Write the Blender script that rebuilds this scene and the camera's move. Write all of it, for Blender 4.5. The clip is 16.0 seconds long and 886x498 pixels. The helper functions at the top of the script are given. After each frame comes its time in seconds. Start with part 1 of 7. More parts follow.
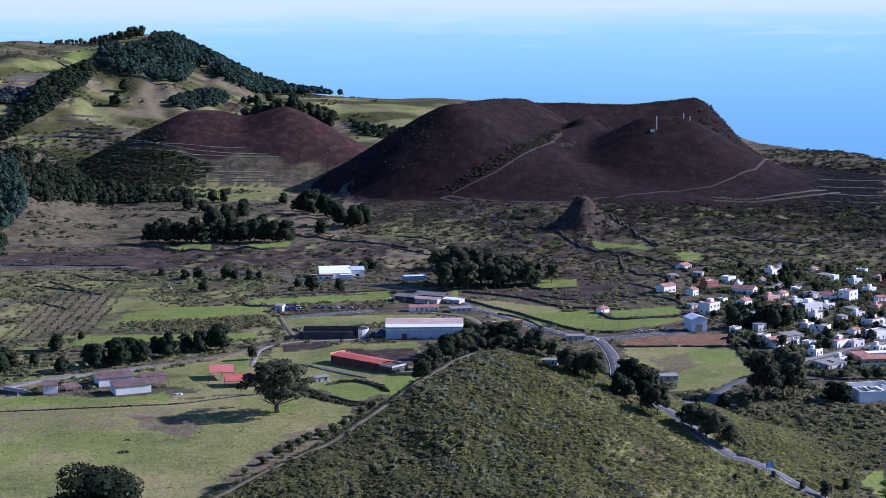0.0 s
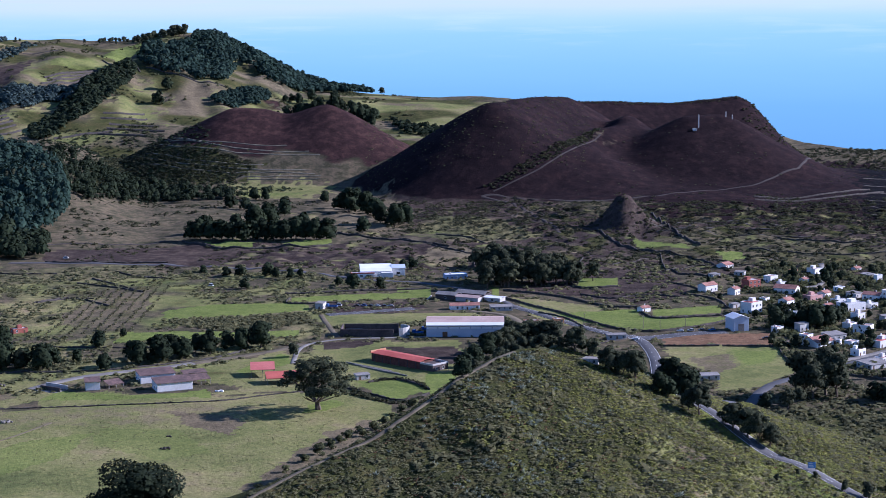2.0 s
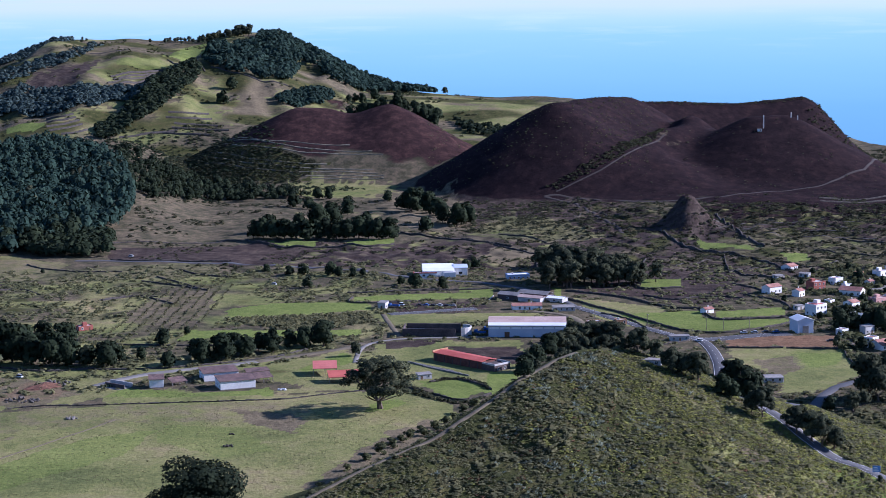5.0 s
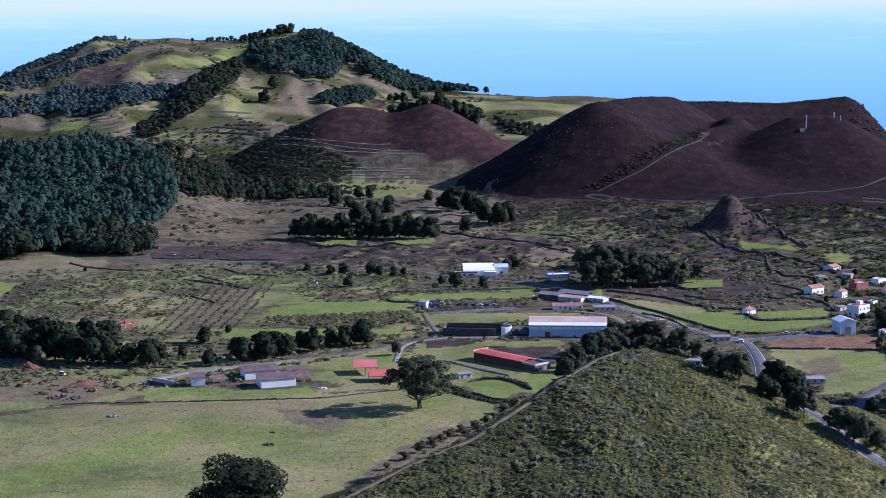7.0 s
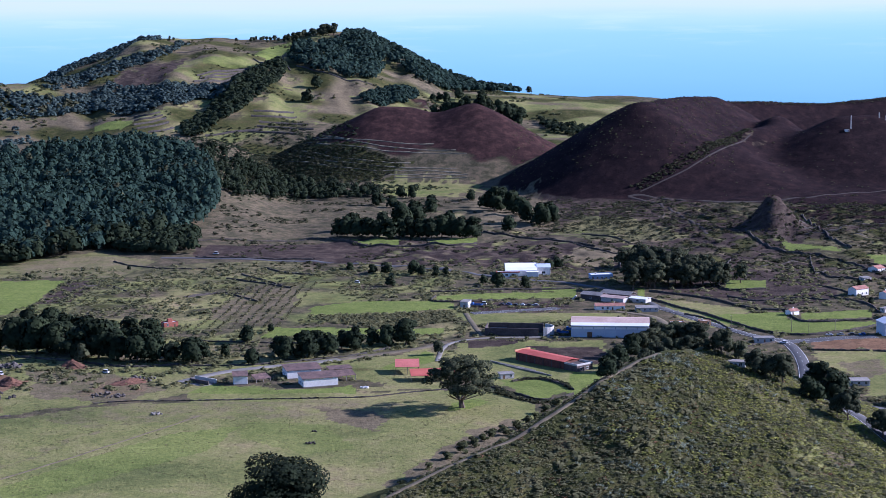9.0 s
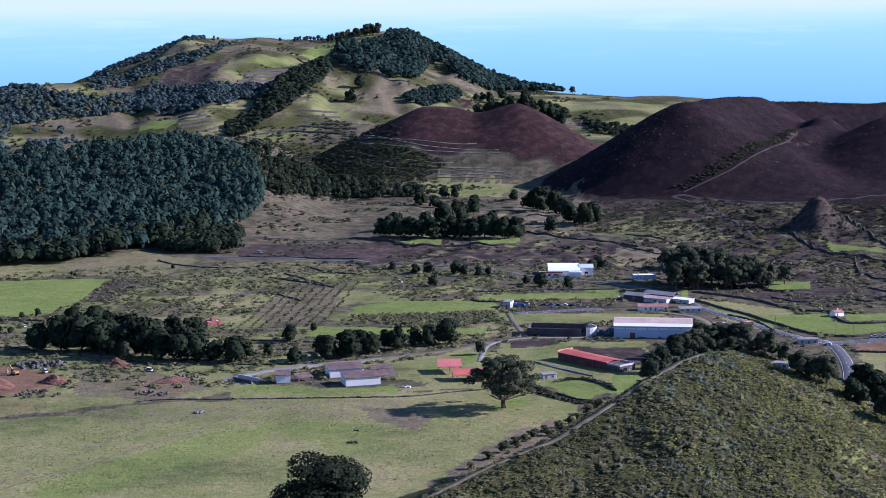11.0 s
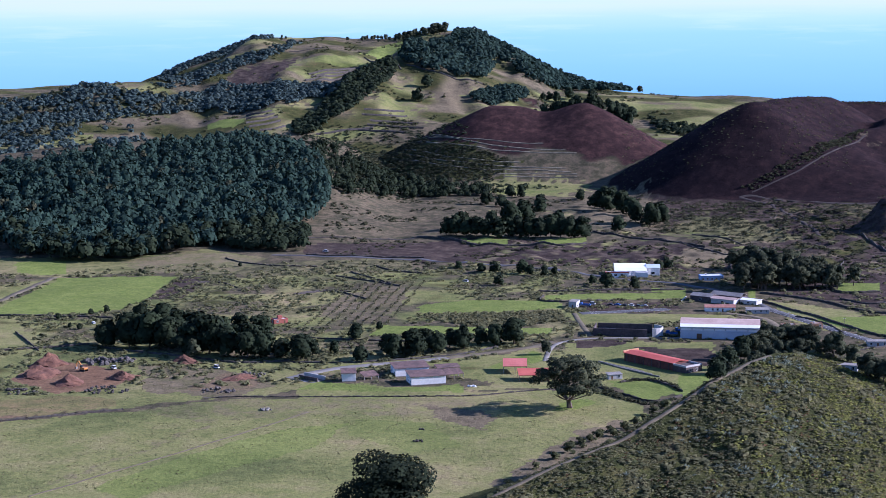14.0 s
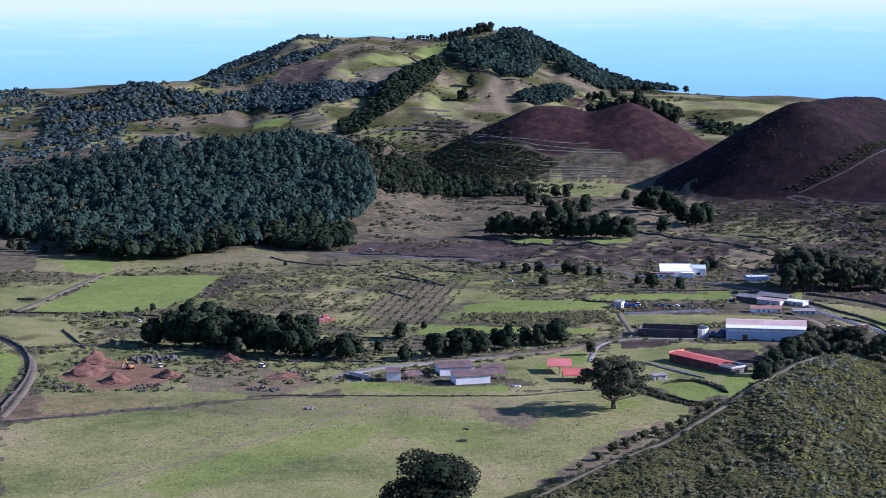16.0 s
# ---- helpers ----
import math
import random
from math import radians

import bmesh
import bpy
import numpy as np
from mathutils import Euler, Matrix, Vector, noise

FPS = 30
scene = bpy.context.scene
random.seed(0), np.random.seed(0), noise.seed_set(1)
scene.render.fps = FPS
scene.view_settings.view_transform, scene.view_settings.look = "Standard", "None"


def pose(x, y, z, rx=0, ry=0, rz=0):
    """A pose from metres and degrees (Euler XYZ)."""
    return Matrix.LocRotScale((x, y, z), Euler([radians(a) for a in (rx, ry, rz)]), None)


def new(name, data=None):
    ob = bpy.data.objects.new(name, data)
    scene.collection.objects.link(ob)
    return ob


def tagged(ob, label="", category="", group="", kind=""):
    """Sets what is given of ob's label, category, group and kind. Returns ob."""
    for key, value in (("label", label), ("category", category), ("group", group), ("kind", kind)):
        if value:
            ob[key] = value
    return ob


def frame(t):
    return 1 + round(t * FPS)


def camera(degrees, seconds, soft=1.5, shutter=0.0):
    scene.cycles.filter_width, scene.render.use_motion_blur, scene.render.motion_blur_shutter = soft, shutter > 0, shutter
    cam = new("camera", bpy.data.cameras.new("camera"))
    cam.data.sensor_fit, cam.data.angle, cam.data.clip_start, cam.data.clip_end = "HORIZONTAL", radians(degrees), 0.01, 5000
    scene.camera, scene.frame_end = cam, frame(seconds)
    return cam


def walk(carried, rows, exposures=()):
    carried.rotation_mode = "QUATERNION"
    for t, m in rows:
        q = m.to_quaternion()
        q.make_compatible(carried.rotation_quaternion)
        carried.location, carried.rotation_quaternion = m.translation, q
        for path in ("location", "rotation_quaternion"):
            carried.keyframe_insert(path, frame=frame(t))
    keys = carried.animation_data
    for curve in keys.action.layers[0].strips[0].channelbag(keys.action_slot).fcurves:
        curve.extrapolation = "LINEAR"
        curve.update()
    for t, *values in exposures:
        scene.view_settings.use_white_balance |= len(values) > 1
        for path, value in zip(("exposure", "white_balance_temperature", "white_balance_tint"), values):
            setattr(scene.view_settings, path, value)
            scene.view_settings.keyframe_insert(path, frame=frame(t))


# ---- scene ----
# The camera hovers at one place and pans slowly to its left.
cam = camera(29.03, 16.0, 0.5)
EYE, LEAN = 190.0, 0.482
ROWS = [
    (0.0, 0.000, -7.706),
    (0.5, 0.298, -7.720),
    (1.0, 0.660, -7.738),
    (1.5, 1.014, -7.747),
    (2.0, 1.382, -7.753),
    (2.5, 1.749, -7.754),
    (3.0, 2.118, -7.750),
    (3.5, 2.455, -7.749),
    (4.0, 2.801, -7.750),
    (6.5, 4.520, -7.731),
    (7.0, 4.867, -7.744),
    (7.5, 5.216, -7.749),
    (8.0, 5.576, -7.747),
    (8.5, 5.940, -7.744),
    (9.0, 6.294, -7.742),
    (11.5, 8.103, -7.738),
    (12.0, 8.470, -7.744),
    (12.5, 8.837, -7.744),
    (13.0, 9.215, -7.739),
    (13.5, 9.589, -7.747),
    (14.0, 9.968, -7.741),
    (14.5, 10.355, -7.742),
    (15.0, 10.726, -7.738),
    (15.5, 11.101, -7.741),
    (16.0, 11.485, -7.737),
]
walk(cam, [(t, pose(0, 0, EYE, 90 + pitch, 0, yaw) @ pose(0, 0, 0, 0, 0, -LEAN)) for t, yaw, pitch in ROWS], ((0.0, 0.87, 4770, 30), (8.0, 0.97, 4770, 31), (16.0, 1.08, 4770, 33)))

# ---- daylight: a low sun from the right, beyond the lone tree ----
SUN_EL, SUN_AZ = radians(26.5), radians(77.0)      # azimuth from +y towards +x
world = bpy.data.worlds.new("sky")
scene.world = world
world.use_nodes = True
wn = world.node_tree.nodes
sky = wn.new("ShaderNodeTexSky")
sky.sky_type, sky.sun_disc = "NISHITA", False
sky.sun_elevation, sky.sun_rotation = SUN_EL, SUN_AZ
sky.altitude, sky.air_density, sky.dust_density, sky.ozone_density = 900, 1.6, 0.1, 5.0
world.node_tree.links.new(sky.outputs[0], wn["Background"].inputs[0])
wn["Background"].inputs[1].default_value = 0.054
sun = new("sun", bpy.data.lights.new("sun", "SUN"))
sun.data.energy, sun.data.angle, sun.data.color = 5.0, radians(0.6), (1.0, 0.86, 0.66)
sun_way = Vector((math.sin(SUN_AZ) * math.cos(SUN_EL), math.cos(SUN_AZ) * math.cos(SUN_EL), math.sin(SUN_EL)))
sun.matrix_world = sun_way.to_track_quat("Z", "Y").to_matrix().to_4x4()

# ---- materials ----
def material(name, rough=0.8, metal=0.0, spec=0.3):
    m = bpy.data.materials.new(name)
    m.use_nodes = True
    b = m.node_tree.nodes["Principled BSDF"]
    b.inputs["Roughness"].default_value, b.inputs["Metallic"].default_value = rough, metal
    b.inputs["Specular IOR Level"].default_value = spec
    return m, m.node_tree.nodes, m.node_tree.links, b


def noise_node(nodes, links, scale, detail=4.0, coord=None, rough=0.6):
    n = nodes.new("ShaderNodeTexNoise")
    n.inputs["Scale"].default_value, n.inputs["Detail"].default_value = scale, detail
    n.inputs["Roughness"].default_value = rough
    if coord is None:
        coord = nodes.new("ShaderNodeNewGeometry").outputs["Position"]
    links.new(coord, n.inputs["Vector"])
    return n


def ramp(nodes, links, fac, stops):
    r = nodes.new("ShaderNodeValToRGB")
    r.color_ramp.elements[0].position, r.color_ramp.elements[1].position = stops[0][0], stops[-1][0]
    r.color_ramp.elements[0].color, r.color_ramp.elements[1].color = (*stops[0][1], 1), (*stops[-1][1], 1)
    for p, c in stops[1:-1]:
        e = r.color_ramp.elements.new(p)
        e.color = (*c, 1)
    links.new(fac, r.inputs[0])
    return r.outputs[0]


def mix(nodes, links, fac, a, b, mode="MIX"):
    n = nodes.new("ShaderNodeMix")
    n.data_type, n.blend_type = "RGBA", mode
    for socket, v in ((n.inputs[0], fac), (n.inputs[6], a), (n.inputs[7], b)):
        if isinstance(v, (int, float)):
            socket.default_value = v
        elif isinstance(v, tuple):
            socket.default_value = (*v, 1)
        else:
            links.new(v, socket)
    return n.outputs[2]


def bump(nodes, links, bsdf, height, strength=0.3, distance=0.1):
    n = nodes.new("ShaderNodeBump")
    n.inputs["Strength"].default_value, n.inputs["Distance"].default_value = strength, distance
    links.new(height, n.inputs["Height"])
    links.new(n.outputs[0], bsdf.inputs["Normal"])


def surface(name, c1, c2, scale, rough=0.85, fine=None, stain=0.25, relief=0.3, depth=0.05, metal=0.0, island=False, random_amount=0.0):
    """Two colours mixed at a coarse scale, a fine grain on top, and a little relief."""
    m, n, l, b = material(name, rough, metal)
    big = noise_node(n, l, scale, 3.0)
    small = noise_node(n, l, fine or scale * 9, 3.0)
    col = ramp(n, l, big.outputs["Fac"], [(0.32, c1), (0.68, c2)])
    grain = ramp(n, l, small.outputs["Fac"], [(0.25, (1 - stain,) * 3), (0.75, (1 + stain * 0.6,) * 3)])
    col = mix(n, l, 1.0, col, grain, "MULTIPLY")
    if random_amount:
        src = n.new("ShaderNodeNewGeometry").outputs["Random Per Island"] if island else n.new("ShaderNodeObjectInfo").outputs["Random"]
        tint = ramp(n, l, src, [(0.0, (1 - random_amount,) * 3), (1.0, (1 + random_amount,) * 3)])
        col = mix(n, l, 1.0, col, tint, "MULTIPLY")
    l.new(col, b.inputs["Base Color"])
    bump(n, l, b, small.outputs["Fac"], relief, depth)
    return m


def leaf_material(name, dark, light, spread=0.35, through_light=0.35):
    """Foliage: each clump its own shade, with a coarse drift of colour over the crown."""
    m, n, l, b = material(name, 0.85, 0.0, 0.08)
    isl = n.new("ShaderNodeNewGeometry").outputs["Random Per Island"]
    col = ramp(n, l, isl, [(0.0, dark), (1.0, light)])
    obj = ramp(n, l, n.new("ShaderNodeObjectInfo").outputs["Random"], [(0.0, (1 - spread, 1 - spread, 1 - spread)), (1.0, (1 + spread, 1 + spread * 0.9, 1 + spread * 0.6))])
    col = mix(n, l, 1.0, col, obj, "MULTIPLY")
    big = noise_node(n, l, 0.12, 2.0)
    col = mix(n, l, 1.0, col, ramp(n, l, big.outputs["Fac"], [(0.3, (0.7, 0.72, 0.7)), (0.7, (1.25, 1.2, 1.05))]), "MULTIPLY")
    l.new(col, b.inputs["Base Color"])
    # thin leaves let some of the light through
    thin, both = n.new("ShaderNodeBsdfTranslucent"), n.new("ShaderNodeMixShader")
    l.new(col, thin.inputs["Color"])
    both.inputs[0].default_value = through_light
    l.new(b.outputs[0], both.inputs[1])
    l.new(thin.outputs[0], both.inputs[2])
    l.new(both.outputs[0], n["Material Output"].inputs[0])
    return m


def ground_material():
    """One sheet: dry scrub soil, meadow grass, red volcanic ash, dark cinder, tilled earth, by land cover."""
    m, n, l, b = material("ground_cover", 0.95, 0.0, 0.03)
    pos = n.new("ShaderNodeNewGeometry").outputs["Position"]

    def cover(name):
        a = n.new("ShaderNodeAttribute")
        a.attribute_name = name
        return a.outputs["Fac"]

    far = noise_node(n, l, 0.012, 5.0, pos)
    mid = noise_node(n, l, 0.09, 5.0, pos, 0.65)
    fine = noise_node(n, l, 0.7, 4.0, pos, 0.7)
    tussock = noise_node(n, l, 0.28, 3.0, pos, 0.75)
    grit = noise_node(n, l, 3.0, 2.0, pos, 0.7)

    def blend(edge_name, soft, base, colour):
        """Lays a cover over the base, its edge frayed by noise."""
        a = n.new("ShaderNodeMath")
        a.operation = "MULTIPLY_ADD"
        l.new(mid.outputs["Fac"], a.inputs[0])
        a.inputs[1].default_value = soft
        l.new(cover(edge_name), a.inputs[2])
        r = n.new("ShaderNodeMapRange")
        r.interpolation_type = "SMOOTHSTEP"
        l.new(a.outputs[0], r.inputs[0])
        r.inputs[1].default_value, r.inputs[2].default_value = 0.35 + soft * 0.5, 0.65 + soft * 0.5
        return mix(n, l, r.outputs[0], base, colour)

    scrub = ramp(n, l, mid.outputs["Fac"], [(0.3, (0.040, 0.044, 0.025)), (0.46, (0.076, 0.073, 0.046)), (0.6, (0.130, 0.110, 0.074)), (0.75, (0.092, 0.098, 0.046))])
    drifts = n.new("ShaderNodeMath")
    drifts.operation = "MULTIPLY_ADD"
    l.new(far.outputs["Fac"], drifts.inputs[0])
    drifts.inputs[1].default_value = 0.9
    half = n.new("ShaderNodeMath")
    half.operation = "MULTIPLY_ADD"
    l.new(mid.outputs["Fac"], half.inputs[0])
    half.inputs[1].default_value, half.inputs[2].default_value = 0.55, -0.23
    l.new(half.outputs[0], drifts.inputs[2])
    grass = ramp(n, l, drifts.outputs[0], [(0.3, (0.118, 0.142, 0.050)), (0.46, (0.172, 0.188, 0.068)), (0.60, (0.205, 0.200, 0.090)), (0.76, (0.215, 0.175, 0.112))])
    lush = ramp(n, l, mid.outputs["Fac"], [(0.3, (0.12, 0.165, 0.038)), (0.7, (0.17, 0.21, 0.06))])
    dry = ramp(n, l, mid.outputs["Fac"], [(0.3, (0.092, 0.082, 0.054)), (0.5, (0.138, 0.120, 0.078)), (0.7, (0.172, 0.152, 0.096))])
    ash = ramp(n, l, mid.outputs["Fac"], [(0.28, (0.0105, 0.0078, 0.0100)), (0.5, (0.0185, 0.0128, 0.0150)), (0.72, (0.036, 0.0225, 0.0225))])
    rust = ramp(n, l, mid.outputs["Fac"], [(0.28, (0.020, 0.0135, 0.0145)), (0.5, (0.037, 0.0225, 0.0225)), (0.72, (0.074, 0.043, 0.038))])
    cinder = ramp(n, l, mid.outputs["Fac"], [(0.3, (0.030, 0.024, 0.022)), (0.5, (0.056, 0.045, 0.040)), (0.7, (0.10, 0.084, 0.068))])
    # darker copy of the ash, the blue of hazy shadow put into its colour
    black = ramp(n, l, mid.outputs["Fac"], [(0.3, (0.0035, 0.0040, 0.0060)), (0.55, (0.0060, 0.0062, 0.0085)), (0.72, (0.0110, 0.0100, 0.0115))])
    herb = ramp(n, l, mid.outputs["Fac"], [(0.3, (0.030, 0.038, 0.015)), (0.5, (0.056, 0.063, 0.022)), (0.62, (0.080, 0.078, 0.032)), (0.75, (0.105, 0.080, 0.044))])
    tilled = ramp(n, l, mid.outputs["Fac"], [(0.3, (0.130, 0.082, 0.050)), (0.7, (0.215, 0.142, 0.088))])
    col = scrub
    for name, soft, colour in (("cinder", 0.5, cinder), ("ash", 0.5, ash), ("rust", 0.5, rust), ("black", 0.5, black), ("grass", 0.35, grass), ("dry", 0.6, dry), ("herb", 0.3, herb), ("lush", 0.2, lush), ("tilled", 0.3, tilled)):
        col = blend(name, soft, col, colour)
    drift = ramp(n, l, far.outputs["Fac"], [(0.3, (0.83, 0.80, 0.82)), (0.7, (1.22, 1.14, 1.09))])
    col = mix(n, l, 1.0, col, drift, "MULTIPLY")
    tuft = ramp(n, l, fine.outputs["Fac"], [(0.28, (0.45, 0.48, 0.45)), (0.5, (1, 1, 1)), (0.75, (1.5, 1.45, 1.3))])
    col = mix(n, l, 0.6, col, tuft, "MULTIPLY")
    speck = ramp(n, l, tussock.outputs["Fac"], [(0.30, (0.45, 0.48, 0.45)), (0.44, (0.92, 0.93, 0.92)), (0.56, (1.05, 1.04, 1.0)), (0.72, (1.4, 1.35, 1.22))])
    col = mix(n, l, 0.62, col, speck, "MULTIPLY")
    gr = ramp(n, l, grit.outputs["Fac"], [(0.3, (0.8, 0.8, 0.8)), (0.7, (1.2, 1.2, 1.2))])
    col = mix(n, l, 0.6, col, gr, "MULTIPLY")
    l.new(col, b.inputs["Base Color"])
    bump(n, l, b, fine.outputs["Fac"], 0.6, 0.8)
    return m


def backdrop_material():
    """The far sea under haze, going over into a pale bank of cloud, by height alone with a little drift."""
    m = bpy.data.materials.new("sea_haze")
    m.use_nodes = True
    n, l = m.node_tree.nodes, m.node_tree.links
    n.remove(n["Principled BSDF"])
    # the sheet glows by itself, with sea haze put into its colour by height
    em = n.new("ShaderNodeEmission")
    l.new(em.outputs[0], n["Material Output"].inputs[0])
    geo = n.new("ShaderNodeNewGeometry")
    sep = n.new("ShaderNodeSeparateXYZ")
    l.new(geo.outputs["Position"], sep.inputs[0])
    stretch = n.new("ShaderNodeVectorMath")
    stretch.operation = "MULTIPLY"
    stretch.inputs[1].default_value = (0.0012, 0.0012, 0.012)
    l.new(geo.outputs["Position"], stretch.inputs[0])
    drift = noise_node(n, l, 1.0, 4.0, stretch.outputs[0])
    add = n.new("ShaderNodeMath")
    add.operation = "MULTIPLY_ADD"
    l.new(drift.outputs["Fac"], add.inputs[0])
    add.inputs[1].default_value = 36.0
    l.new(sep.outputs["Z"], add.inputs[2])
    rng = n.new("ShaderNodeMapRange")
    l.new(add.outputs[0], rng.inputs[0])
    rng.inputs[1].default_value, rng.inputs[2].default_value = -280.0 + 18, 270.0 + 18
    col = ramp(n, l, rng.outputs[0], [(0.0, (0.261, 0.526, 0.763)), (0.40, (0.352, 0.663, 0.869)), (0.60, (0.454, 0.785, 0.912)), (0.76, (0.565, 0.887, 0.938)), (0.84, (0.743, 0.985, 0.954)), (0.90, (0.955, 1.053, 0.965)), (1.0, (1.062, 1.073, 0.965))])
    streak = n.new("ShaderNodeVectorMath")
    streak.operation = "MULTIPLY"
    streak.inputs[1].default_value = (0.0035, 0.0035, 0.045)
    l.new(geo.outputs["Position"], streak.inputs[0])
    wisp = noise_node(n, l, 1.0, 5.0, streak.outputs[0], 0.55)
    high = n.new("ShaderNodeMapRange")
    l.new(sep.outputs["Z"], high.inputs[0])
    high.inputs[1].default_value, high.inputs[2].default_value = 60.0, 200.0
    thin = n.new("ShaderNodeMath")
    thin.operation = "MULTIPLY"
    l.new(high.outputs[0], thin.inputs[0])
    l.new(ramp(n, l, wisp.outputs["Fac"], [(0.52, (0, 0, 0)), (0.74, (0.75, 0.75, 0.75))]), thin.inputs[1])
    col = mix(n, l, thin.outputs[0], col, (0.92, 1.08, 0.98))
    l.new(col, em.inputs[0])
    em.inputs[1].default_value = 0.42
    return m


GROUND = ground_material()
BACKDROP = backdrop_material()


# ---- mesh helpers ----
def mesh_from(name, verts, faces, material_, normals=None):
    """A mesh from arrays of vertices and of triangles or quads."""
    me = bpy.data.meshes.new(name)
    verts, faces = np.asarray(verts, np.float32), np.asarray(faces, np.int32)
    k = faces.shape[1]
    me.vertices.add(len(verts))
    me.vertices.foreach_set("co", verts.ravel())
    me.loops.add(faces.size)
    me.loops.foreach_set("vertex_index", faces.ravel())
    me.polygons.add(len(faces))
    me.polygons.foreach_set("loop_start", np.arange(0, faces.size, k, dtype=np.int32))
    me.update(calc_edges=True)
    if material_:
        me.materials.append(material_)
    if normals is not None:
        me.polygons.foreach_set("use_smooth", np.ones(len(faces), bool))
        me.normals_split_custom_set_from_vertices(np.asarray(normals, np.float32))
    return me


def thing(name, label, category, at=(0, 0, 0), turn=0.0, group="", kind=""):
    """An empty at a thing's base, to hold its parts."""
    ob = new(name)
    ob.matrix_world = pose(*at, 0, 0, turn)
    return tagged(ob, label, category, group, kind)


def part(name, bm, mat, parent, label=""):
    """Links a bmesh as one mesh under a thing or a part."""
    me = bpy.data.meshes.new(name)
    bm.to_mesh(me)
    bm.free()
    me.materials.append(mat)
    ob = new(name, me)
    ob.parent = parent
    return tagged(ob, label)


# ---- the lie of the land ----
def ss(a, b, v):
    t = np.clip((v - a) / (b - a), 0, 1)
    return t * t * (3 - 2 * t)


def soft_cone(x, y, cx, cy, top, rx, ry, blunt=0.12, foot=0.07):
    q = np.sqrt(((x - cx) / rx) ** 2 + ((y - cy) / ry) ** 2 + blunt * blunt) - blunt * 0.6
    v = 1 - q
    return top * foot * np.logaddexp(0, v / foot)


def ridge(x, y, ax, ay, az, bx, by, bz, width, blunt=0.12, foot=0.07):
    """A sloping ridge from a to b, like a cone drawn out along a line."""
    ux, uy = bx - ax, by - ay
    t = np.clip(((x - ax) * ux + (y - ay) * uy) / (ux * ux + uy * uy), 0, 1)
    q = np.sqrt(((x - ax - t * ux) ** 2 + (y - ay - t * uy) ** 2) / width ** 2 + blunt * blunt) - blunt * 0.6
    return (az + (bz - az) * t) * foot * np.logaddexp(0, (1 - q) / foot)


def scarp(x, y, ax, ay, az, bx, by, bz, east, west):
    """A spur running down from a to b, with a long eastern slope and a short steep western one."""
    ux, uy = bx - ax, by - ay
    n = math.hypot(ux, uy)
    t = ((x - ax) * ux + (y - ay) * uy) / (n * n)
    s = ((x - ax) * -uy + (y - ay) * ux) / n + 14 * np.sin(t * 9 + ax)
    u = np.where(s > 0, s / east, -s / west)
    side = np.exp(-1.9 * (np.sqrt(u * u + 0.02) - 0.14))
    return (az + (bz - az) * np.clip(t, 0, 1)) * side * ss(-0.15, 0.06, t) * (1 - ss(0.9, 1.15, t))


def wave(x, y, length, seed):
    """Smooth irregular undulation about -1..1, by crossing sines of uneven length."""
    r = np.random.RandomState(seed)
    out = 0
    for k in range(7):
        a, f, p = r.uniform(0, math.tau), r.uniform(0.6, 1.9) * math.tau / length, r.uniform(0, math.tau)
        out = out + np.sin((x * math.cos(a) + y * math.sin(a)) * f + p + 0.8 * np.sin((x * math.sin(a) - y * math.cos(a)) * f * 0.7 + 2 * p))
    return out / 4.2


# heights of the mountain's crest, from its west end to its east end
CREST = (40, 52, 62, 100, 130, 147, 153, 151, 146, 146, 157, 158, 152, 136, 114, 80, 58, 50, 40)
# crest of the near hill, from its top down its western shoulder
HILL_CREST = ((28, 704, 51.5), (15, 690, 54.0), (3, 672, 53.6), (-10, 650, 50.4), (-31, 619, 42.0), (-46, 600, 37.5), (-61, 583, 33.3), (-75, 567, 30.1), (-91, 548, 27.0))


def near_hill(x, y):
    best = np.full(np.shape(x), -1e3)
    for (ax, ay, az), (bx, by, bz) in zip(HILL_CREST, HILL_CREST[1:]):
        ux, uy = bx - ax, by - ay
        t = np.clip(((x - ax) * ux + (y - ay) * uy) / (ux * ux + uy * uy), 0, 1)
        dx, dy = x - ax - t * ux, y - ay - t * uy
        west = ss(-0.4, 0.4, (dx * uy - dy * ux) / (np.hypot(dx, dy) * math.hypot(ux, uy) + 1e-6))
        dist = np.sqrt(dx * dx + dy * dy + 36.0) - 6.0
        top = az + (bz - az) * t
        best = np.maximum(best, top - dist * (0.37 + west * (0.10 + 0.65 * ss(29, 42, top))))
    best = best + 2.2 * wave(x, y, 60, 81) * ss(2, 14, best) * (1 - ss(30, 50, best))
    return 2.5 * np.logaddexp(0, best / 2.5)


def red_cone_height(x, y):
    cone = np.maximum(ridge(x, y, -299, 2043, 86.5, -189, 2050, 88.5, 160, 0.06, 0.06), 0)
    return np.maximum(cone - 7 * np.exp(-(((x + 234) / 24) ** 2 + ((y - 2046) / 60) ** 2)), 0)


def dark_cone_height(x, y):
    return ridge(x, y, 10, 1900, 99.8, 96, 2085, 97, 155, 0.10, 0.04)


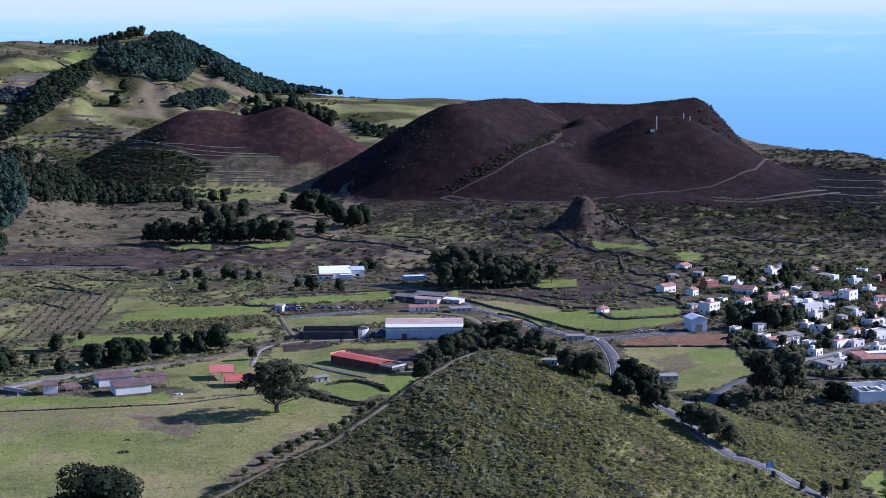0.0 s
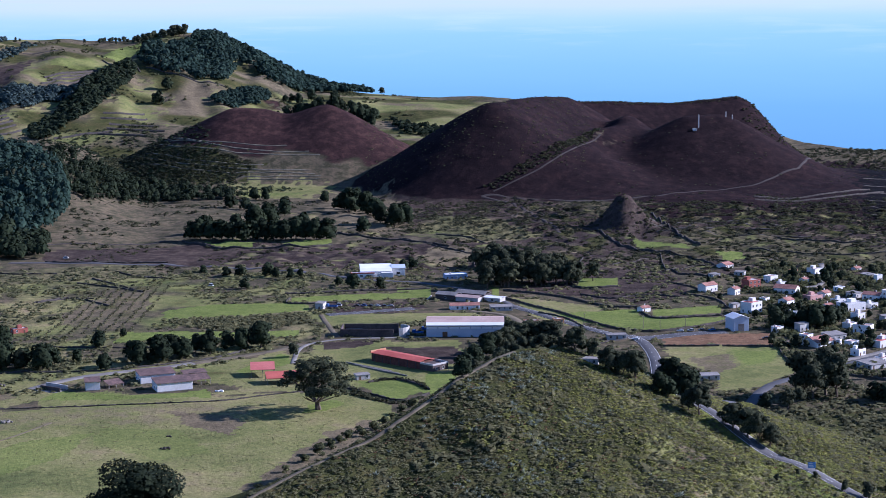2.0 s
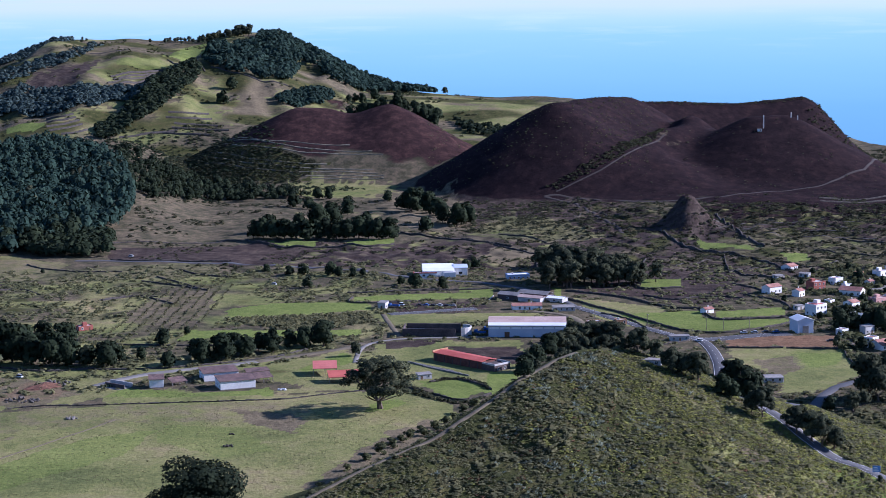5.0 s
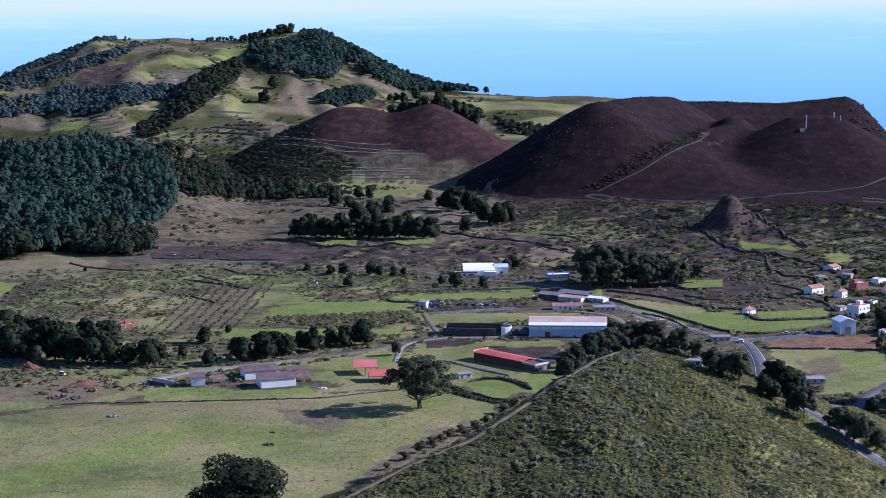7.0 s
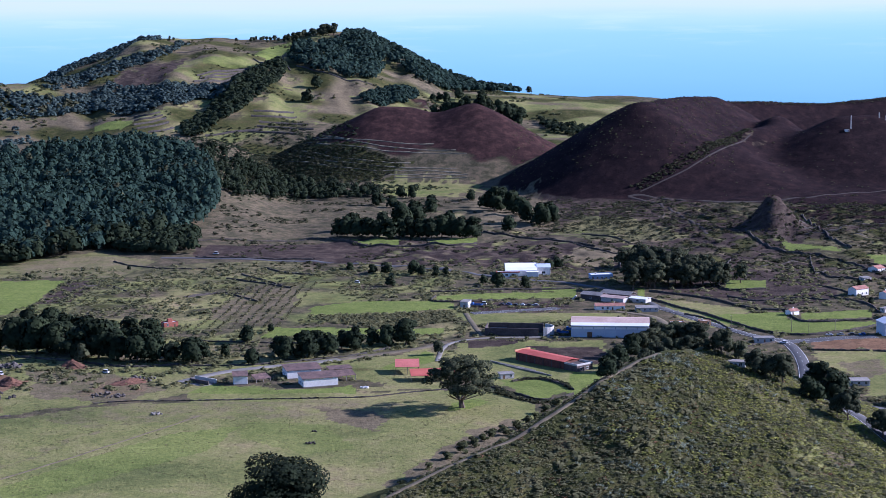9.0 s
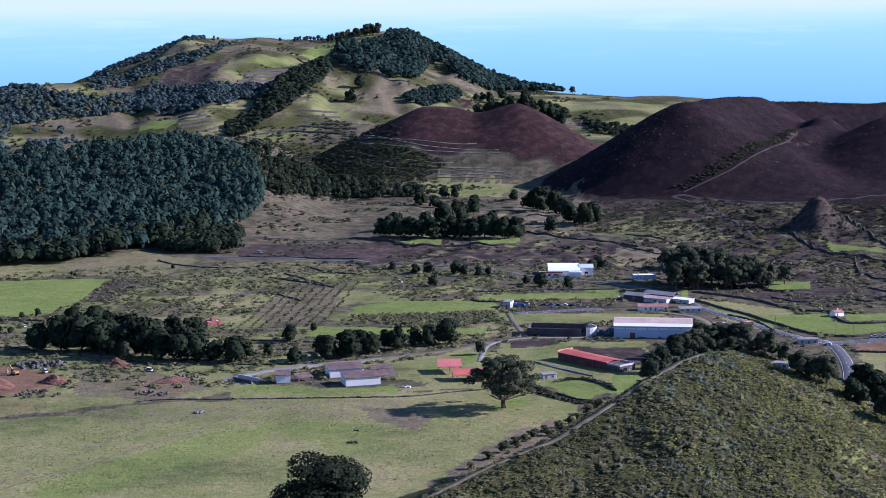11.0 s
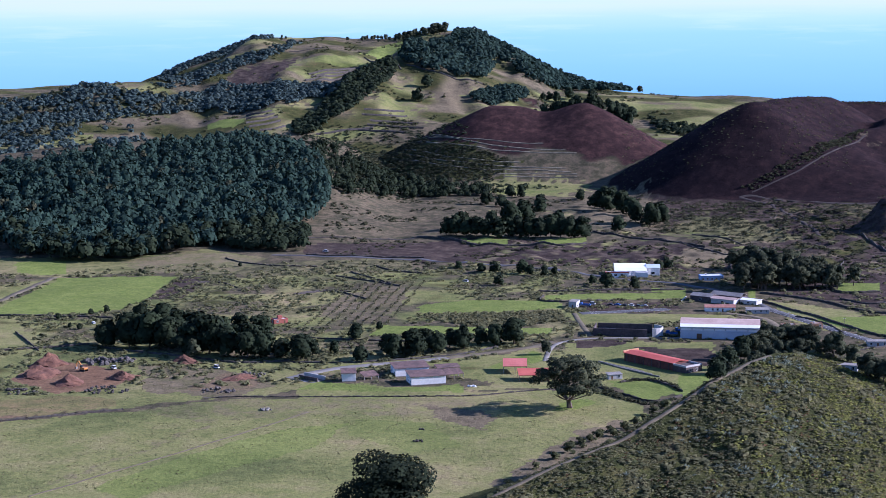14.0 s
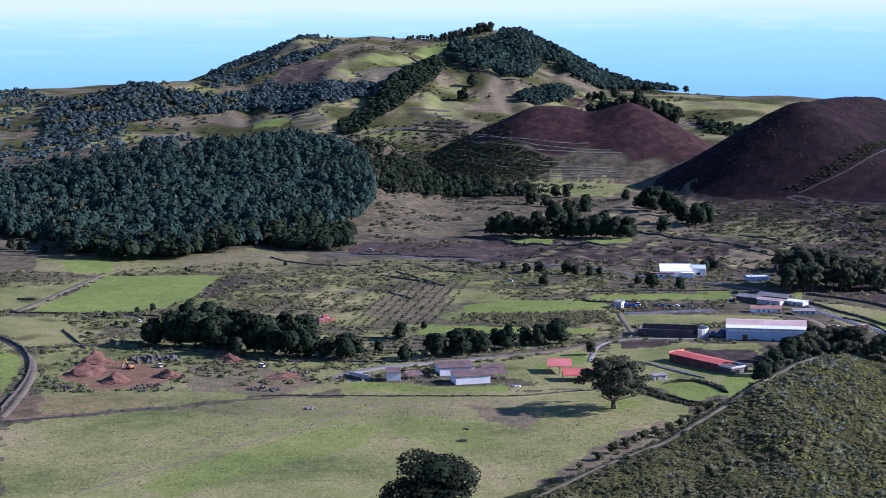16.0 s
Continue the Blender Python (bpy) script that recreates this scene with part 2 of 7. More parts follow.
def height(x, y):
    x, y = np.asarray(x, float), np.asarray(y, float)
    d, az = np.hypot(x, y), np.degrees(np.arctan2(x, y))
    west = 1 - ss(3, 8, az)
    z = 45 * ss(2250, 2800, d) * west + 10 * ss(1700, 2100, d) * west
    # the wooded rise on the left
    rise = ss(1330, 1980, d) * (1 - 0.75 * ss(2000, 2250, d)) * (1 - ss(-14.5, -11.0, az)) * (0.55 + 0.45 * ss(-27, -20, az))
    z = z + 40 * rise
    # the green mountain: crest height by bearing, falling towards the plain
    crest = np.interp(az, (-24, -21.5, -20.2, -18.6, -17.1, -16.2, -15, -13.8, -12.9, -11.9, -10.6, -9.6, -8.7, -8.1, -7.3, -6.2, -4.9, -3.6, -2), CREST)
    u = np.clip((d - 2200) / (3350 - 2200), 0, 1)
    face = 18 + (crest - 18) * (0.55 * u ** 0.85 + 0.45 * u * u * (3 - 2 * u))
    z = np.where(d > 2200, z + np.maximum(face - z, 0) * ss(2200, 2330, d), z)
    z = np.where(d > 3380, z - (d - 3380) * 0.3, z)
    fold = wave(az * 60, d * 0.16, 105, 14) + 0.6 * wave(az * 60, d * 0.22, 48, 15)
    z = z + 3.2 * fold * ss(2280, 2600, d) * (1 - ss(3050, 3330, d)) * ss(50, 110, crest)
    z = z + scarp(x, y, -556, 2800, 46, -572, 2255, 14, 210, 62)
    z = z + scarp(x, y, -700, 2900, 22, -672, 2300, 12, 130, 70)
    z = z + scarp(x, y, -860, 3000, 26, -890, 2420, 14, 190, 80)
    z = z + scarp(x, y, -395, 3050, 22, -330, 2560, 10, 120, 60)
    z = z + ridge(x, y, -985, 2480, 30, -800, 2700, 8, 170, 0.3, 0.2)
    # volcanic cones
    c1, c2 = red_cone_height(x, y), dark_cone_height(x, y)
    rim = ridge(x, y, 120, 2200, 84, 334, 2290, 80, 122, 0.12, 0.12)
    c3 = ridge(x, y, 232, 1945, 78, 268, 1950, 76, 152, 0.07, 0.05)
    skirt = soft_cone(x, y, 190, 2000, 30, 330, 330, 0.1, 0.1)
    knoll = soft_cone(x, y, 118, 1850, 40, 90, 120, 0.2, 0.14)
    spur = ridge(x, y, 170, 2010, 78, 80, 1825, 36, 62, 0.24, 0.14)
    big = (c1 ** 4 + c2 ** 4 + rim ** 4 + c3 ** 4 + skirt ** 4 + knoll ** 4 + spur ** 4 + 1e-6) ** 0.25
    z = np.where(big > z, np.sqrt(np.maximum(z, 0) ** 2 * 0.3 + big ** 2), np.maximum(z, big))
    z = z - 7 * np.exp(-(((x - 142) / 20) ** 2 + ((y - 1985) / 24) ** 2))
    z = z + soft_cone(x, y, 127, 1532, 29, 29, 36, 0.06, 0.08) * (1 + 0.22 * wave(x, y, 17, 83))
    z = np.maximum(z, 0.3 * z + near_hill(x, y))
    # unevenness away from the levelled ground
    rough = 0.35 + 0.65 * ss(1050, 1500, d)
    z = z + rough * 1.6 * wave(x, y, 190, 3) + rough * 0.7 * wave(x, y, 55, 5)
    z = z + ss(1500, 2300, d) * 3.0 * wave(x, y, 310, 9)
    lava = ss(1200, 1300, d) * (1 - ss(1640, 1740, d)) * ss(-13, -9, az)
    z = z + lava * (1.1 * wave(x, y, 42, 17) + 0.6 * wave(x, y, 23, 19))
    steps = ss(1440, 1520, d) * (1 - ss(1700, 1760, d)) * ss(-1, 1, az)
    z = z + steps * 1.5 * np.sin((d + 26 * wave(x, y, 160, 27)) * math.tau / 24)
    z = z - 24 * ss(8.6, 10.4, az) * ss(2020, 2300, d) - 3 * ss(-2, 3, az) * ss(2500, 2700, d)
    # the island's edge
    edge = np.interp(az, (-180, -60, -26, -20, -9, -4, 0, 6, 9, 10, 12, 15, 25, 60, 180), (2500, 3300, 3300, 3500, 3700, 3050, 2850, 2600, 2560, 2650, 2480, 2330, 2250, 2250, 2500))
    return z - np.clip((d - edge), 0, 700) * 0.65 * ss(0, 160, d - edge)


def height_at(x, y):
    return float(height(x, y))


def inside(x, y, corners):
    """Which points lie inside a polygon on the plan."""
    hit = np.zeros(np.shape(x), bool)
    n = len(corners)
    for i in range(n):
        (x1, y1), (x2, y2) = corners[i], corners[(i + 1) % n]
        if y1 == y2:
            continue
        hit ^= ((y1 > y) != (y2 > y)) & (x < (x2 - x1) * (y - y1) / (y2 - y1) + x1)
    return hit


# ---- land cover by plan: meadows, pasture, bare soil and cinder ----
FIELDS = []


def field(cover, corners, level=1.0):
    FIELDS.append((cover, corners, level))


field("grass", ((-364, 735), (-333, 755), (-295, 778), (-249, 814), (-208, 817), (-136, 834), (-100, 842), (-72, 847), (-47, 808), (-71, 744), (-115, 649), (-213, 620), (-300, 602)), 0.90)
field("grass", ((-227, 858), (-139, 847), (-99, 851), (-66, 864), (-40, 807), (-58, 758), (-84, 568), (-175, 653)), 0.90)
field("dry", ((-297, 781), (-249, 815), (-207, 823), (-136, 831), (-106, 821), (-129, 787), (-200, 782), (-247, 761)), 0.46)
field("lush", ((-225, 835), (-196, 840), (-138, 843), (-141, 862), (-180, 849), (-220, 863)), 0.70)
field("lush", ((-87, 824), (-77, 839), (-68, 827), (-77, 813), (-88, 806)), 0.90)
field("grass", ((-144, 848), (-93, 855), (-101, 928), (-115, 968), (-151, 921), (-158, 889), (-123, 864)), 0.85)
field("lush", ((-136, 907), (-124, 938), (-114, 959), (-106, 927), (-129, 900)), 0.80)
field("dry", ((-71, 776), (-84, 729), (-97, 681), (-93, 569), (-74, 555), (-59, 584), (-49, 797)), 0.80)
field("lush", ((-211, 1097), (-183, 1128), (-119, 1128), (-113, 1097), (-147, 1086), (-204, 1071)))
field("lush", ((-132, 1149), (-72, 1169), (-37, 1178), (-37, 1153), (-86, 1139), (-129, 1134)))
field("lush", ((-61, 1197), (-38, 1198), (-36, 1172), (-60, 1176)))
field("lush", ((-221, 988), (-218, 1023), (-157, 1026), (-112, 1027), (-112, 1010), (-154, 1008), (-196, 998)))
field("lush", ((43, 1079), (64, 1093), (101, 1100), (99, 1074), (149, 1071), (152, 1058), (101, 1022), (75, 1037)))
field("lush", ((109, 1098), (155, 1114), (153, 1086), (108, 1074)), 0.80)
field("grass", ((14, 1150), (44, 1137), (80, 1108), (64, 1084), (35, 1104)))
field("lush", ((66, 1229), (97, 1232), (96, 1195), (66, 1190)), 0.80)
field("lush", ((187, 1365), (208, 1369), (205, 1334), (186, 1322)), 0.80)
field("lush", ((124, 1449), (168, 1412), (169, 1386), (129, 1402)), 0.70)
field("grass", ((105, 974), (168, 973), (169, 904), (134, 855), (118, 855), (125, 897), (101, 927)))
field("lush", ((135, 967), (167, 968), (167, 927), (136, 911)), 0.45)
field("lush", ((-241, 1448), (-194, 1443), (-195, 1417), (-224, 1416)))
field("lush", ((-170, 1441), (-130, 1457), (-129, 1415), (-163, 1420)))
field("lush", ((168, 679), (184, 695), (172, 649), (170, 661)))
field("grass", ((100, 639), (119, 647), (135, 628), (105, 613), (95, 620)))
field("grass", ((-101, 984), (-15, 998), (-11, 918), (-25, 862), (-66, 864), (-95, 923)))
field("lush", ((-40, 863), (-16, 910), (-11, 850), (-28, 850)), 0.80)
field("lush", ((-88, 992), (-15, 997), (-13, 982), (-61, 975), (-96, 937)), 0.35)
field("cinder", ((-74, 973), (-18, 979), (-11, 952), (-16, 922), (-27, 936), (-61, 973)))
field("cinder", ((-98, 990), (-62, 993), (-74, 973), (-93, 967)), 0.80)
field("grass", ((-114, 1078), (-60, 1089), (-5, 1090), (2, 1079), (-37, 1059), (-93, 1042)))
field("grass", ((54, 1110), (18, 1156), (31, 1079), (40, 1047), (61, 1046)), 0.70)
field("cinder", ((-107, 1122), (-51, 1137), (-39, 1115), (-53, 1090), (-100, 1090)), 1.00)
field("dry", ((-7, 1401), (-39, 1398), (-63, 1304), (-10, 1298)), 0.70)
field("lush", ((4, 1192), (9, 1192), (11, 1156), (6, 1152)))
field("tilled", ((106, 1011), (134, 1009), (172, 1012), (168, 976), (136, 975), (104, 977)), 0.95)
field("lush", ((-488, 1031), (-493, 1162), (-499, 1192), (-413, 1207), (-399, 1106), (-405, 1062), (-419, 1045)))
field("cinder", ((-396, 1102), (-410, 1201), (-385, 1212), (-376, 1107)), 1.00)
field("grass", ((-549, 1116), (-528, 1129), (-505, 1154), (-492, 1049), (-509, 1034)))
field("grass", ((-499, 1014), (-457, 1016), (-406, 936), (-436, 916), (-473, 960)))
field("lush", ((-447, 906), (-428, 892), (-408, 848), (-392, 792)))
field("lush", ((-563, 1255), (-528, 1276), (-502, 1211), (-514, 1195), (-543, 1211)), 0.75)
field("grass", ((-593, 1270), (-483, 1306), (-432, 1343), (-368, 1303), (-380, 1220), (-448, 1223), (-503, 1190), (-562, 1202)), 0.55)
field("dry", ((-488, 1283), (-444, 1334), (-368, 1303), (-380, 1220), (-445, 1216)), 0.50)
field("grass", ((-427, 908), (-389, 934), (-315, 922), (-281, 900), (-240, 891), (-213, 837), (-256, 817), (-298, 783), (-356, 755), (-394, 852)), 0.60)
field("tilled", ((-383, 842), (-388, 898), (-356, 886), (-316, 860), (-321, 829), (-346, 813)))
field("tilled", ((-381, 788), (-338, 811), (-308, 804), (-303, 789), (-333, 761), (-368, 742)), 0.47)
field("tilled", ((-282, 824), (-275, 878), (-246, 869), (-248, 832)), 0.45)
field("dry", ((-328, 891), (-277, 885), (-237, 848), (-254, 811), (-303, 821)), 0.60)
field("dry", ((-411, 1307), (-405, 1437), (-392, 1594), (-300, 1731), (-269, 1648), (-273, 1514), (-335, 1440), (-353, 1316)), 0.36)
field("grass", ((-396, 1257), (-262, 1326), (-234, 1224), (-277, 1190), (-342, 1181)), 0.45)
field("dry", ((-267, 1050), (-274, 1142), (-236, 1194), (-218, 1099), (-226, 1032)), 0.60)
field("grass", ((-312, 895), (-273, 872), (-229, 900), (-231, 908), (-315, 922)), 0.60)
field("dry", ((-289, 627), (-261, 710), (-234, 824), (-231, 820), (-258, 702), (-286, 622)), 0.48)
field("dry", ((-157, 818), (-114, 795), (-115, 765), (-138, 780)), 0.75)
field("lush", ((-261, 645), (-237, 705), (-213, 751), (-181, 774), (-185, 724), (-220, 670), (-240, 629)), 0.55)
field("lush", ((-182, 779), (-144, 779), (-120, 733), (-143, 721), (-177, 747)), 0.50)
field("herb", ((138, 811), (215, 815), (185, 700), (159, 669), (117, 672)), 0.75)
field("grass", ((-71, 1484), (-46, 1644), (9, 1595), (57, 1469), (-11, 1443)), 0.50)
field("grass", ((127, 1432), (214, 1543), (328, 1376), (358, 1369), (329, 1257), (223, 1296), (163, 1332)), 0.45)
field("cinder", ((-358, 1369), (-234, 1452), (-2, 1403), (-2, 1298), (-156, 1287), (-346, 1324)), 1.00)
field("cinder", ((18, 1167), (73, 1401), (109, 1509), (137, 1301), (141, 1158), (103, 1116), (45, 1169)), 1.00)
field("ash", ((160, 1714), (276, 1780), (338, 1831), (444, 2276), (498, 2254), (575, 2211), (381, 1458), (350, 1509), (270, 1575), (142, 1527)))
field("black", ((483, 2237), (572, 2199), (396, 1519), (371, 1557), (367, 1658)), 0.85)
field("ash", ((159, 2118), (343, 2270), (362, 2249), (283, 1916), (202, 1925)))
field("cinder", ((-2, 1552), (63, 1632), (142, 1526), (268, 1562), (348, 1501), (376, 1439), (349, 1333), (238, 1381), (150, 1428), (56, 1436)), 0.80)
field("cinder", ((-130, 1753), (-50, 1815), (67, 1733), (142, 1527), (62, 1611), (-44, 1580), (-99, 1631)), 0.70)
field("dry", ((-14, 604), (3, 611), (17, 606), (14, 581), (-9, 575)), 0.80)

field("dry", ((-926, 2306), (-882, 2344), (-812, 2389), (-787, 2441), (-703, 2364), (-676, 2258), (-774, 2274), (-818, 2258), (-868, 2218)), 0.9)
field("lush", ((-745, 2330), (-715, 2350), (-685, 2320), (-690, 2275), (-730, 2280)), 0.7)
field("grass", ((-690, 2333), (-679, 2365), (-642, 2383), (-621, 2447), (-606, 2406), (-611, 2295), (-608, 2239), (-646, 2248), (-677, 2274)), 0.9)
field("grass", ((-520, 2599), (-480, 2575), (-471, 2392), (-491, 2253), (-551, 2246), (-534, 2306), (-526, 2421), (-525, 2516)), 0.9)
field("dry", ((-520, 2644), (-441, 2605), (-383, 2623), (-407, 2553), (-395, 2475), (-412, 2332), (-441, 2362), (-480, 2575), (-514, 2614)), 0.75)
field("grass", ((-500, 2560), (-440, 2570), (-410, 2480), (-430, 2330), (-470, 2350)), 0.8)
field("lush", ((-650, 2861), (-675, 3165), (-644, 3225), (-572, 3131), (-570, 3060), (-539, 2707), (-632, 2914)), 0.6)
field("grass", ((-760, 2757), (-679, 2779), (-633, 2873), (-604, 2785), (-629, 2724), (-685, 2686), (-719, 2641)), 0.9)
field("lush", ((-700, 2760), (-650, 2830), (-610, 2780), (-640, 2730), (-690, 2720)), 0.5)
field("dry", ((-881, 3198), (-791, 3239), (-719, 3168), (-674, 2838), (-776, 2851)), 0.8)
field("dry", ((-426, 2932), (-391, 2915), (-344, 2734), (-315, 2760), (-347, 2684), (-388, 2639)), 0.9)
field("grass", ((-208, 2680), (-181, 2883), (-102, 2763), (-12, 2692), (10, 2600), (-20, 2480), (-100, 2508), (-119, 2557), (-164, 2604)), 0.95)
field("cinder", ((-803, 2580), (-807, 2657), (-769, 2721), (-736, 2812), (-718, 2670), (-714, 2586), (-736, 2569)), 0.8)
field("rust", ((-338, 2600), (-322, 2660), (-296, 2640), (-300, 2560), (-320, 2540)), 0.7)
field("grass", ((-290, 1906), (-190, 1900), (-165, 1880), (-160, 1840), (-165, 1800), (-180, 1770), (-250, 1780), (-290, 1830)), 0.62)
field("lush", ((-268, 1815), (-200, 1822), (-180, 1800), (-250, 1790)), 0.5)
field("dry", ((-170, 1767), (-127, 1817), (-100, 1813), (-62, 1655), (-69, 1479), (-133, 1552)), 0.6)
field("lush", ((107, 667), (121, 659), (134, 646), (143, 636), (129, 626), (119, 632), (108, 636)), 0.7)
field("lush", ((82, 707), (95, 677), (108, 668), (99, 662), (82, 669)), 0.55)
field("lush", ((170, 682), (185, 700), (176, 665), (172, 667)), 0.9)
field("dry", ((116, 1890), (140, 1905), (152, 1930), (138, 1940), (118, 1920)), 0.42)
field("cinder", ((135, 1960), (165, 1975), (190, 2040), (150, 2050), (128, 2000)), 0.8)
field("lush", ((-69, 883), (-48, 890), (-34, 880), (-30, 862), (-42, 836), (-56, 850)), 0.75)
field("lush", ((-30, 905), (-18, 900), (-14, 872), (-26, 862), (-32, 880)), 0.85)
field("herb", ((-466, 2211), (-363, 1979), (-291, 1947), (-256, 1932), (-261, 1914), (-283, 1893), (-345, 1875), (-388, 1776), (-411, 1719), (-432, 1865)), 0.8)
field("dry", ((112, 940), (140, 950), (138, 915), (120, 890)), 0.6)
field("lush", ((140, 960), (166, 962), (160, 930), (142, 920)), 0.6)

def cone_mask(x, y):
    """Bare ash on the upper flanks of the cones."""
    d, az = np.hypot(x, y), np.degrees(np.arctan2(x, y))
    z = height(x, y)
    w = wave(x, y, 60, 21) * 5
    beyond = dark_cone_height(x, y) - red_cone_height(x, y)
    red = ss(20, 58, z + 1.6 * w + 0.15 * np.clip(x + 222, 0, 150)) * red_cone(x, y)
    big = ss(0, 9, z + w * 0.7) * np.maximum(ss(-2, 5, beyond), ss(-1.5, 0.5, az)) * ss(-5, -4, az) * ss(1660, 1740, d) * (1 - ss(2330, 2420, d))
    return np.maximum(red, big)


def red_cone(x, y):
    return (1 - ss(150, 190, np.hypot(np.maximum(np.abs(x + 244) - 55, 0), y - 2046))) * (1 - ss(-6, 2, dark_cone_height(x, y) - red_cone_height(x, y)))


def land_cover(x, y, z):
    d, az = np.hypot(x, y), np.degrees(np.arctan2(x, y))
    c = {k: np.zeros(x.shape) for k in ("cinder", "dry", "ash", "rust", "black", "herb", "grass", "lush", "tilled")}
    c["ash"] = cone_mask(x, y)
    c["rust"] = c["ash"] * red_cone(x, y)
    c["cinder"] = ss(1180, 1300, d) * (1 - ss(1560, 1680, d)) * ss(-6, -2, az) * (0.62 + 0.2 * wave(x, y, 90, 45))
    upland = ss(2180, 2300, d + 230 * (1 - ss(-14, -9, az))) * (1 - ss(-1, 4, az))
    c["grass"] = upland * (0.42 + 0.42 * wave(x, y, 200, 31))
    c["dry"] = upland * (0.34 + 0.4 * wave(x, y, 150, 37))
    hill = 2.2 - 1.4 * ss(0.5, 6, near_hill(x, y))
    slope = 1 - ss(0.95, 1.6, hill)
    # sunlight put into the hill's cover: more bright grass, less herb towards the right
    sun_tint = ss(5, 110, x + 12 * wave(x, y, 40, 42))
    c["herb"] = np.maximum(slope * np.clip(1.0 + 0.5 * wave(x, y, 34, 41) - 0.75 * sun_tint, 0, 1), upland * (0.44 + 0.5 * wave(x, y, 160, 47)))
    c["grass"] = np.maximum(c["grass"], slope * (0.30 + 0.35 * wave(x, y, 28, 44) + 0.55 * sun_tint))
    c["dry"] = np.maximum(c["dry"], slope * (0.28 + 0.45 * wave(x, y, 30, 43)))
    plain = ss(860, 930, d) * (1 - ss(1260, 1340, d)) * (1 - ss(-7, -3, az)) * (1 - slope)
    c["grass"] = np.maximum(c["grass"], plain * (0.52 + 0.34 * wave(x, y, 75, 49)))
    c["herb"] = np.maximum(c["herb"], plain * (0.26 + 0.34 * wave(x, y, 50, 50)))
    lava = ss(1220, 1300, d) * (1 - ss(1660, 1760, d)) * ss(-12, -8, az) * ss(30, 60, np.hypot(x - 127, y - 1532))
    c["grass"] = np.maximum(c["grass"], lava * (0.20 + 0.42 * wave(x, y, 48, 33)))
    c["dry"] = np.maximum(c["dry"], lava * (0.22 + 0.45 * wave(x, y, 36, 35)))
    c["herb"] = np.maximum(c["herb"], lava * ss(-1, 3, az) * (0.36 + 0.40 * wave(x, y, 60, 39)))
    loose = 3 + 16 * ss(1400, 2100, d)
    wob, wob_b = wave(x, y, 34, 101) + 0.5 * wave(x, y, 9, 103), wave(x, y, 34, 102) + 0.5 * wave(x, y, 9, 104)
    for cover, corners, level in FIELDS:
        if cover in ("lush", "tilled"):
            hit = inside(x + 1.2 * wob, y + 1.2 * wob_b, corners)
        else:
            hit = inside(x + loose * wob, y + loose * wob_b, corners)
        c[cover][hit] = np.maximum(c[cover][hit], level)
        if cover in ("lush", "grass") and level >= 0.85:
            c["ash"][hit] *= 0.3
    # bare cinder yards and tracks cut through the grass near the farm
    for cover, corners, level in FIELDS:
        if cover == "cinder" and level >= 0.8:
            hit = inside(x + 1.5 * wob, y + 1.5 * wob_b, corners) & ((d < 1180) | (x < -350))
            for green in ("grass", "dry", "herb", "lush"):
                c[green][hit] *= 0.2
    return c


def ground_sheet():
    az = np.radians(np.concatenate([np.arange(-180, -31, 4.0), np.arange(-29, 18, 0.115), np.arange(19, 180, 4.0)]))
    d = np.concatenate([[0.0, 120.0, 240.0], np.geomspace(400, 3450, 580), np.geomspace(3500, 4600, 14)])
    A, D = np.meshgrid(az, d)
    X, Y = D * np.sin(A) + 9 * (D < 100), D * np.cos(A) + 5 * (D < 100)
    Z = height(X, Y)
    rows, cols = X.shape
    i = np.arange(rows - 1)[:, None] * cols + np.arange(cols)[None, :]
    j = np.arange(rows - 1)[:, None] * cols + (np.arange(cols)[None, :] + 1) % cols
    faces = np.stack([i, j, j + cols, i + cols], -1).reshape(-1, 4)
    me = mesh_from("ground", np.stack([X, Y, Z], -1).reshape(-1, 3), faces, GROUND)
    me.polygons.foreach_set("use_smooth", np.ones(len(faces), bool))
    covers = land_cover(X, Y, Z)
    for name, values in covers.items():
        me.attributes.new(name, "FLOAT", "POINT").data.foreach_set("value", np.asarray(values, np.float32).ravel())
    return tagged(new("ground", me), "volcanic upland with meadows, scrub and red ash cones", "ground", kind="structure")


ground_sheet()

# sea around the island, and the hazy distance
bm = bmesh.new()
bmesh.ops.create_circle(bm, cap_ends=True, segments=96, radius=4690)
part("water", bm, surface("deep_sea", (0.02, 0.09, 0.2), (0.03, 0.12, 0.26), 0.002, 0.25), None)
water = bpy.data.objects["water"]
water.location.z = -440
tagged(water, "deep blue sea round the island", "sea", kind="structure")
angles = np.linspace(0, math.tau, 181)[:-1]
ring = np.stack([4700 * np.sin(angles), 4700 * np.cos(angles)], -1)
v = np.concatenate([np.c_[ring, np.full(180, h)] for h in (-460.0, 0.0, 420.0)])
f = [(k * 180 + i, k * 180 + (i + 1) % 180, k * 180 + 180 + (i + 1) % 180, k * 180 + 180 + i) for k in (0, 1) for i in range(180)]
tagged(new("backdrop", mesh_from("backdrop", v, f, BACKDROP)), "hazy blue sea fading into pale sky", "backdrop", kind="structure")


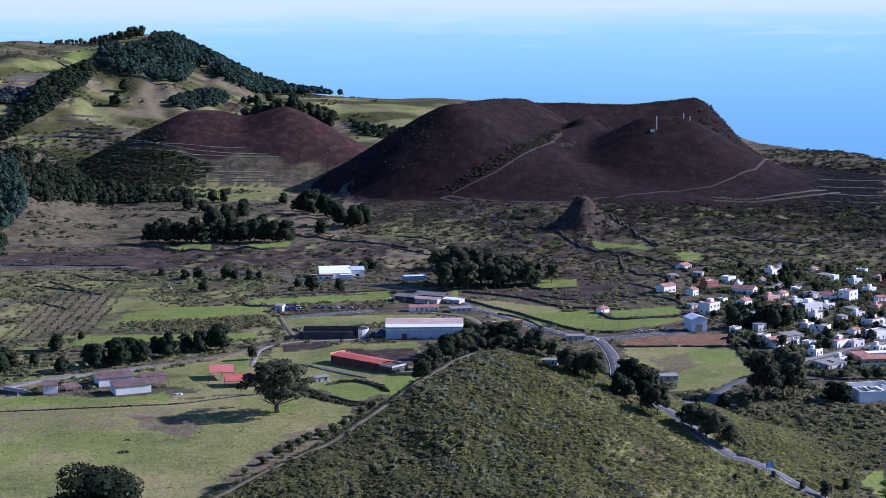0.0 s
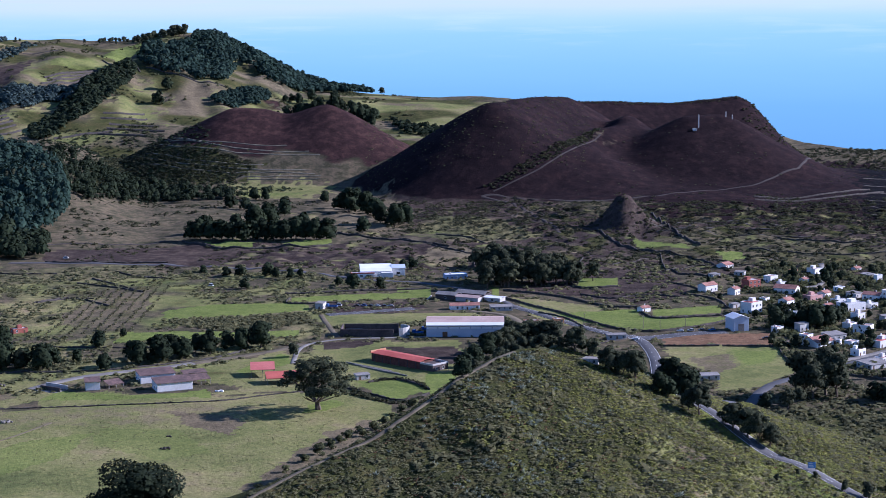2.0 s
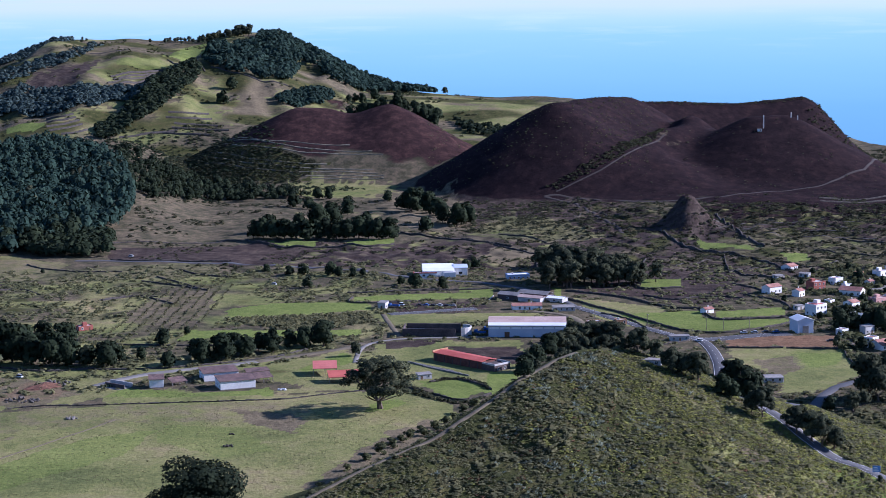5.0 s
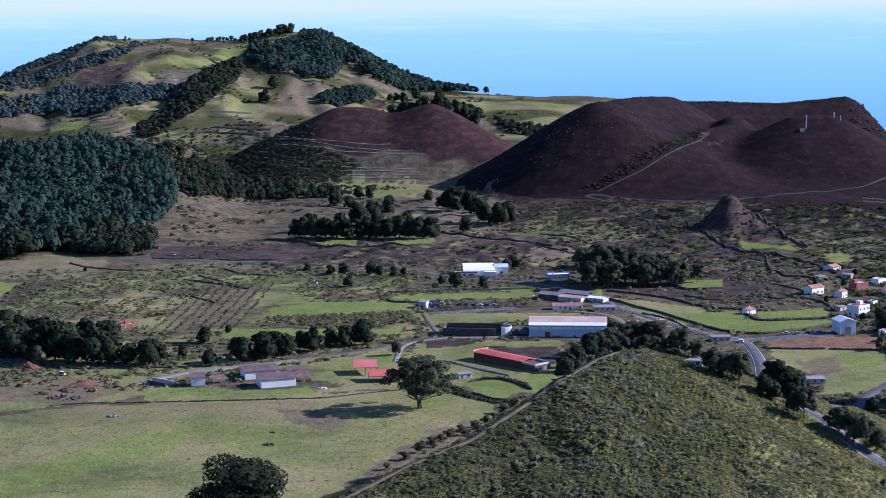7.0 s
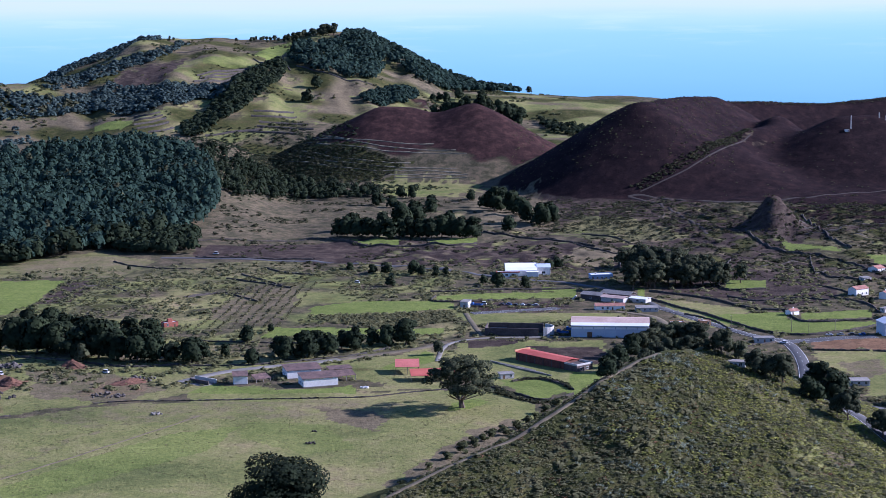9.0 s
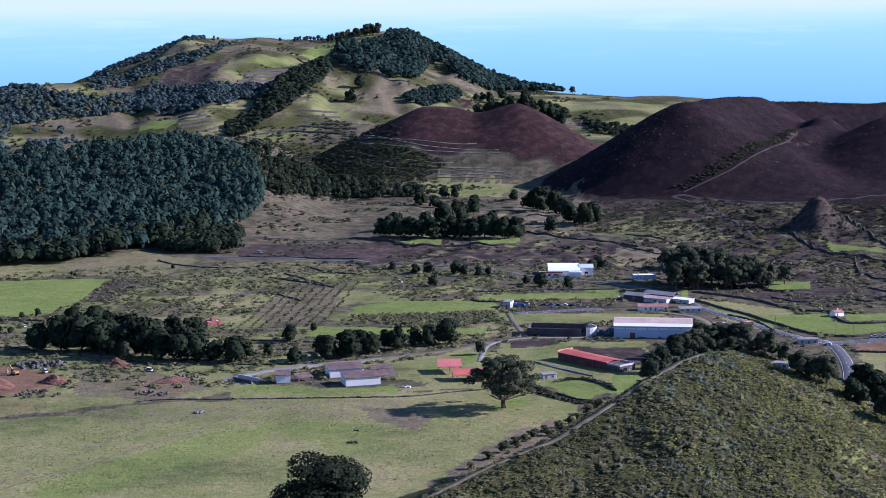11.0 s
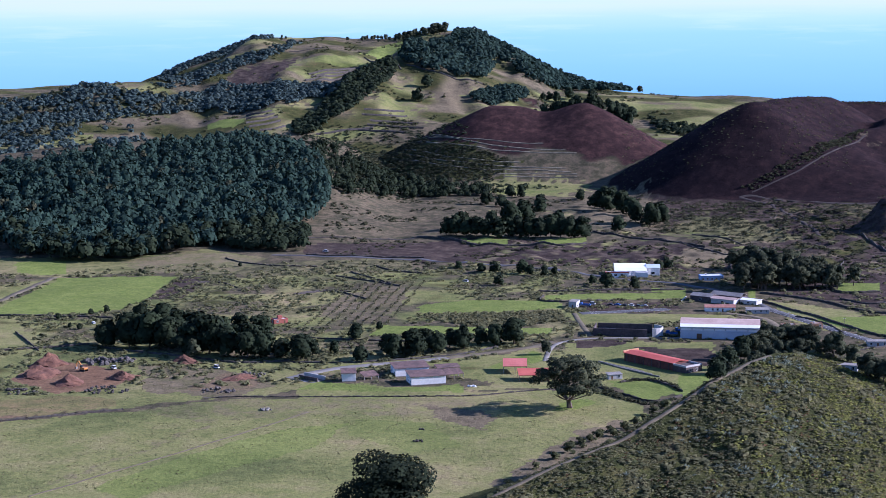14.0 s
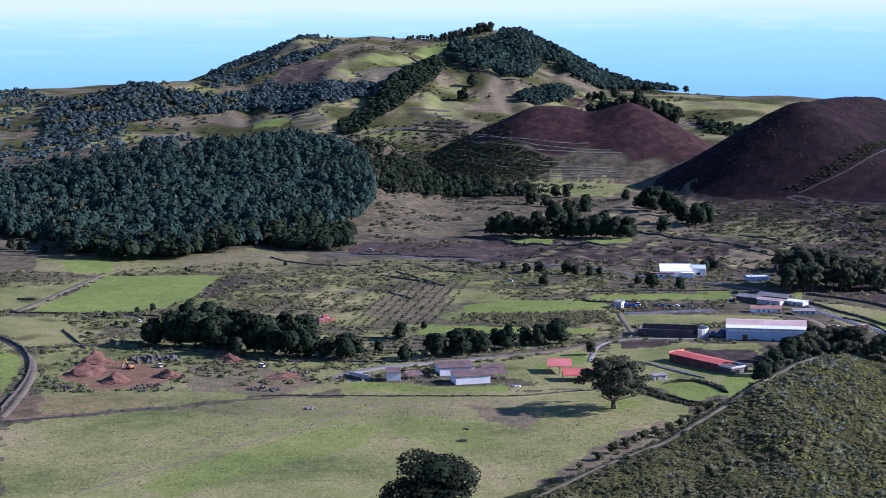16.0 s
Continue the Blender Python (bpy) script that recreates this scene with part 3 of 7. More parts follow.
# ---- plants ----
LEAF_DARK = leaf_material("broad_leaf", (0.016, 0.025, 0.015), (0.030, 0.042, 0.022), 0.2, 0.12)
LEAF_GUM = leaf_material("gum_leaf", (0.027, 0.039, 0.026), (0.095, 0.105, 0.065), 0.2)
LEAF_PINE = leaf_material("pine_needles", (0.018, 0.036, 0.032), (0.034, 0.060, 0.047), 0.15, 0.12)
# far leaves: distance haze put into the colour, paler and bluer
LEAF_HAZED = leaf_material("hazed_woods", (0.030, 0.050, 0.056), (0.064, 0.092, 0.092), 0.15, 0.12)
LEAF_OLIVE = leaf_material("olive_crowns", (0.040, 0.048, 0.030), (0.085, 0.088, 0.052), 0.15, 0.15)
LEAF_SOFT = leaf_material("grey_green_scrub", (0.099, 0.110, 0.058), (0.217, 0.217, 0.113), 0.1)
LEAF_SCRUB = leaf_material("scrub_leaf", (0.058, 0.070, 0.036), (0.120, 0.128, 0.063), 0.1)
# fresh green brightened, with sunlight put into the colour
LEAF_SUNLIT = leaf_material("sunlit_fresh_leaf", (0.165, 0.182, 0.050), (0.255, 0.262, 0.082), 0.1)
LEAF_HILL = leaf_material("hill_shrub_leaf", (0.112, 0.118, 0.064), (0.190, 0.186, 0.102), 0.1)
LEAF_MEADOW = leaf_material("meadow_grass", (0.103, 0.111, 0.054), (0.234, 0.213, 0.124), 0.1)
LEAF_DIM = leaf_material("dim_scrub_leaf", (0.026, 0.034, 0.021), (0.082, 0.085, 0.048), 0.1)
LEAF_AGAVE = leaf_material("agave_leaf", (0.090, 0.120, 0.100), (0.235, 0.275, 0.235), 0.1)
LEAF_RUST = leaf_material("withered_scrub", (0.096, 0.058, 0.038), (0.275, 0.169, 0.101), 0.1)
BARK = surface("bark", (0.07, 0.05, 0.035), (0.14, 0.11, 0.085), 1.2, 0.9, 8.0, 0.3, 0.6, 0.05)


def leaf_quads(centres, outward, size, rng, lift=0.5):
    """Small bent leaf clumps at the centres, facing roughly outward: vertices and quads."""
    n = len(centres)
    nrm = outward + rng.normal(0, lift, (n, 3))
    nrm /= np.linalg.norm(nrm, axis=1, keepdims=True) + 1e-9
    a = np.cross(nrm, rng.normal(0, 1, (n, 3)))
    a /= np.linalg.norm(a, axis=1, keepdims=True) + 1e-9
    b = np.cross(nrm, a)
    s = (size * rng.uniform(0.6, 1.4, n))[:, None]
    v = np.stack([centres - a * s - b * s * 0.6, centres + a * s * 0.7 - b * s, centres + a * s + b * s * 0.7 + nrm * s * 0.4, centres - a * s * 0.6 + b * s], 1)
    soft = outward * 0.85 + nrm * 0.15 + np.array([0, 0, 0.35])
    soft /= np.linalg.norm(soft, axis=1, keepdims=True)
    return v.reshape(-1, 3), np.arange(n * 4).reshape(-1, 4), np.repeat(soft, 4, 0)


def crown_mesh(name, seed, lobes, quads, spread, low, mat, leaf=0.05, flat=0.75, lump=1.0):
    """A crown of unit-height tree: leaf clumps over uneven lobes, with gaps between them."""
    rng = np.random.RandomState(seed)
    cen, rad = [], []
    for k in range(lobes):
        a, r = rng.uniform(0, math.tau), spread * math.sqrt(rng.uniform(0.02, 1)) * 0.72
        z = low + (0.92 - low) * rng.uniform(0.12, 0.88)
        squeeze = 1 - 0.55 * abs((z - low) / (0.95 - low) - 0.42) * 1.6
        cen.append((r * math.cos(a) * squeeze, r * math.sin(a) * squeeze, z))
        rad.append(rng.uniform(0.15, 0.23) * lump * (spread / 0.42) ** 0.5)
    cen += [(0, 0, 0.80), (0, 0, low + 0.3)]
    rad += [0.17, 0.24]
    cen, rad = np.array(cen), np.array(rad)
    pick = rng.choice(len(cen), quads, p=rad ** 2 / (rad ** 2).sum())
    out = rng.normal(0, 1, (quads, 3))
    out[:, 2] += 0.25
    out /= np.linalg.norm(out, axis=1, keepdims=True)
    depth = rng.uniform(0.55, 1.08, quads) ** 0.6
    p = cen[pick] + out * (rad[pick] * depth)[:, None] * np.array([1, 1, flat])
    heart = p - np.array([0, 0, low + 0.25])
    heart /= np.linalg.norm(heart, axis=1, keepdims=True) + 1e-6
    v, f, n = leaf_quads(p, out * 0.6 + heart * 0.5, np.full(quads, leaf), rng, 0.4)
    return mesh_from(name, v, f, mat, n)


def trunk_meshes(seed, top, spread, limbs, thick, mat):
    """A tapered trunk and its limbs, each a mesh of its own."""
    rng = np.random.RandomState(seed)
    made = []

    def limb(name, p, q, r0, r1, bend):
        bm, prev = bmesh.new(), None
        for k in range(4):
            t = k / 3
            c = p.lerp(q, t) + Vector((bend.x * math.sin(t * 3.1), bend.y * math.sin(t * 3.1), 0))
            r = r0 + (r1 - r0) * t
            ring = [bm.verts.new(c + Vector((r * math.cos(i * math.tau / 6), r * math.sin(i * math.tau / 6), 0))) for i in range(6)]
            if prev:
                for i in range(6):
                    bm.faces.new((prev[i], prev[(i + 1) % 6], ring[(i + 1) % 6], ring[i]))
            prev = ring
        bm.faces.new(prev)
        me = bpy.data.meshes.new(name)
        bm.to_mesh(me)
        bm.free()
        me.materials.append(mat)
        made.append((name, me))

    fork = Vector((rng.uniform(-0.02, 0.02), rng.uniform(-0.02, 0.02), top * 0.55))
    limb("trunk", Vector((0, 0, -0.03)), fork, thick * 1.35, thick * 0.8, Vector((rng.uniform(-0.02, 0.02), 0, 0)))
    for k in range(limbs):
        a = k * math.tau / limbs + rng.uniform(-0.5, 0.5)
        tip = Vector((math.cos(a) * spread * 0.62, math.sin(a) * spread * 0.62, top + rng.uniform(0.0, 0.28)))
        limb("limb", fork - Vector((0, 0, 0.02)), tip, thick * 0.6, thick * 0.18, Vector((0.03 * math.cos(a), 0.03 * math.sin(a), 0)))
    return made


def crowns(seed, count, lobes, quads, spread, low, mat, leaf, trunk_top, limbs, thick, lump=1.0):
    """Full crowns for trees seen near, and slighter ones of fewer, larger clumps for those far off."""
    trunks = [trunk_meshes(seed + k, trunk_top, spread * 0.85, limbs, thick, BARK) for k in range(count)]
    full = [(crown_mesh("crown", seed + k, lobes, quads, spread, low, mat, leaf, 0.75, lump), trunks[k]) for k in range(count)]
    slight = [(crown_mesh("crown", seed + k, lobes, quads // 4, spread, low, mat, leaf * 1.8, 0.75, lump), trunks[k]) for k in range(count)]
    return full, slight


KINDS = {
    "broad": (crowns(10, 4, 15, 2200, 0.44, 0.10, LEAF_DARK, 0.036, 0.34, 4, 0.022), "dark evergreen broadleaf tree with a dense round crown", "tree"),
    "gum": (crowns(40, 4, 20, 2600, 0.50, 0.22, LEAF_GUM, 0.026, 0.36, 5, 0.026, 0.58), "tall grey-green eucalyptus tree with an open ragged crown", "tree"),
    "fig": (crowns(110, 1, 26, 17000, 0.50, 0.06, LEAF_DARK, 0.0125, 0.2, 4, 0.03), "broad dark evergreen tree with a dense domed crown", "tree"),
    "old_gum": (crowns(97, 1, 60, 8600, 0.74, 0.22, LEAF_GUM, 0.0125, 0.27, 9, 0.036, 0.33), "spreading old eucalyptus standing alone in the meadow", "tree"),
    "shrub": (crowns(130, 3, 9, 900, 0.62, 0.02, LEAF_SCRUB, 0.045, 0.12, 3, 0.012), "low olive-green bush beside the hill track", "bush"),
    "scrubtree": (crowns(70, 2, 7, 800, 0.34, 0.16, LEAF_GUM, 0.045, 0.36, 3, 0.018), "small grey-green tree with a thin crown", "tree"),
}
plant_count = 0


def plant(kind, x, y, tall, wide):
    """One tree of trunk and crown, standing on the ground."""
    global plant_count
    plant_count += 1
    forms, label, category = KINDS[kind]
    full, slight = forms
    near = tall > 0.0135 * math.hypot(x, y)
    forms = full if near else slight
    crown, trunk = forms[plant_count % len(forms)]
    ob = thing("eucalyptus" if "gum" in kind else "bush" if kind == "shrub" else "tree", label, category)
    ob.matrix_world = Matrix.LocRotScale((x, y, height_at(x, y) - 0.1), Euler((0, 0, plant_count * 2.4)), (tall * wide, tall * wide, tall))
    for name, me in (*(trunk if near else trunk[:1]), ("crown", crown)):
        c = new(name, me)
        c.parent = ob


def scattered(corners, count, seed, keep=None):
    """Random places inside a polygon on the plan."""
    rng = np.random.RandomState(seed)
    c = np.array(corners, float)
    lo, hi = c.min(0), c.max(0)
    p = rng.uniform(lo, hi, (count, 2))
    ok = inside(p[:, 0], p[:, 1], corners)
    if keep is not None:
        ok &= keep(p[:, 0], p[:, 1])
    return p[ok], rng


def multiply(templates, places, wide, tall, rng):
    """Many copies of small templates, turned and sized, as one pair of arrays."""
    verts, faces, normals, base = [], [], [], 0
    z = height(places[:, 0], places[:, 1])
    which = rng.randint(0, len(templates), len(places))
    for k, (tv, tf, tn) in enumerate(templates):
        m = which == k
        n = int(m.sum())
        if not n:
            continue
        a = rng.uniform(0, math.tau, n)
        ca, sa = np.cos(a)[:, None], np.sin(a)[:, None]
        X = (tv[None, :, 0] * ca - tv[None, :, 1] * sa) * wide[m][:, None] + places[m, 0][:, None]
        Y = (tv[None, :, 0] * sa + tv[None, :, 1] * ca) * wide[m][:, None] + places[m, 1][:, None]
        Z = tv[None, :, 2] * tall[m][:, None] + z[m][:, None]
        verts.append(np.stack([X, Y, Z], -1).reshape(-1, 3))
        faces.append((tf[None] + (np.arange(n) * len(tv))[:, None, None] + base).reshape(-1, tf.shape[1]))
        normals.append(np.stack([tn[None, :, 0] * ca - tn[None, :, 1] * sa, tn[None, :, 0] * sa + tn[None, :, 1] * ca, np.broadcast_to(tn[None, :, 2], (n, len(tv)))], -1).reshape(-1, 3))
        base += n * len(tv)
    return np.concatenate(verts), np.concatenate(faces), np.concatenate(normals)


def pine_template(seed, quads=54):
    """A unit pine: tiers of drooping needle clumps round a narrow cone, above a bare foot."""
    rng = np.random.RandomState(seed)
    z = 0.16 + 0.84 * rng.uniform(0, 1, quads) ** 1.25
    r = 0.36 * (1.05 - z) ** 0.6 * rng.uniform(0.5, 1.1, quads)
    a = rng.uniform(0, math.tau, quads)
    p = np.stack([r * np.cos(a), r * np.sin(a), z], -1)
    out = np.stack([np.cos(a), np.sin(a), np.full(quads, 0.5)], -1)
    return leaf_quads(p, out, np.full(quads, 0.088), rng, 0.3)


def round_template(seed, quads=30):
    rng = np.random.RandomState(seed)
    out = rng.normal(0, 1, (quads, 3))
    out[:, 2] = np.abs(out[:, 2]) * 0.9 - 0.15
    out /= np.linalg.norm(out, axis=1, keepdims=True)
    lobe = rng.normal(0, 1, (5, 3))
    lobe /= np.linalg.norm(lobe, axis=1, keepdims=True)
    bulge = 0.86 + 0.26 * np.clip((out @ lobe.T).max(1) - 0.45, 0, 1) / 0.55
    p = out * np.array([0.40, 0.40, 0.52]) * (bulge * rng.uniform(0.78, 1.06, quads))[:, None] + np.array([0, 0, 0.45])
    return leaf_quads(p, out, np.full(quads, 0.80 / math.sqrt(quads)), rng, 0.22)


def bush_template(seed, quads=12, size=0.21):
    """A unit bush: a handful of leaf clumps over a low uneven dome."""
    rng = np.random.RandomState(seed)
    out = rng.normal(0, 1, (quads, 3))
    out[:, 2] = np.abs(out[:, 2]) + 0.1
    out /= np.linalg.norm(out, axis=1, keepdims=True)
    p = out * np.array([0.42, 0.42, 0.62]) * rng.uniform(0.6, 1.15, (quads, 1))
    v, f, n = leaf_quads(p, out, np.full(quads, size), rng, 0.35)
    n = n * 0.6 + np.array([0, 0, 0.75])
    return v, f, n / np.linalg.norm(n, axis=1, keepdims=True)


def agave_template(seed, leaves=11):
    """A unit agave: a rosette of stiff pointed leaves, each a folded blade."""
    rng = np.random.RandomState(seed)
    v, f = [], []
    for k in range(leaves):
        a = k * 2.4 + rng.uniform(-0.2, 0.2)
        up = rng.uniform(0.35, 1.2)
        d = np.array([math.cos(a) * math.cos(up), math.sin(a) * math.cos(up), math.sin(up)])
        s = np.array([-math.sin(a), math.cos(a), 0]) * 0.10
        tip = d * rng.uniform(0.8, 1.0)
        b = len(v)
        v += [d * 0.05 - s * 0.6, d * 0.45 - s, tip, d * 0.45 + s]
        f += [(b, b + 1, b + 2, b + 3)]
    v = np.array(v)
    n = v + np.array([0, 0, 0.6])
    return v, np.array(f), n / np.linalg.norm(n, axis=1, keepdims=True)


PINES = [pine_template(100 + k) for k in range(4)]
ROUNDS = [round_template(120 + k, 88) for k in range(5)]
BUSHES = [bush_template(140 + k, 22, 0.15) for k in range(5)]
FAR_ROUNDS = [round_template(130 + k, 26) for k in range(4)]
TUFTS = [bush_template(180 + k, 9, 0.145) for k in range(6)]
AGAVES = [agave_template(160 + k) for k in range(4)]


def growth(name, label, category, mat, templates, places, rng, wide, tall, skew=1.0):
    n = len(places)
    w = wide[0] + (wide[1] - wide[0]) * rng.uniform(0, 1, n) ** skew
    h = w * rng.uniform(tall[0], tall[1], n)
    v, f, n = multiply(templates, places, w, h, rng)
    return tagged(new(name, mesh_from(name, v, f, mat, n)), label, category, kind="stuff")


# ---- field walls, roads and tracks ----
STONE = surface("lava_stone", (0.042, 0.038, 0.034), (0.095, 0.083, 0.070), 0.35, 0.95, 2.2, 0.45, 0.8, 0.2)
ASPHALT = surface("asphalt", (0.065, 0.066, 0.072), (0.095, 0.095, 0.10), 0.08, 0.9, 1.5, 0.15, 0.2, 0.02)
CONCRETE = surface("worn_concrete", (0.15, 0.14, 0.125), (0.25, 0.235, 0.21), 0.12, 0.9, 1.2, 0.2, 0.2, 0.02)
EARTH = surface("packed_earth", (0.095, 0.078, 0.050), (0.165, 0.138, 0.088), 0.1, 0.95, 0.9, 0.3, 0.5, 0.1)
CINDER = surface("cinder_track", (0.030, 0.024, 0.022), (0.052, 0.042, 0.036), 0.1, 0.95, 0.9, 0.3, 0.5, 0.1)
ROAD_PAINT = surface("road_paint", (0.60, 0.60, 0.58), (0.75, 0.75, 0.72), 0.5, 0.7, 3.0, 0.2, 0.1, 0.01)


def resampled(points, step):
    """Points at even steps along a smoothed line on the plan, with the way at each."""
    p = np.array(points, float)
    for _ in range(2):
        q = np.empty((2 * len(p) - 2, 2))
        q[0::2], q[1::2] = 0.75 * p[:-1] + 0.25 * p[1:], 0.25 * p[:-1] + 0.75 * p[1:]
        p = np.concatenate([p[:1], q, p[-1:]])
    s = np.concatenate([[0], np.cumsum(np.hypot(*np.diff(p, axis=0).T))])
    t = np.linspace(0, s[-1], max(3, int(s[-1] / step)))
    q = np.stack([np.interp(t, s, p[:, 0]), np.interp(t, s, p[:, 1])], -1)
    way = np.gradient(q, axis=0)
    way /= np.linalg.norm(way, axis=1, keepdims=True) + 1e-9
    return q, way


def swept(points, step, profile, jitter, seed, material_, name, lift=0.0, follow=True):
    """A strip of the given cross-section (across, up) laid over the ground along a line."""
    q, way = resampled(points, step)
    side = np.stack([way[:, 1], -way[:, 0]], -1)
    rng = np.random.RandomState(seed)
    rows = []
    for across, up in profile:
        xy = q + side * across
        z = height(xy[:, 0], xy[:, 1]) if follow else height(q[:, 0], q[:, 1])
        rows.append(np.c_[xy, z + up + lift])
    v = np.stack(rows, 1)
    v = v + rng.normal(0, 1, v.shape) * jitter
    n, k = v.shape[:2]
    i = (np.arange(n - 1)[:, None] * k + np.arange(k - 1)[None]).ravel()
    f = np.stack([i, i + 1, i + k + 1, i + k], -1)
    return mesh_from(name, v.reshape(-1, 3), f, material_)


def stone_wall(points, tall, wide):
    w = wide / 2
    me = swept(points, 1.6, ((-w * 1.1, -0.5), (-w * 0.95, tall * 0.6), (-w * 0.6, tall), (w * 0.6, tall), (w * 0.95, tall * 0.6), (w * 1.1, -0.5)), 0.2, len(points) * 7 + int(tall * 10), STONE, "dry_stone_wall")
    tagged(new("dry_stone_wall", me), "low dark lava dry-stone field wall", "field wall", group="field walls")


ROADS = []


def road_strip(kind, points, wide):
    mat, label = {"asphalt": (ASPHALT, "grey asphalt country road"), "concrete": (CONCRETE, "pale worn concrete lane"), "earth": (EARTH, "bare earth track"), "cinder": (CINDER, "dark cinder track over the slopes")}[kind]
    w = wide / 2
    ROADS.append((resampled(points, 3.0)[0], w))
    me = swept(points, 3.0, ((-w - 0.3, -0.25), (-w, 0.06), (0, 0.12), (w, 0.06), (w + 0.3, -0.25)), 0.0 if kind != "earth" else 0.04, 5, mat, "road", 0.12)
    ob = tagged(new("road", me), label, "road", kind="structure")
    if kind == "asphalt" and wide > 6:
        for off in (-w + 0.25, w - 0.25):
            line = new("edge_line", swept(points, 3.0, ((off - 0.09, 0.10), (off + 0.09, 0.10)), 0.0, 5, ROAD_PAINT, "edge_line", 0.14))
            line.parent = ob
        q, way = resampled(points, 3.0)
        for k in range(2, len(q) - 3, 4):
            dash = new("lane_dash", swept([tuple(q[k]), tuple((q[k] + q[k + 1]) / 2), tuple(q[k + 1])], 1.2, ((-0.08, 0.13), (0.08, 0.13)), 0.0, 5, ROAD_PAINT, "lane_dash", 0.14))
            dash.parent = ob


def terrace_line(points, tall):
    me = swept(points, 4.0, ((-1.2, -0.8), (-0.7, tall * 0.9), (0.5, tall), (1.2, 0.0)), 0.2, len(points) * 5 + int(tall * 10), STONE, "terrace_wall")
    tagged(new("terrace_wall", me), "dark terrace wall following the slope", "terrace wall", group="terraces")


stone_wall(((12, 1150), (28, 1121), (42, 1101), (62, 1065), (78, 1031), (100, 1016), (126, 1029), (151, 1054)), 1.2, 0.8)
stone_wall(((101, 1105), (101, 1088), (106, 1064), (127, 1069), (151, 1075)), 1.2, 0.8)
stone_wall(((101, 1511), (105, 1463), (115, 1405), (145, 1372)), 1.8, 1.3)
stone_wall(((161, 1637), (163, 1545), (169, 1471), (178, 1399)), 1.8, 1.3)
stone_wall(((78, 1340), (72, 1298), (68, 1253), (62, 1214), (64, 1191), (75, 1181), (94, 1189)), 1.3, 0.8)
stone_wall(((13, 1177), (33, 1168), (52, 1154), (68, 1129), (83, 1107), (100, 1105)), 1.3, 0.8)
stone_wall(((103, 973), (122, 970), (135, 972)), 1.0, 0.8)
stone_wall(((137, 972), (155, 972), (166, 970)), 1.0, 0.8)
stone_wall(((-260, 1458), (-233, 1418), (-207, 1401), (-171, 1413), (-147, 1403), (-127, 1419)), 1.4, 0.8)
stone_wall(((141, 1358), (137, 1301), (136, 1269), (171, 1228)), 1.3, 0.8)
stone_wall(((143, 1380), (164, 1347), (178, 1301), (182, 1267)), 1.3, 0.8)
stone_wall(((-138, 1165), (-104, 1171), (-73, 1181), (-38, 1191)), 1.2, 0.8)
stone_wall(((-85, 1132), (-107, 1122), (-134, 1124), (-132, 1147)), 1.0, 0.8)
stone_wall(((181, 991), (168, 971), (167, 927), (168, 894)), 0.8, 0.8)
stone_wall(((-72, 864), (-53, 844), (-41, 831), (-28, 850)), 1.0, 0.6)
stone_wall(((-61, 878), (-50, 889), (-37, 876), (-28, 860)), 1.0, 0.6)
stone_wall(((-465, 943), (-449, 928), (-430, 904), (-411, 870), (-399, 839), (-387, 801), (-378, 763)), 1.4, 1.0)
stone_wall(((-366, 739), (-350, 747), (-334, 757), (-317, 767), (-297, 781)), 0.8, 0.8)
stone_wall(((-266, 812), (-250, 818), (-221, 821), (-176, 829), (-136, 834), (-126, 839), (-110, 848), (-93, 855)), 0.5, 0.6)
stone_wall(((-506, 1028), (-487, 1029), (-449, 1032), (-398, 1033)), 1.0, 0.8)
stone_wall(((-437, 972), (-419, 946), (-399, 917)), 1.0, 0.8)
stone_wall(((-431, 906), (-403, 925), (-378, 942)), 1.0, 0.8)
stone_wall(((-368, 934), (-338, 920), (-305, 912), (-274, 898), (-248, 910)), 1.0, 0.8)
stone_wall(((-247, 907), (-212, 907), (-183, 922), (-153, 938), (-138, 964)), 0.8, 0.8)
stone_wall(((-623, 1269), (-597, 1278), (-590, 1283)), 1.0, 0.8)
stone_wall(((-343, 1316), (-314, 1312), (-280, 1322), (-248, 1322)), 1.0, 0.8)
stone_wall(((-518, 1079), (-506, 1080)), 1.3, 0.8)
stone_wall(((-278, 1271), (-246, 1244), (-232, 1238)), 1.0, 0.8)
stone_wall(((-263, 979), (-234, 974), (-193, 972)), 0.8, 0.8)
stone_wall(((-129, 1496), (-102, 1463), (-62, 1445), (-29, 1398)), 1.3, 0.8)
stone_wall(((134, 1159), (158, 1135), (158, 1101)), 1.0, 0.8)
stone_wall(((188, 895), (201, 885), (211, 876)), 1.1, 0.8)
stone_wall(((35, 1089), (52, 1074), (61, 1035)), 0.8, 0.8)
stone_wall(((17, 1405), (-6, 1363), (-8, 1272)), 0.8, 0.8)
stone_wall(((135, 1263), (158, 1297), (178, 1299)), 0.9, 0.8)
stone_wall(((66, 1163), (86, 1140), (107, 1157), (132, 1143)), 0.9, 0.8)
stone_wall(((38, 1303), (41, 1256), (44, 1212)), 0.9, 0.8)
stone_wall(((183, 1322), (205, 1291), (229, 1329)), 0.9, 0.8)
stone_wall(((214, 1375), (247, 1355), (275, 1339), (321, 1346)), 0.9, 0.8)
stone_wall(((251, 1461), (283, 1426), (311, 1403), (375, 1435)), 0.9, 0.8)
stone_wall(((-42, 1493), (-12, 1473), (22, 1404)), 0.9, 0.8)
stone_wall(((26, 1608), (47, 1651), (73, 1603)), 0.9, 0.8)
stone_wall(((-372, 1388), (-324, 1423), (-264, 1456)), 0.9, 0.8)
stone_wall(((-295, 1220), (-267, 1203), (-238, 1177)), 0.9, 0.8)
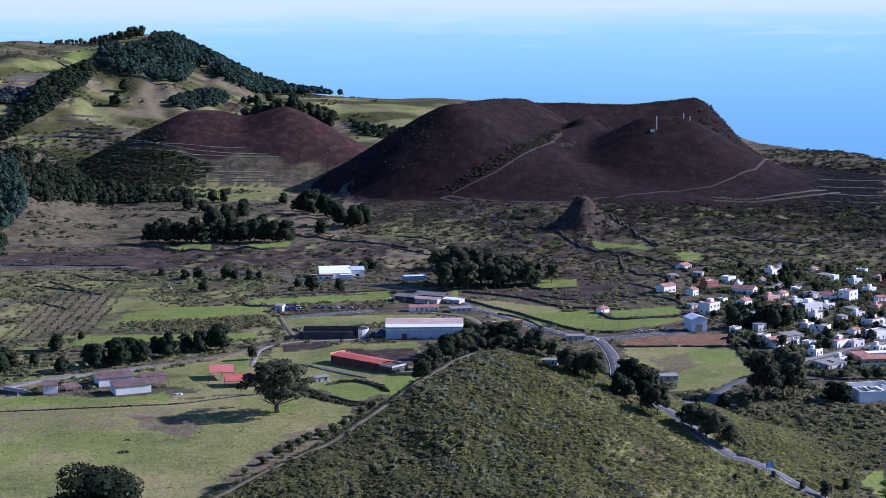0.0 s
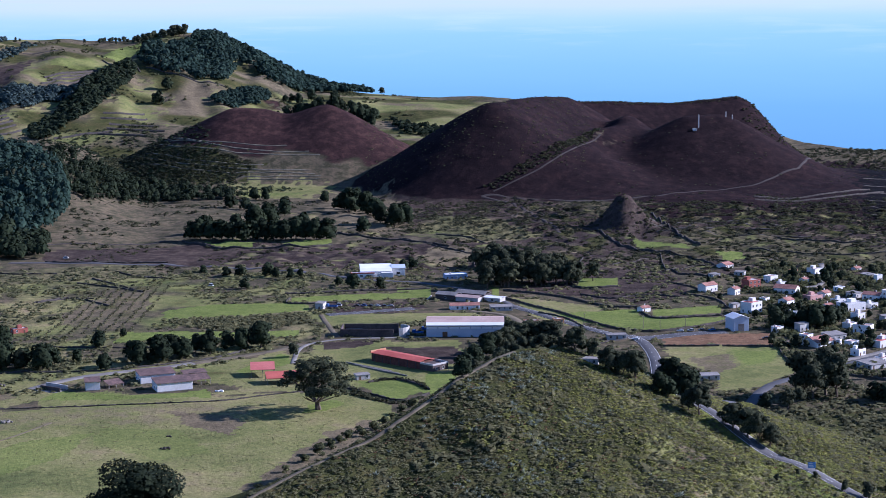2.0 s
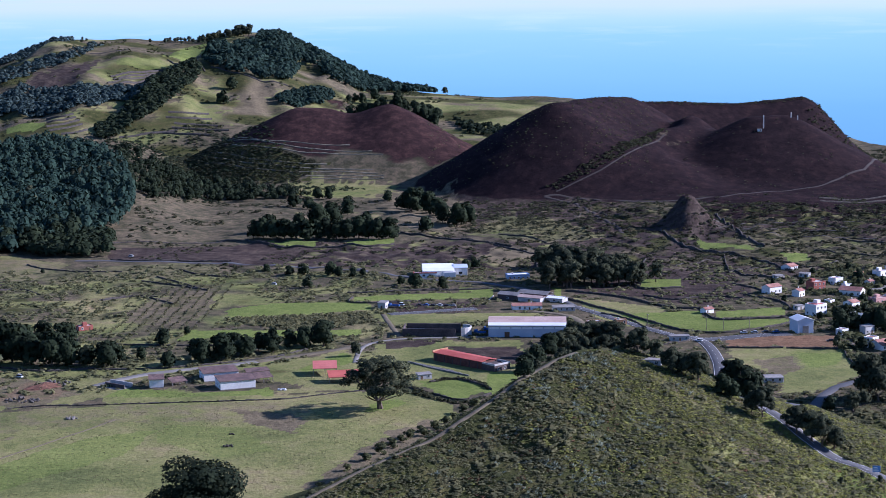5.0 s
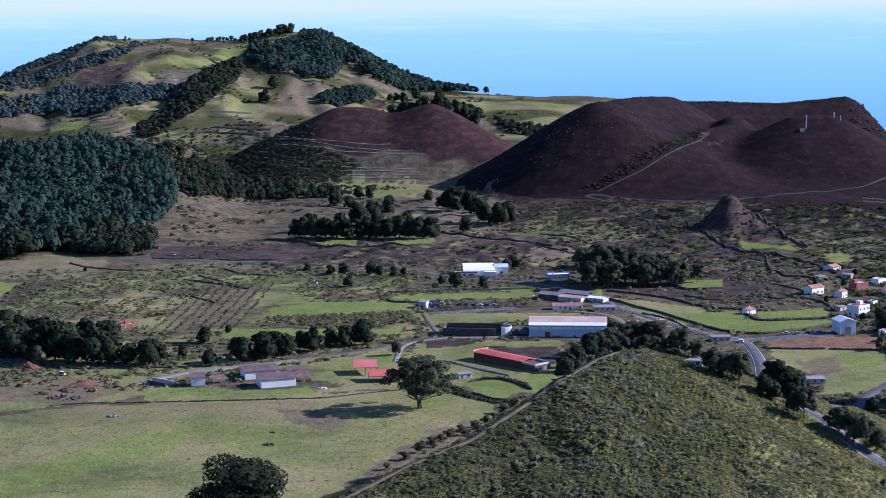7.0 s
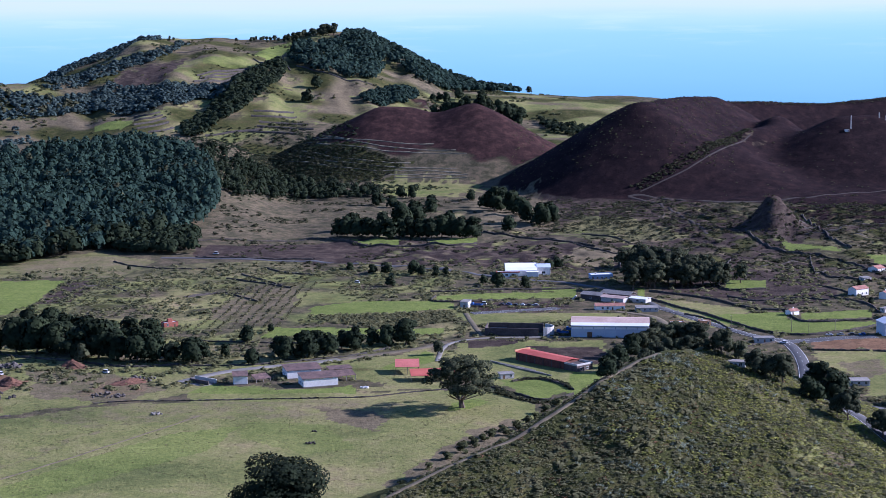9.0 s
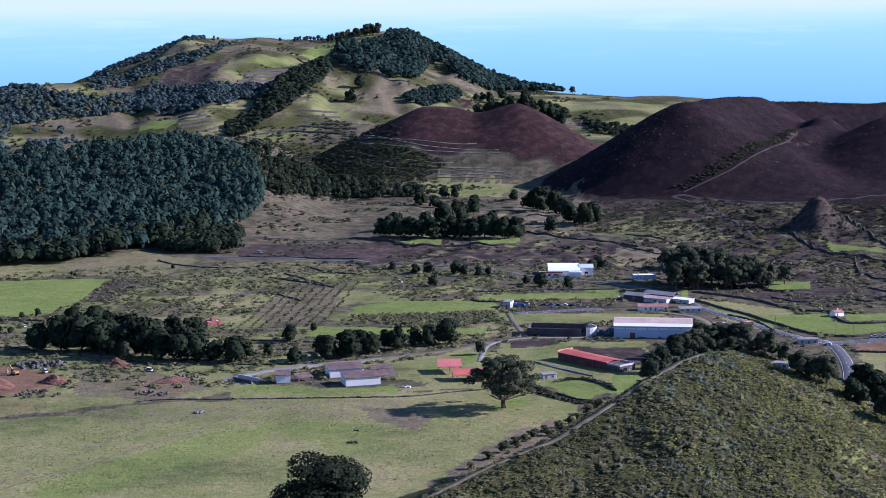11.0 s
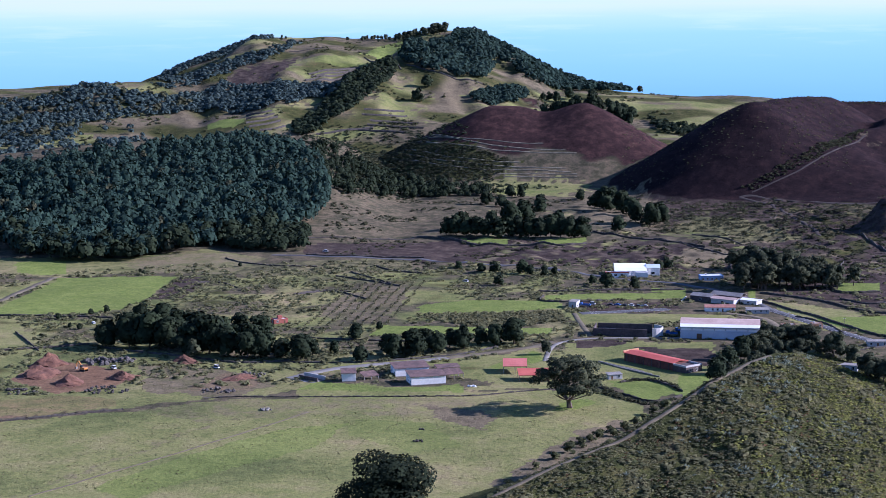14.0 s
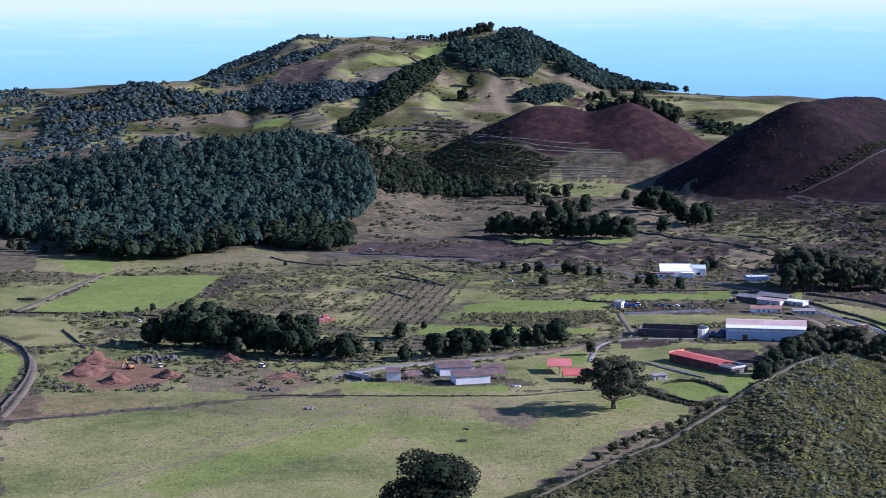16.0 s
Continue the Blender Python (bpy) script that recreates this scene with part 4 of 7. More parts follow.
stone_wall(((-302, 1135), (-281, 1159), (-250, 1122)), 0.9, 0.8)
stone_wall(((-70, 1460), (-39, 1402), (-6, 1356)), 0.9, 0.8)
stone_wall(((98, 1297), (122, 1324), (140, 1348)), 0.9, 0.8)
stone_wall(((132, 1210), (145, 1184), (157, 1156)), 0.9, 0.8)
stone_wall(((85, 997), (74, 987), (66, 980)), 0.9, 0.8)
stone_wall(((-403, 1295), (-355, 1258), (-320, 1261)), 0.8, 0.7)
stone_wall(((-288, 1239), (-265, 1212), (-247, 1188)), 0.8, 0.7)
stone_wall(((-304, 1134), (-290, 1159), (-268, 1153)), 0.8, 0.7)
stone_wall(((-390, 1170), (-373, 1184), (-351, 1155)), 0.8, 0.7)
road_strip("asphalt", ((19, 1116), (41, 1075), (61, 1035), (76, 1012), (90, 999)), 6.5)
road_strip("asphalt", ((75, 1013), (89, 999), (99, 1000), (117, 1009), (145, 1015)), 10.0)
road_strip("asphalt", ((86, 1008), (93, 989), (95, 954), (94, 913), (77, 718), (85, 694), (96, 674), (109, 669), (121, 656), (135, 648), (148, 639), (160, 626)), 6.8)
road_strip("asphalt", ((104, 721), (137, 855), (164, 889), (188, 910), (220, 943), (260, 991)), 5.5)
road_strip("concrete", ((-236, 866), (-220, 890), (-204, 901), (-181, 915), (-161, 929)), 6.0)
road_strip("earth", ((-161, 928), (-136, 949), (-116, 970), (-107, 984)), 5.5)
road_strip("concrete", ((-106, 927), (-108, 974), (-98, 992), (-76, 1000), (-43, 1005), (-13, 1011)), 2.6)
road_strip("asphalt", ((-371, 1316), (-317, 1311), (-256, 1316), (-197, 1298), (-142, 1276), (-99, 1239), (-59, 1226), (-26, 1200), (2, 1167), (19, 1116)), 4.5)
road_strip("earth", ((-370, 748), (-378, 782), (-390, 822), (-406, 864), (-425, 896), (-467, 946)), 3.8)
road_strip("earth", ((-497, 1030), (-499, 1102), (-500, 1143), (-503, 1190)), 5.0)
road_strip("cinder", ((66, 1480), (63, 1549), (47, 1624), (35, 1690), (18, 1736), (-2, 1747)), 3.0)
road_strip("cinder", ((-2, 1747), (10, 1751), (27, 1744), (66, 1709), (123, 1710), (182, 1732)), 3.0)
road_strip("cinder", ((10, 1755), (39, 1774), (70, 1800), (102, 1850), (132, 1922)), 1.5)
road_strip("earth", ((-280, 628), (-274, 641), (-258, 674), (-232, 729), (-206, 789)), 0.8)
road_strip("cinder", ((182, 1732), (246, 1782), (277, 1792), (314, 1834), (358, 1875), (443, 2269)), 2.2)
road_strip("concrete", ((191, 925), (210, 940), (231, 961), (259, 984)), 5.0)
road_strip("concrete", ((224, 1185), (237, 1190), (253, 1267), (258, 1304)), 4.0)
road_strip("earth", ((12, 685), (1, 668), (-11, 648), (-31, 618), (-46, 599), (-61, 582), (-75, 566), (-91, 547), (-106, 529)), 1.7)
road_strip("asphalt", ((-101, 1081), (-68, 1097), (-46, 1108)), 8.0)
road_strip("earth", ((-105, 1082), (-96, 1040), (-87, 1003)), 3.0)
road_strip("earth", ((-9, 1097), (5, 1090), (16, 1079), (23, 1048)), 6.0)
terrace_line(((-681, 2653), (-650, 2695), (-616, 2750)), 3.0)
terrace_line(((-672, 2635), (-645, 2675), (-616, 2728)), 3.0)
terrace_line(((-673, 2601), (-640, 2653), (-617, 2693)), 3.0)
terrace_line(((-650, 2582), (-625, 2629), (-613, 2655)), 3.0)
terrace_line(((-736, 2569), (-687, 2554), (-646, 2566)), 1.3)
terrace_line(((-694, 2346), (-671, 2338), (-658, 2352)), 2.4)
terrace_line(((-685, 2315), (-666, 2319), (-650, 2335)), 2.4)
terrace_line(((-677, 2286), (-660, 2300), (-642, 2323)), 2.4)
terrace_line(((-668, 2269), (-651, 2280), (-633, 2305)), 2.4)
terrace_line(((-647, 2251), (-627, 2264), (-620, 2282)), 2.4)
terrace_line(((-506, 2306), (-473, 2318), (-441, 2320)), 2.4)
terrace_line(((-505, 2286), (-467, 2290), (-428, 2290)), 2.4)
terrace_line(((-523, 2332), (-492, 2338), (-466, 2365)), 2.4)
terrace_line(((-525, 2357), (-498, 2366), (-475, 2393)), 2.4)
terrace_line(((-513, 2266), (-478, 2266), (-447, 2266)), 2.4)
terrace_line(((-565, 2238), (-531, 2260), (-496, 2278)), 2.4)
terrace_line(((-767, 2857), (-731, 2868), (-709, 2890)), 1.3)
terrace_line(((-635, 2860), (-575, 2737), (-525, 2624)), 1.6)
terrace_line(((-521, 2650), (-442, 2609), (-390, 2610)), 1.3)
terrace_line(((148, 1528), (221, 1595), (283, 1559)), 0.5)
terrace_line(((149, 1518), (217, 1564), (282, 1525)), 0.5)
terrace_line(((151, 1512), (211, 1525), (282, 1494)), 0.5)
terrace_line(((151, 1492), (205, 1481), (280, 1459)), 0.5)
terrace_line(((416, 1883), (459, 1906), (497, 1914)), 0.5)
terrace_line(((403, 1816), (440, 1824), (477, 1839)), 0.5)
terrace_line(((393, 1760), (426, 1766), (459, 1768)), 0.5)
terrace_line(((383, 1709), (411, 1703), (443, 1706)), 0.5)
terrace_line(((375, 1665), (399, 1652), (431, 1658)), 0.5)
terrace_line(((365, 1612), (387, 1604), (415, 1597)), 0.5)


# terrace walls run level round the red cone's foot
def terrace(cx, cy, radius, a0, a1, squash=1.0, mat=None):
    pts = [(cx + radius * squash * math.sin(radians(a)), cy - radius * math.cos(radians(a))) for a in range(a0, a1 + 1, 6)]
    me = swept(pts, 3.0, ((-0.8, -0.6), (-0.6, 1.3), (0.4, 1.5), (0.9, 0.0)), 0.15, int(radius), mat or TERRACE_STONE, "terrace_wall")
    tagged(new("terrace_wall", me), "pale terrace wall following the slope" if mat is None else "dark terrace wall following the slope", "terrace wall", group="terraces")


def terrace_path(points):
    points = [(x * 1.04, y + 82) for x, y in points]
    me = swept(points, 3.0, ((-0.6, -0.5), (-0.45, 0.55), (0.35, 0.65), (0.6, -0.3)), 0.12, len(points) * 3 + int(-points[0][0]), TERRACE_STONE, "terrace_wall")
    tagged(new("terrace_wall", me), "pale terrace wall following the slope", "terrace wall", group="terraces")


TERRACE_STONE = surface("terrace_earth", (0.12, 0.11, 0.08), (0.22, 0.20, 0.14), 0.15, 0.95, 1.0, 0.4, 0.6, 0.2)
for line in (((-372, 1948), (-338, 1912), (-315, 1893), (-282, 1885), (-250, 1883), (-218, 1884)),
             ((-410, 1985), (-363, 1918), (-333, 1887), (-279, 1867), (-229, 1866), (-179, 1863)),
             ((-400, 1935), (-343, 1870), (-309, 1852), (-276, 1846), (-239, 1846)),
             ((-389, 1906), (-341, 1857), (-288, 1839), (-244, 1836), (-188, 1837)),
             ((-354, 1920), (-293, 1877), (-242, 1873), (-192, 1870)),
             ((-268, 1830), (-231, 1832), (-182, 1830)), ((-261, 1823), (-224, 1824), (-175, 1826)),
             ((-254, 1818), (-211, 1818), (-175, 1820)), ((-385, 1884), (-325, 1838), (-274, 1829))):
    terrace_path(line)
for k in range(2):
    terrace(240, 1960, 235 + k * 20, 8 - k, 48, 1.0, STONE)


# ---- woods, by plan ----
PINE_WOOD = ((-833, 1628), (-804, 1646), (-771, 1714), (-703, 1737), (-658, 1755), (-619, 1830), (-576, 1905), (-494, 1852), (-444, 1769), (-406, 1650), (-392, 1594), (-377, 1489), (-384, 1434), (-419, 1382), (-439, 1336), (-475, 1297), (-512, 1271), (-575, 1282), (-619, 1358), (-659, 1345), (-677, 1318))
WOOD_TONGUE = ((-437, 1406), (-403, 1428), (-367, 1414), (-348, 1345), (-375, 1328), (-418, 1344))
FOREST_EDGE = ((-638, 1391), (-530, 1316), (-489, 1338), (-453, 1379), (-430, 1417), (-405, 1437), (-395, 1411), (-415, 1375), (-438, 1330), (-472, 1291), (-509, 1264), (-572, 1276))
FAR_WEST = ((-1435, 2820), (-1349, 2915), (-960, 2156), (-933, 2246), (-862, 2373), (-820, 2292), (-685, 1826), (-792, 1761), (-859, 1679))
CONE_FOOT = ((-601, 2269), (-514, 2281), (-460, 2355), (-284, 1902), (-205, 1863), (-190, 1834), (-260, 1810), (-434, 1672))
FOOT_WOOD = ((-476, 1858), (-461, 2186), (-347, 1854), (-259, 1815), (-250, 1791), (-287, 1756), (-357, 1749), (-388, 1621), (-406, 1650), (-444, 1769))
SUMMIT_WOOD = ((-540, 2690), (-570, 3060), (-534, 3145), (-545, 3273), (-518, 3329), (-480, 3336), (-430, 3330), (-384, 3317), (-309, 3223), (-246, 3103), (-185, 2972), (-242, 2960), (-287, 2929), (-316, 2769), (-344, 2747), (-389, 2917), (-424, 2941), (-402, 2745), (-398, 2637), (-444, 2620), (-481, 2629), (-523, 2659))
SPUR_WOOD = ((-590, 2719), (-560, 2690), (-535, 2642), (-529, 2603), (-532, 2515), (-537, 2429), (-547, 2343), (-560, 2273), (-572, 2236), (-603, 2234), (-609, 2287), (-597, 2369), (-599, 2446), (-588, 2489), (-613, 2718))
WEST_WOOD = ((-784, 2446), (-810, 2551), (-803, 2580), (-766, 2563), (-711, 2543), (-647, 2570), (-580, 2487), (-594, 2442), (-626, 2451), (-645, 2396), (-683, 2381), (-726, 2383))
WEST_STRIP = ((-1000, 2800), (-1067, 3080), (-1019, 3172), (-972, 3203), (-903, 3238), (-885, 3195), (-920, 3080), (-981, 3053), (-1010, 2965))
SLOPE_SCRUB = ((-892, 2507), (-930, 2700), (-855, 2690), (-850, 2800), (-814, 2847), (-786, 2909), (-815, 3050), (-787, 3032), (-768, 2823), (-780, 2726), (-810, 2648), (-836, 2600), (-862, 2510))
CONE_SCRUB = ((-466, 2211), (-363, 1979), (-291, 1947), (-256, 1932), (-261, 1914), (-283, 1893), (-345, 1875), (-388, 1776), (-411, 1719), (-432, 1865))
HEDGE = ((-203, 1060), (-164, 1075), (-115, 1087), (-109, 1057), (-133, 1029), (-168, 1030))
GULLY = ((0, 1762), (28, 1785), (60, 1815), (95, 1880), (126, 1950), (134, 1946), (112, 1880), (78, 1815), (44, 1782), (12, 1758))
WEST_LOW = ((-1107, 2447), (-1035, 2406), (-1010, 2475), (-997, 2489), (-944, 2469), (-905, 2445), (-853, 2457), (-813, 2540), (-774, 2433), (-814, 2393), (-883, 2347), (-921, 2314), (-913, 2232), (-932, 2161), (-991, 2151))
EAST_HOLLOW = ((-141, 2574), (-126, 2541), (-84, 2506), (-40, 2490), (-44, 2450), (-105, 2436), (-128, 2496))
GREEN_RAVINE = ((-402, 2532), (-392, 2569), (-366, 2630), (-338, 2669), (-325, 2627), (-338, 2549), (-373, 2500), (-392, 2500))


def wood(name, label, corners, count, seed, mat, templates, wide, tall, keep=None):
    places, rng = scattered(corners, count, seed, keep)
    growth(name, label, "wood", mat, templates, places, rng, wide, tall)


wood("pine_forest", "dense dark green pine forest on a rising slope", PINE_WOOD, 4800, 1, LEAF_PINE, ROUNDS, (8.5, 15.5), (0.9, 1.4), lambda x, y: wave(x, y, 38, 52) > -0.8)
wood("pine_forest", "slender pines standing out of the forest", PINE_WOOD, 1300, 14, LEAF_PINE, PINES, (7.5, 11.0), (1.3, 1.75), lambda x, y: wave(x, y, 120, 58) > 0.0)
wood("pine_forest", "paler olive trees scattered through the forest", PINE_WOOD, 620, 15, LEAF_OLIVE, ROUNDS, (9.0, 14.0), (1.0, 1.35), lambda x, y: wave(x, y, 150, 60) > 0.1)
wood("pine_forest", "larger round-crowned trees along the forest edge", FOREST_EDGE, 330, 12, LEAF_DARK, ROUNDS, (12.0, 19.0), (0.85, 1.15))
wood("woodland", "thin woods beyond the pine forest, haze put into their colour", FAR_WEST, 2600, 13, LEAF_HAZED, FAR_ROUNDS, (7.0, 12.0), (0.6, 0.9), lambda x, y: wave(x, y, 110, 59) > -0.2)
wood("pine_forest", "tongue of dark trees at the forest edge", WOOD_TONGUE, 260, 2, LEAF_DARK, ROUNDS, (10.0, 14.0), (0.8, 1.05))
wood("woodland", "dark mixed trees at the foot of the terraced cone", FOOT_WOOD, 1500, 3, LEAF_DARK, ROUNDS, (6.0, 11.0), (0.8, 1.1), lambda x, y: wave(x, y, 120, 51) + (1950 - np.hypot(x, y)) / 150 > 0.1)
wood("woodland", "dark wood below the mountain's summit", SUMMIT_WOOD, 5600, 4, LEAF_PINE, FAR_ROUNDS, (8.0, 14.0), (0.8, 1.2), lambda x, y: wave(x, y, 60, 53) > -0.75)
# the spur's shade is put into its trees by the darkest leaf colour
wood("woodland", "trees along a spur of the mountain, shade put into their dark leaves", SPUR_WOOD, 2000, 5, LEAF_DARK, FAR_ROUNDS, (6.0, 12.0), (0.5, 0.85), lambda x, y: wave(x, y, 45, 50) > -0.7)
wood("woodland", "dark trees in a gully on the mountain's side", WEST_WOOD, 2300, 6, LEAF_HAZED, FAR_ROUNDS, (5.0, 11.0), (0.5, 0.85), lambda x, y: wave(x, y, 55, 55) > -0.55)
wood("woodland", "woods on the mountain's western foot, blue haze put into their colour", WEST_LOW, 4200, 16, LEAF_HAZED, FAR_ROUNDS, (5.0, 11.0), (0.5, 0.9), lambda x, y: wave(x, y, 80, 56) > -0.45)
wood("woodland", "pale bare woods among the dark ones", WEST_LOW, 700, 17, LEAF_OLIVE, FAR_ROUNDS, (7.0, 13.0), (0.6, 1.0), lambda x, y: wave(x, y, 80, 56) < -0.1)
wood("woodland", "strip of trees along the mountain's western edge", WEST_STRIP, 1500, 7, LEAF_HAZED, FAR_ROUNDS, (6.0, 11.0), (0.6, 0.9))
wood("woodland", "dark scrub trees on the mountain slope", SLOPE_SCRUB, 1900, 8, LEAF_HAZED, FAR_ROUNDS, (5.0, 11.0), (0.5, 0.8), lambda x, y: wave(x, y, 70, 57) > -0.4)
wood("woodland", "dark trees in a hollow behind the red cone", GREEN_RAVINE, 620, 9, LEAF_PINE, FAR_ROUNDS, (6.0, 11.0), (0.6, 0.95))
wood("woodland", "dark trees in a hollow between the cones", EAST_HOLLOW, 300, 18, LEAF_DARK, FAR_ROUNDS, (6.0, 12.0), (0.6, 0.95))


# ---- scrub over the plain and on the near hill ----
def open_ground(x, y):
    """Where scrub may stand: off the meadows, pastures and bare cones."""
    free = np.ones(np.shape(x), bool)
    for cover, corners, level in FIELDS:
        if cover in ("lush", "grass", "tilled") and level >= 0.7:
            free &= ~inside(x, y, corners)
    return free & off_road(x, y)


def off_road(x, y):
    """Keeps the roadway and its verge clear."""
    free = np.ones(np.shape(x), bool)
    for line, half in ROADS:
        k = np.nonzero((x > line[:, 0].min() - 9) & (x < line[:, 0].max() + 9) & (y > line[:, 1].min() - 9) & (y < line[:, 1].max() + 9))[0]
        if len(k):
            free[k[np.hypot(x[k, None] - line[None, :, 0], y[k, None] - line[None, :, 1]).min(1) < half + 1.2]] = False
    return free


def sector(count, d0, d1, a0, a1, seed, keep):
    """Random places between two distances and two bearings."""
    rng = np.random.RandomState(seed)
    d = np.sqrt(rng.uniform(d0 * d0, d1 * d1, count))
    a = np.radians(rng.uniform(a0, a1, count))
    p = np.stack([d * np.sin(a), d * np.cos(a)], -1)
    return p[keep(p[:, 0], p[:, 1])], rng


def off_hill(x, y):
    return near_hill(x, y) < 3


def on_hill(x, y):
    return (near_hill(x, y) > 1.5) & (152 * (x - 28) - 119 * (y - 700) > -300) & off_road(x, y)


def patchy(length, seed, least):
    return lambda x, y: open_ground(x, y) & off_hill(x, y) & (wave(x, y, length, seed) > least) & ~((x > -272) & (x < -206) & (y > 1012) & (y < 1200)) & (cone_mask(x, y) < 0.4)


p, r = sector(24000, 880, 1330, -27, 16, 61, lambda x, y: patchy(80, 61, -0.3)(x, y) & (wave(x, y, 17, 96) > -0.05))
growth("scrub", "grey-green scrub over the stony plain", "scrub", LEAF_SOFT, BUSHES, p, r, (1.0, 5.4), (0.35, 0.65), 1.6)
p, r = sector(11000, 900, 1300, -27, -2, 62, patchy(60, 62, -0.2))
growth("scrub", "fresh green bushes between the old fields", "scrub", LEAF_SOFT, BUSHES, p, r, (0.8, 5.0), (0.3, 0.6), 1.8)
p, r = sector(11000, 1300, 1800, -14, 16, 63, patchy(110, 63, 0.05))
growth("scrub", "dark scrub on the lava ground before the cones", "scrub", LEAF_DIM, BUSHES, p, r, (1.0, 6.0), (0.3, 0.6), 2.2)
p, r = sector(3600, 620, 880, 7.5, 17, 64, lambda x, y: open_ground(x, y) & off_hill(x, y))
growth("scrub", "dense dark bushes on rough ground beside the road", "scrub", LEAF_HILL, BUSHES, p, r, (1.2, 6.0), (0.3, 0.6), 1.8)
p, r = sector(2200, 1800, 2120, -4, 3.5, 65, lambda x, y: cone_mask(x, y) > 0.2)
growth("scrub", "sparse pale shrubs dotted over the dark cone", "scrub", LEAF_SCRUB, BUSHES, p, r, (0.7, 2.8), (0.4, 0.7), 2.0)
p, r = sector(500, 1720, 2060, 3, 14, 66, lambda x, y: cone_mask(x, y) > 0.2)
growth("scrub", "sparse shrubs dotted over the bare red cone", "scrub", LEAF_DIM, BUSHES, p, r, (0.9, 3.2), (0.4, 0.7), 2.0)
p, r = sector(5000, 2250, 3300, -22, -2, 67, lambda x, y: wave(x, y, 140, 67) > 0.35)
growth("scrub", "dark bushes over the mountain pastures", "scrub", LEAF_SCRUB, BUSHES, p, r, (3.0, 8.0), (0.5, 0.8))
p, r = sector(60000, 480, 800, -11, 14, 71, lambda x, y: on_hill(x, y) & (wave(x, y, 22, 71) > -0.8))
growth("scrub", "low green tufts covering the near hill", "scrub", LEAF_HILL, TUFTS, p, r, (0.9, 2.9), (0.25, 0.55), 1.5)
# bright tufts to the right carry the sunlit look in their colour
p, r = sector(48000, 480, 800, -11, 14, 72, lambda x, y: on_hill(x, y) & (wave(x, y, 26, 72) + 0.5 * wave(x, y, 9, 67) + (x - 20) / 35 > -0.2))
growth("scrub", "yellow-green bushes, sunlight put into their colour on the hill's right side", "scrub", LEAF_SUNLIT, TUFTS, p, r, (0.9, 3.2), (0.25, 0.55), 1.5)
# dark shrubs to the left carry the slope's shade in their colour
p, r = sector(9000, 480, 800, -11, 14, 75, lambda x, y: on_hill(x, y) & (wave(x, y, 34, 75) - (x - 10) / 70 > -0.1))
growth("scrub", "dark shrubs, shade put into their colour on the hill's left side", "scrub", LEAF_SCRUB, BUSHES, p, r, (0.9, 3.6), (0.35, 0.65), 1.8)
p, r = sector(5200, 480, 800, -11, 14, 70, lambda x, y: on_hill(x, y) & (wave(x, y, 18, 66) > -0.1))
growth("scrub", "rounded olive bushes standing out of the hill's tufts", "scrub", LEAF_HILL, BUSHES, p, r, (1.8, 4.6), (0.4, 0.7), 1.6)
p, r = sector(26000, 480, 760, -9, 13, 73, lambda x, y: on_hill(x, y) & (wave(x, y, 30, 73) + 0.9 * wave(x, y, 8, 69) - np.abs(x - 12) / 60 > 0.25))
growth("agave_patch", "blue-grey agaves scattered over the near hill", "agave", LEAF_AGAVE, AGAVES, p, r, (1.1, 2.5), (0.6, 0.9), 1.5)
p, r = sector(15000, 480, 760, -11, 14, 74, lambda x, y: on_hill(x, y) & (wave(x, y, 26, 74) + 0.5 * wave(x, y, 9, 68) > 0.35))
growth("scrub", "withered rust-brown tufts on the near hill", "scrub", LEAF_RUST, TUFTS, p, r, (0.8, 2.2), (0.25, 0.5), 1.4)


p, r = sector(9000, 690, 900, -27, -4, 76, lambda x, y: (near_hill(x, y) < 1) & (wave(x, y, 35, 76) > -0.2))
growth("grass_tufts", "coarse grass tufts over the meadow", "grass", LEAF_MEADOW, TUFTS, p, r, (0.5, 1.1), (0.35, 0.6))
p, r, = sector(9000, 1500, 1800, -3, 16, 78, patchy(60, 78, -0.7))
growth("scrub", "dark low scrub on the skirts of the cones", "scrub", LEAF_DIM, TUFTS, p, r, (1.2, 6.0), (0.4, 0.6), 2.0)
p, r = scattered(GULLY, 5000, 79)
growth("scrub", "band of green bushes in the gully between the cones", "scrub", LEAF_DIM, BUSHES, p, r, (1.2, 5.0), (0.4, 0.7), 1.8)
p, r = sector(5000, 2150, 2330, 3.0, 9.2, 80, lambda x, y: np.abs((y - 2200) - 0.42 * (x - 120)) < 14)
growth("scrub", "low dark bushes along the crater rim", "scrub", LEAF_DIM, BUSHES, p, r, (1.0, 3.6), (0.4, 0.7), 1.8)
p, r = sector(7000, 1230, 1750, -1, 16, 77, patchy(70, 77, -0.5))
growth("scrub", "dark scrub on terraced ground below the cones", "scrub", LEAF_DIM, BUSHES, p, r, (1.0, 6.0), (0.3, 0.6), 2.4)


p, r = scattered(CONE_SCRUB, 15000, 90)
growth("scrub", "dark green scrub on the old terraces of the red cone", "scrub", LEAF_DIM, BUSHES, p, r, (1.5, 5.5), (0.4, 0.7), 1.6)
p, r = scattered(CONE_FOOT, 8000, 93)
growth("scrub", "dense dark scrub on the terraced foot of the red cone", "scrub", LEAF_DARK, BUSHES, p, r, (1.5, 6.5), (0.4, 0.7), 1.8)
p, r = sector(3000, 2080, 2480, 8.6, 15.2, 94, lambda x, y: wave(x, y, 90, 94) > -0.5)
growth("scrub", "dark scrub on the shoulder behind the cones", "scrub", LEAF_DIM, BUSHES, p, r, (2.0, 7.0), (0.4, 0.7), 2.0)


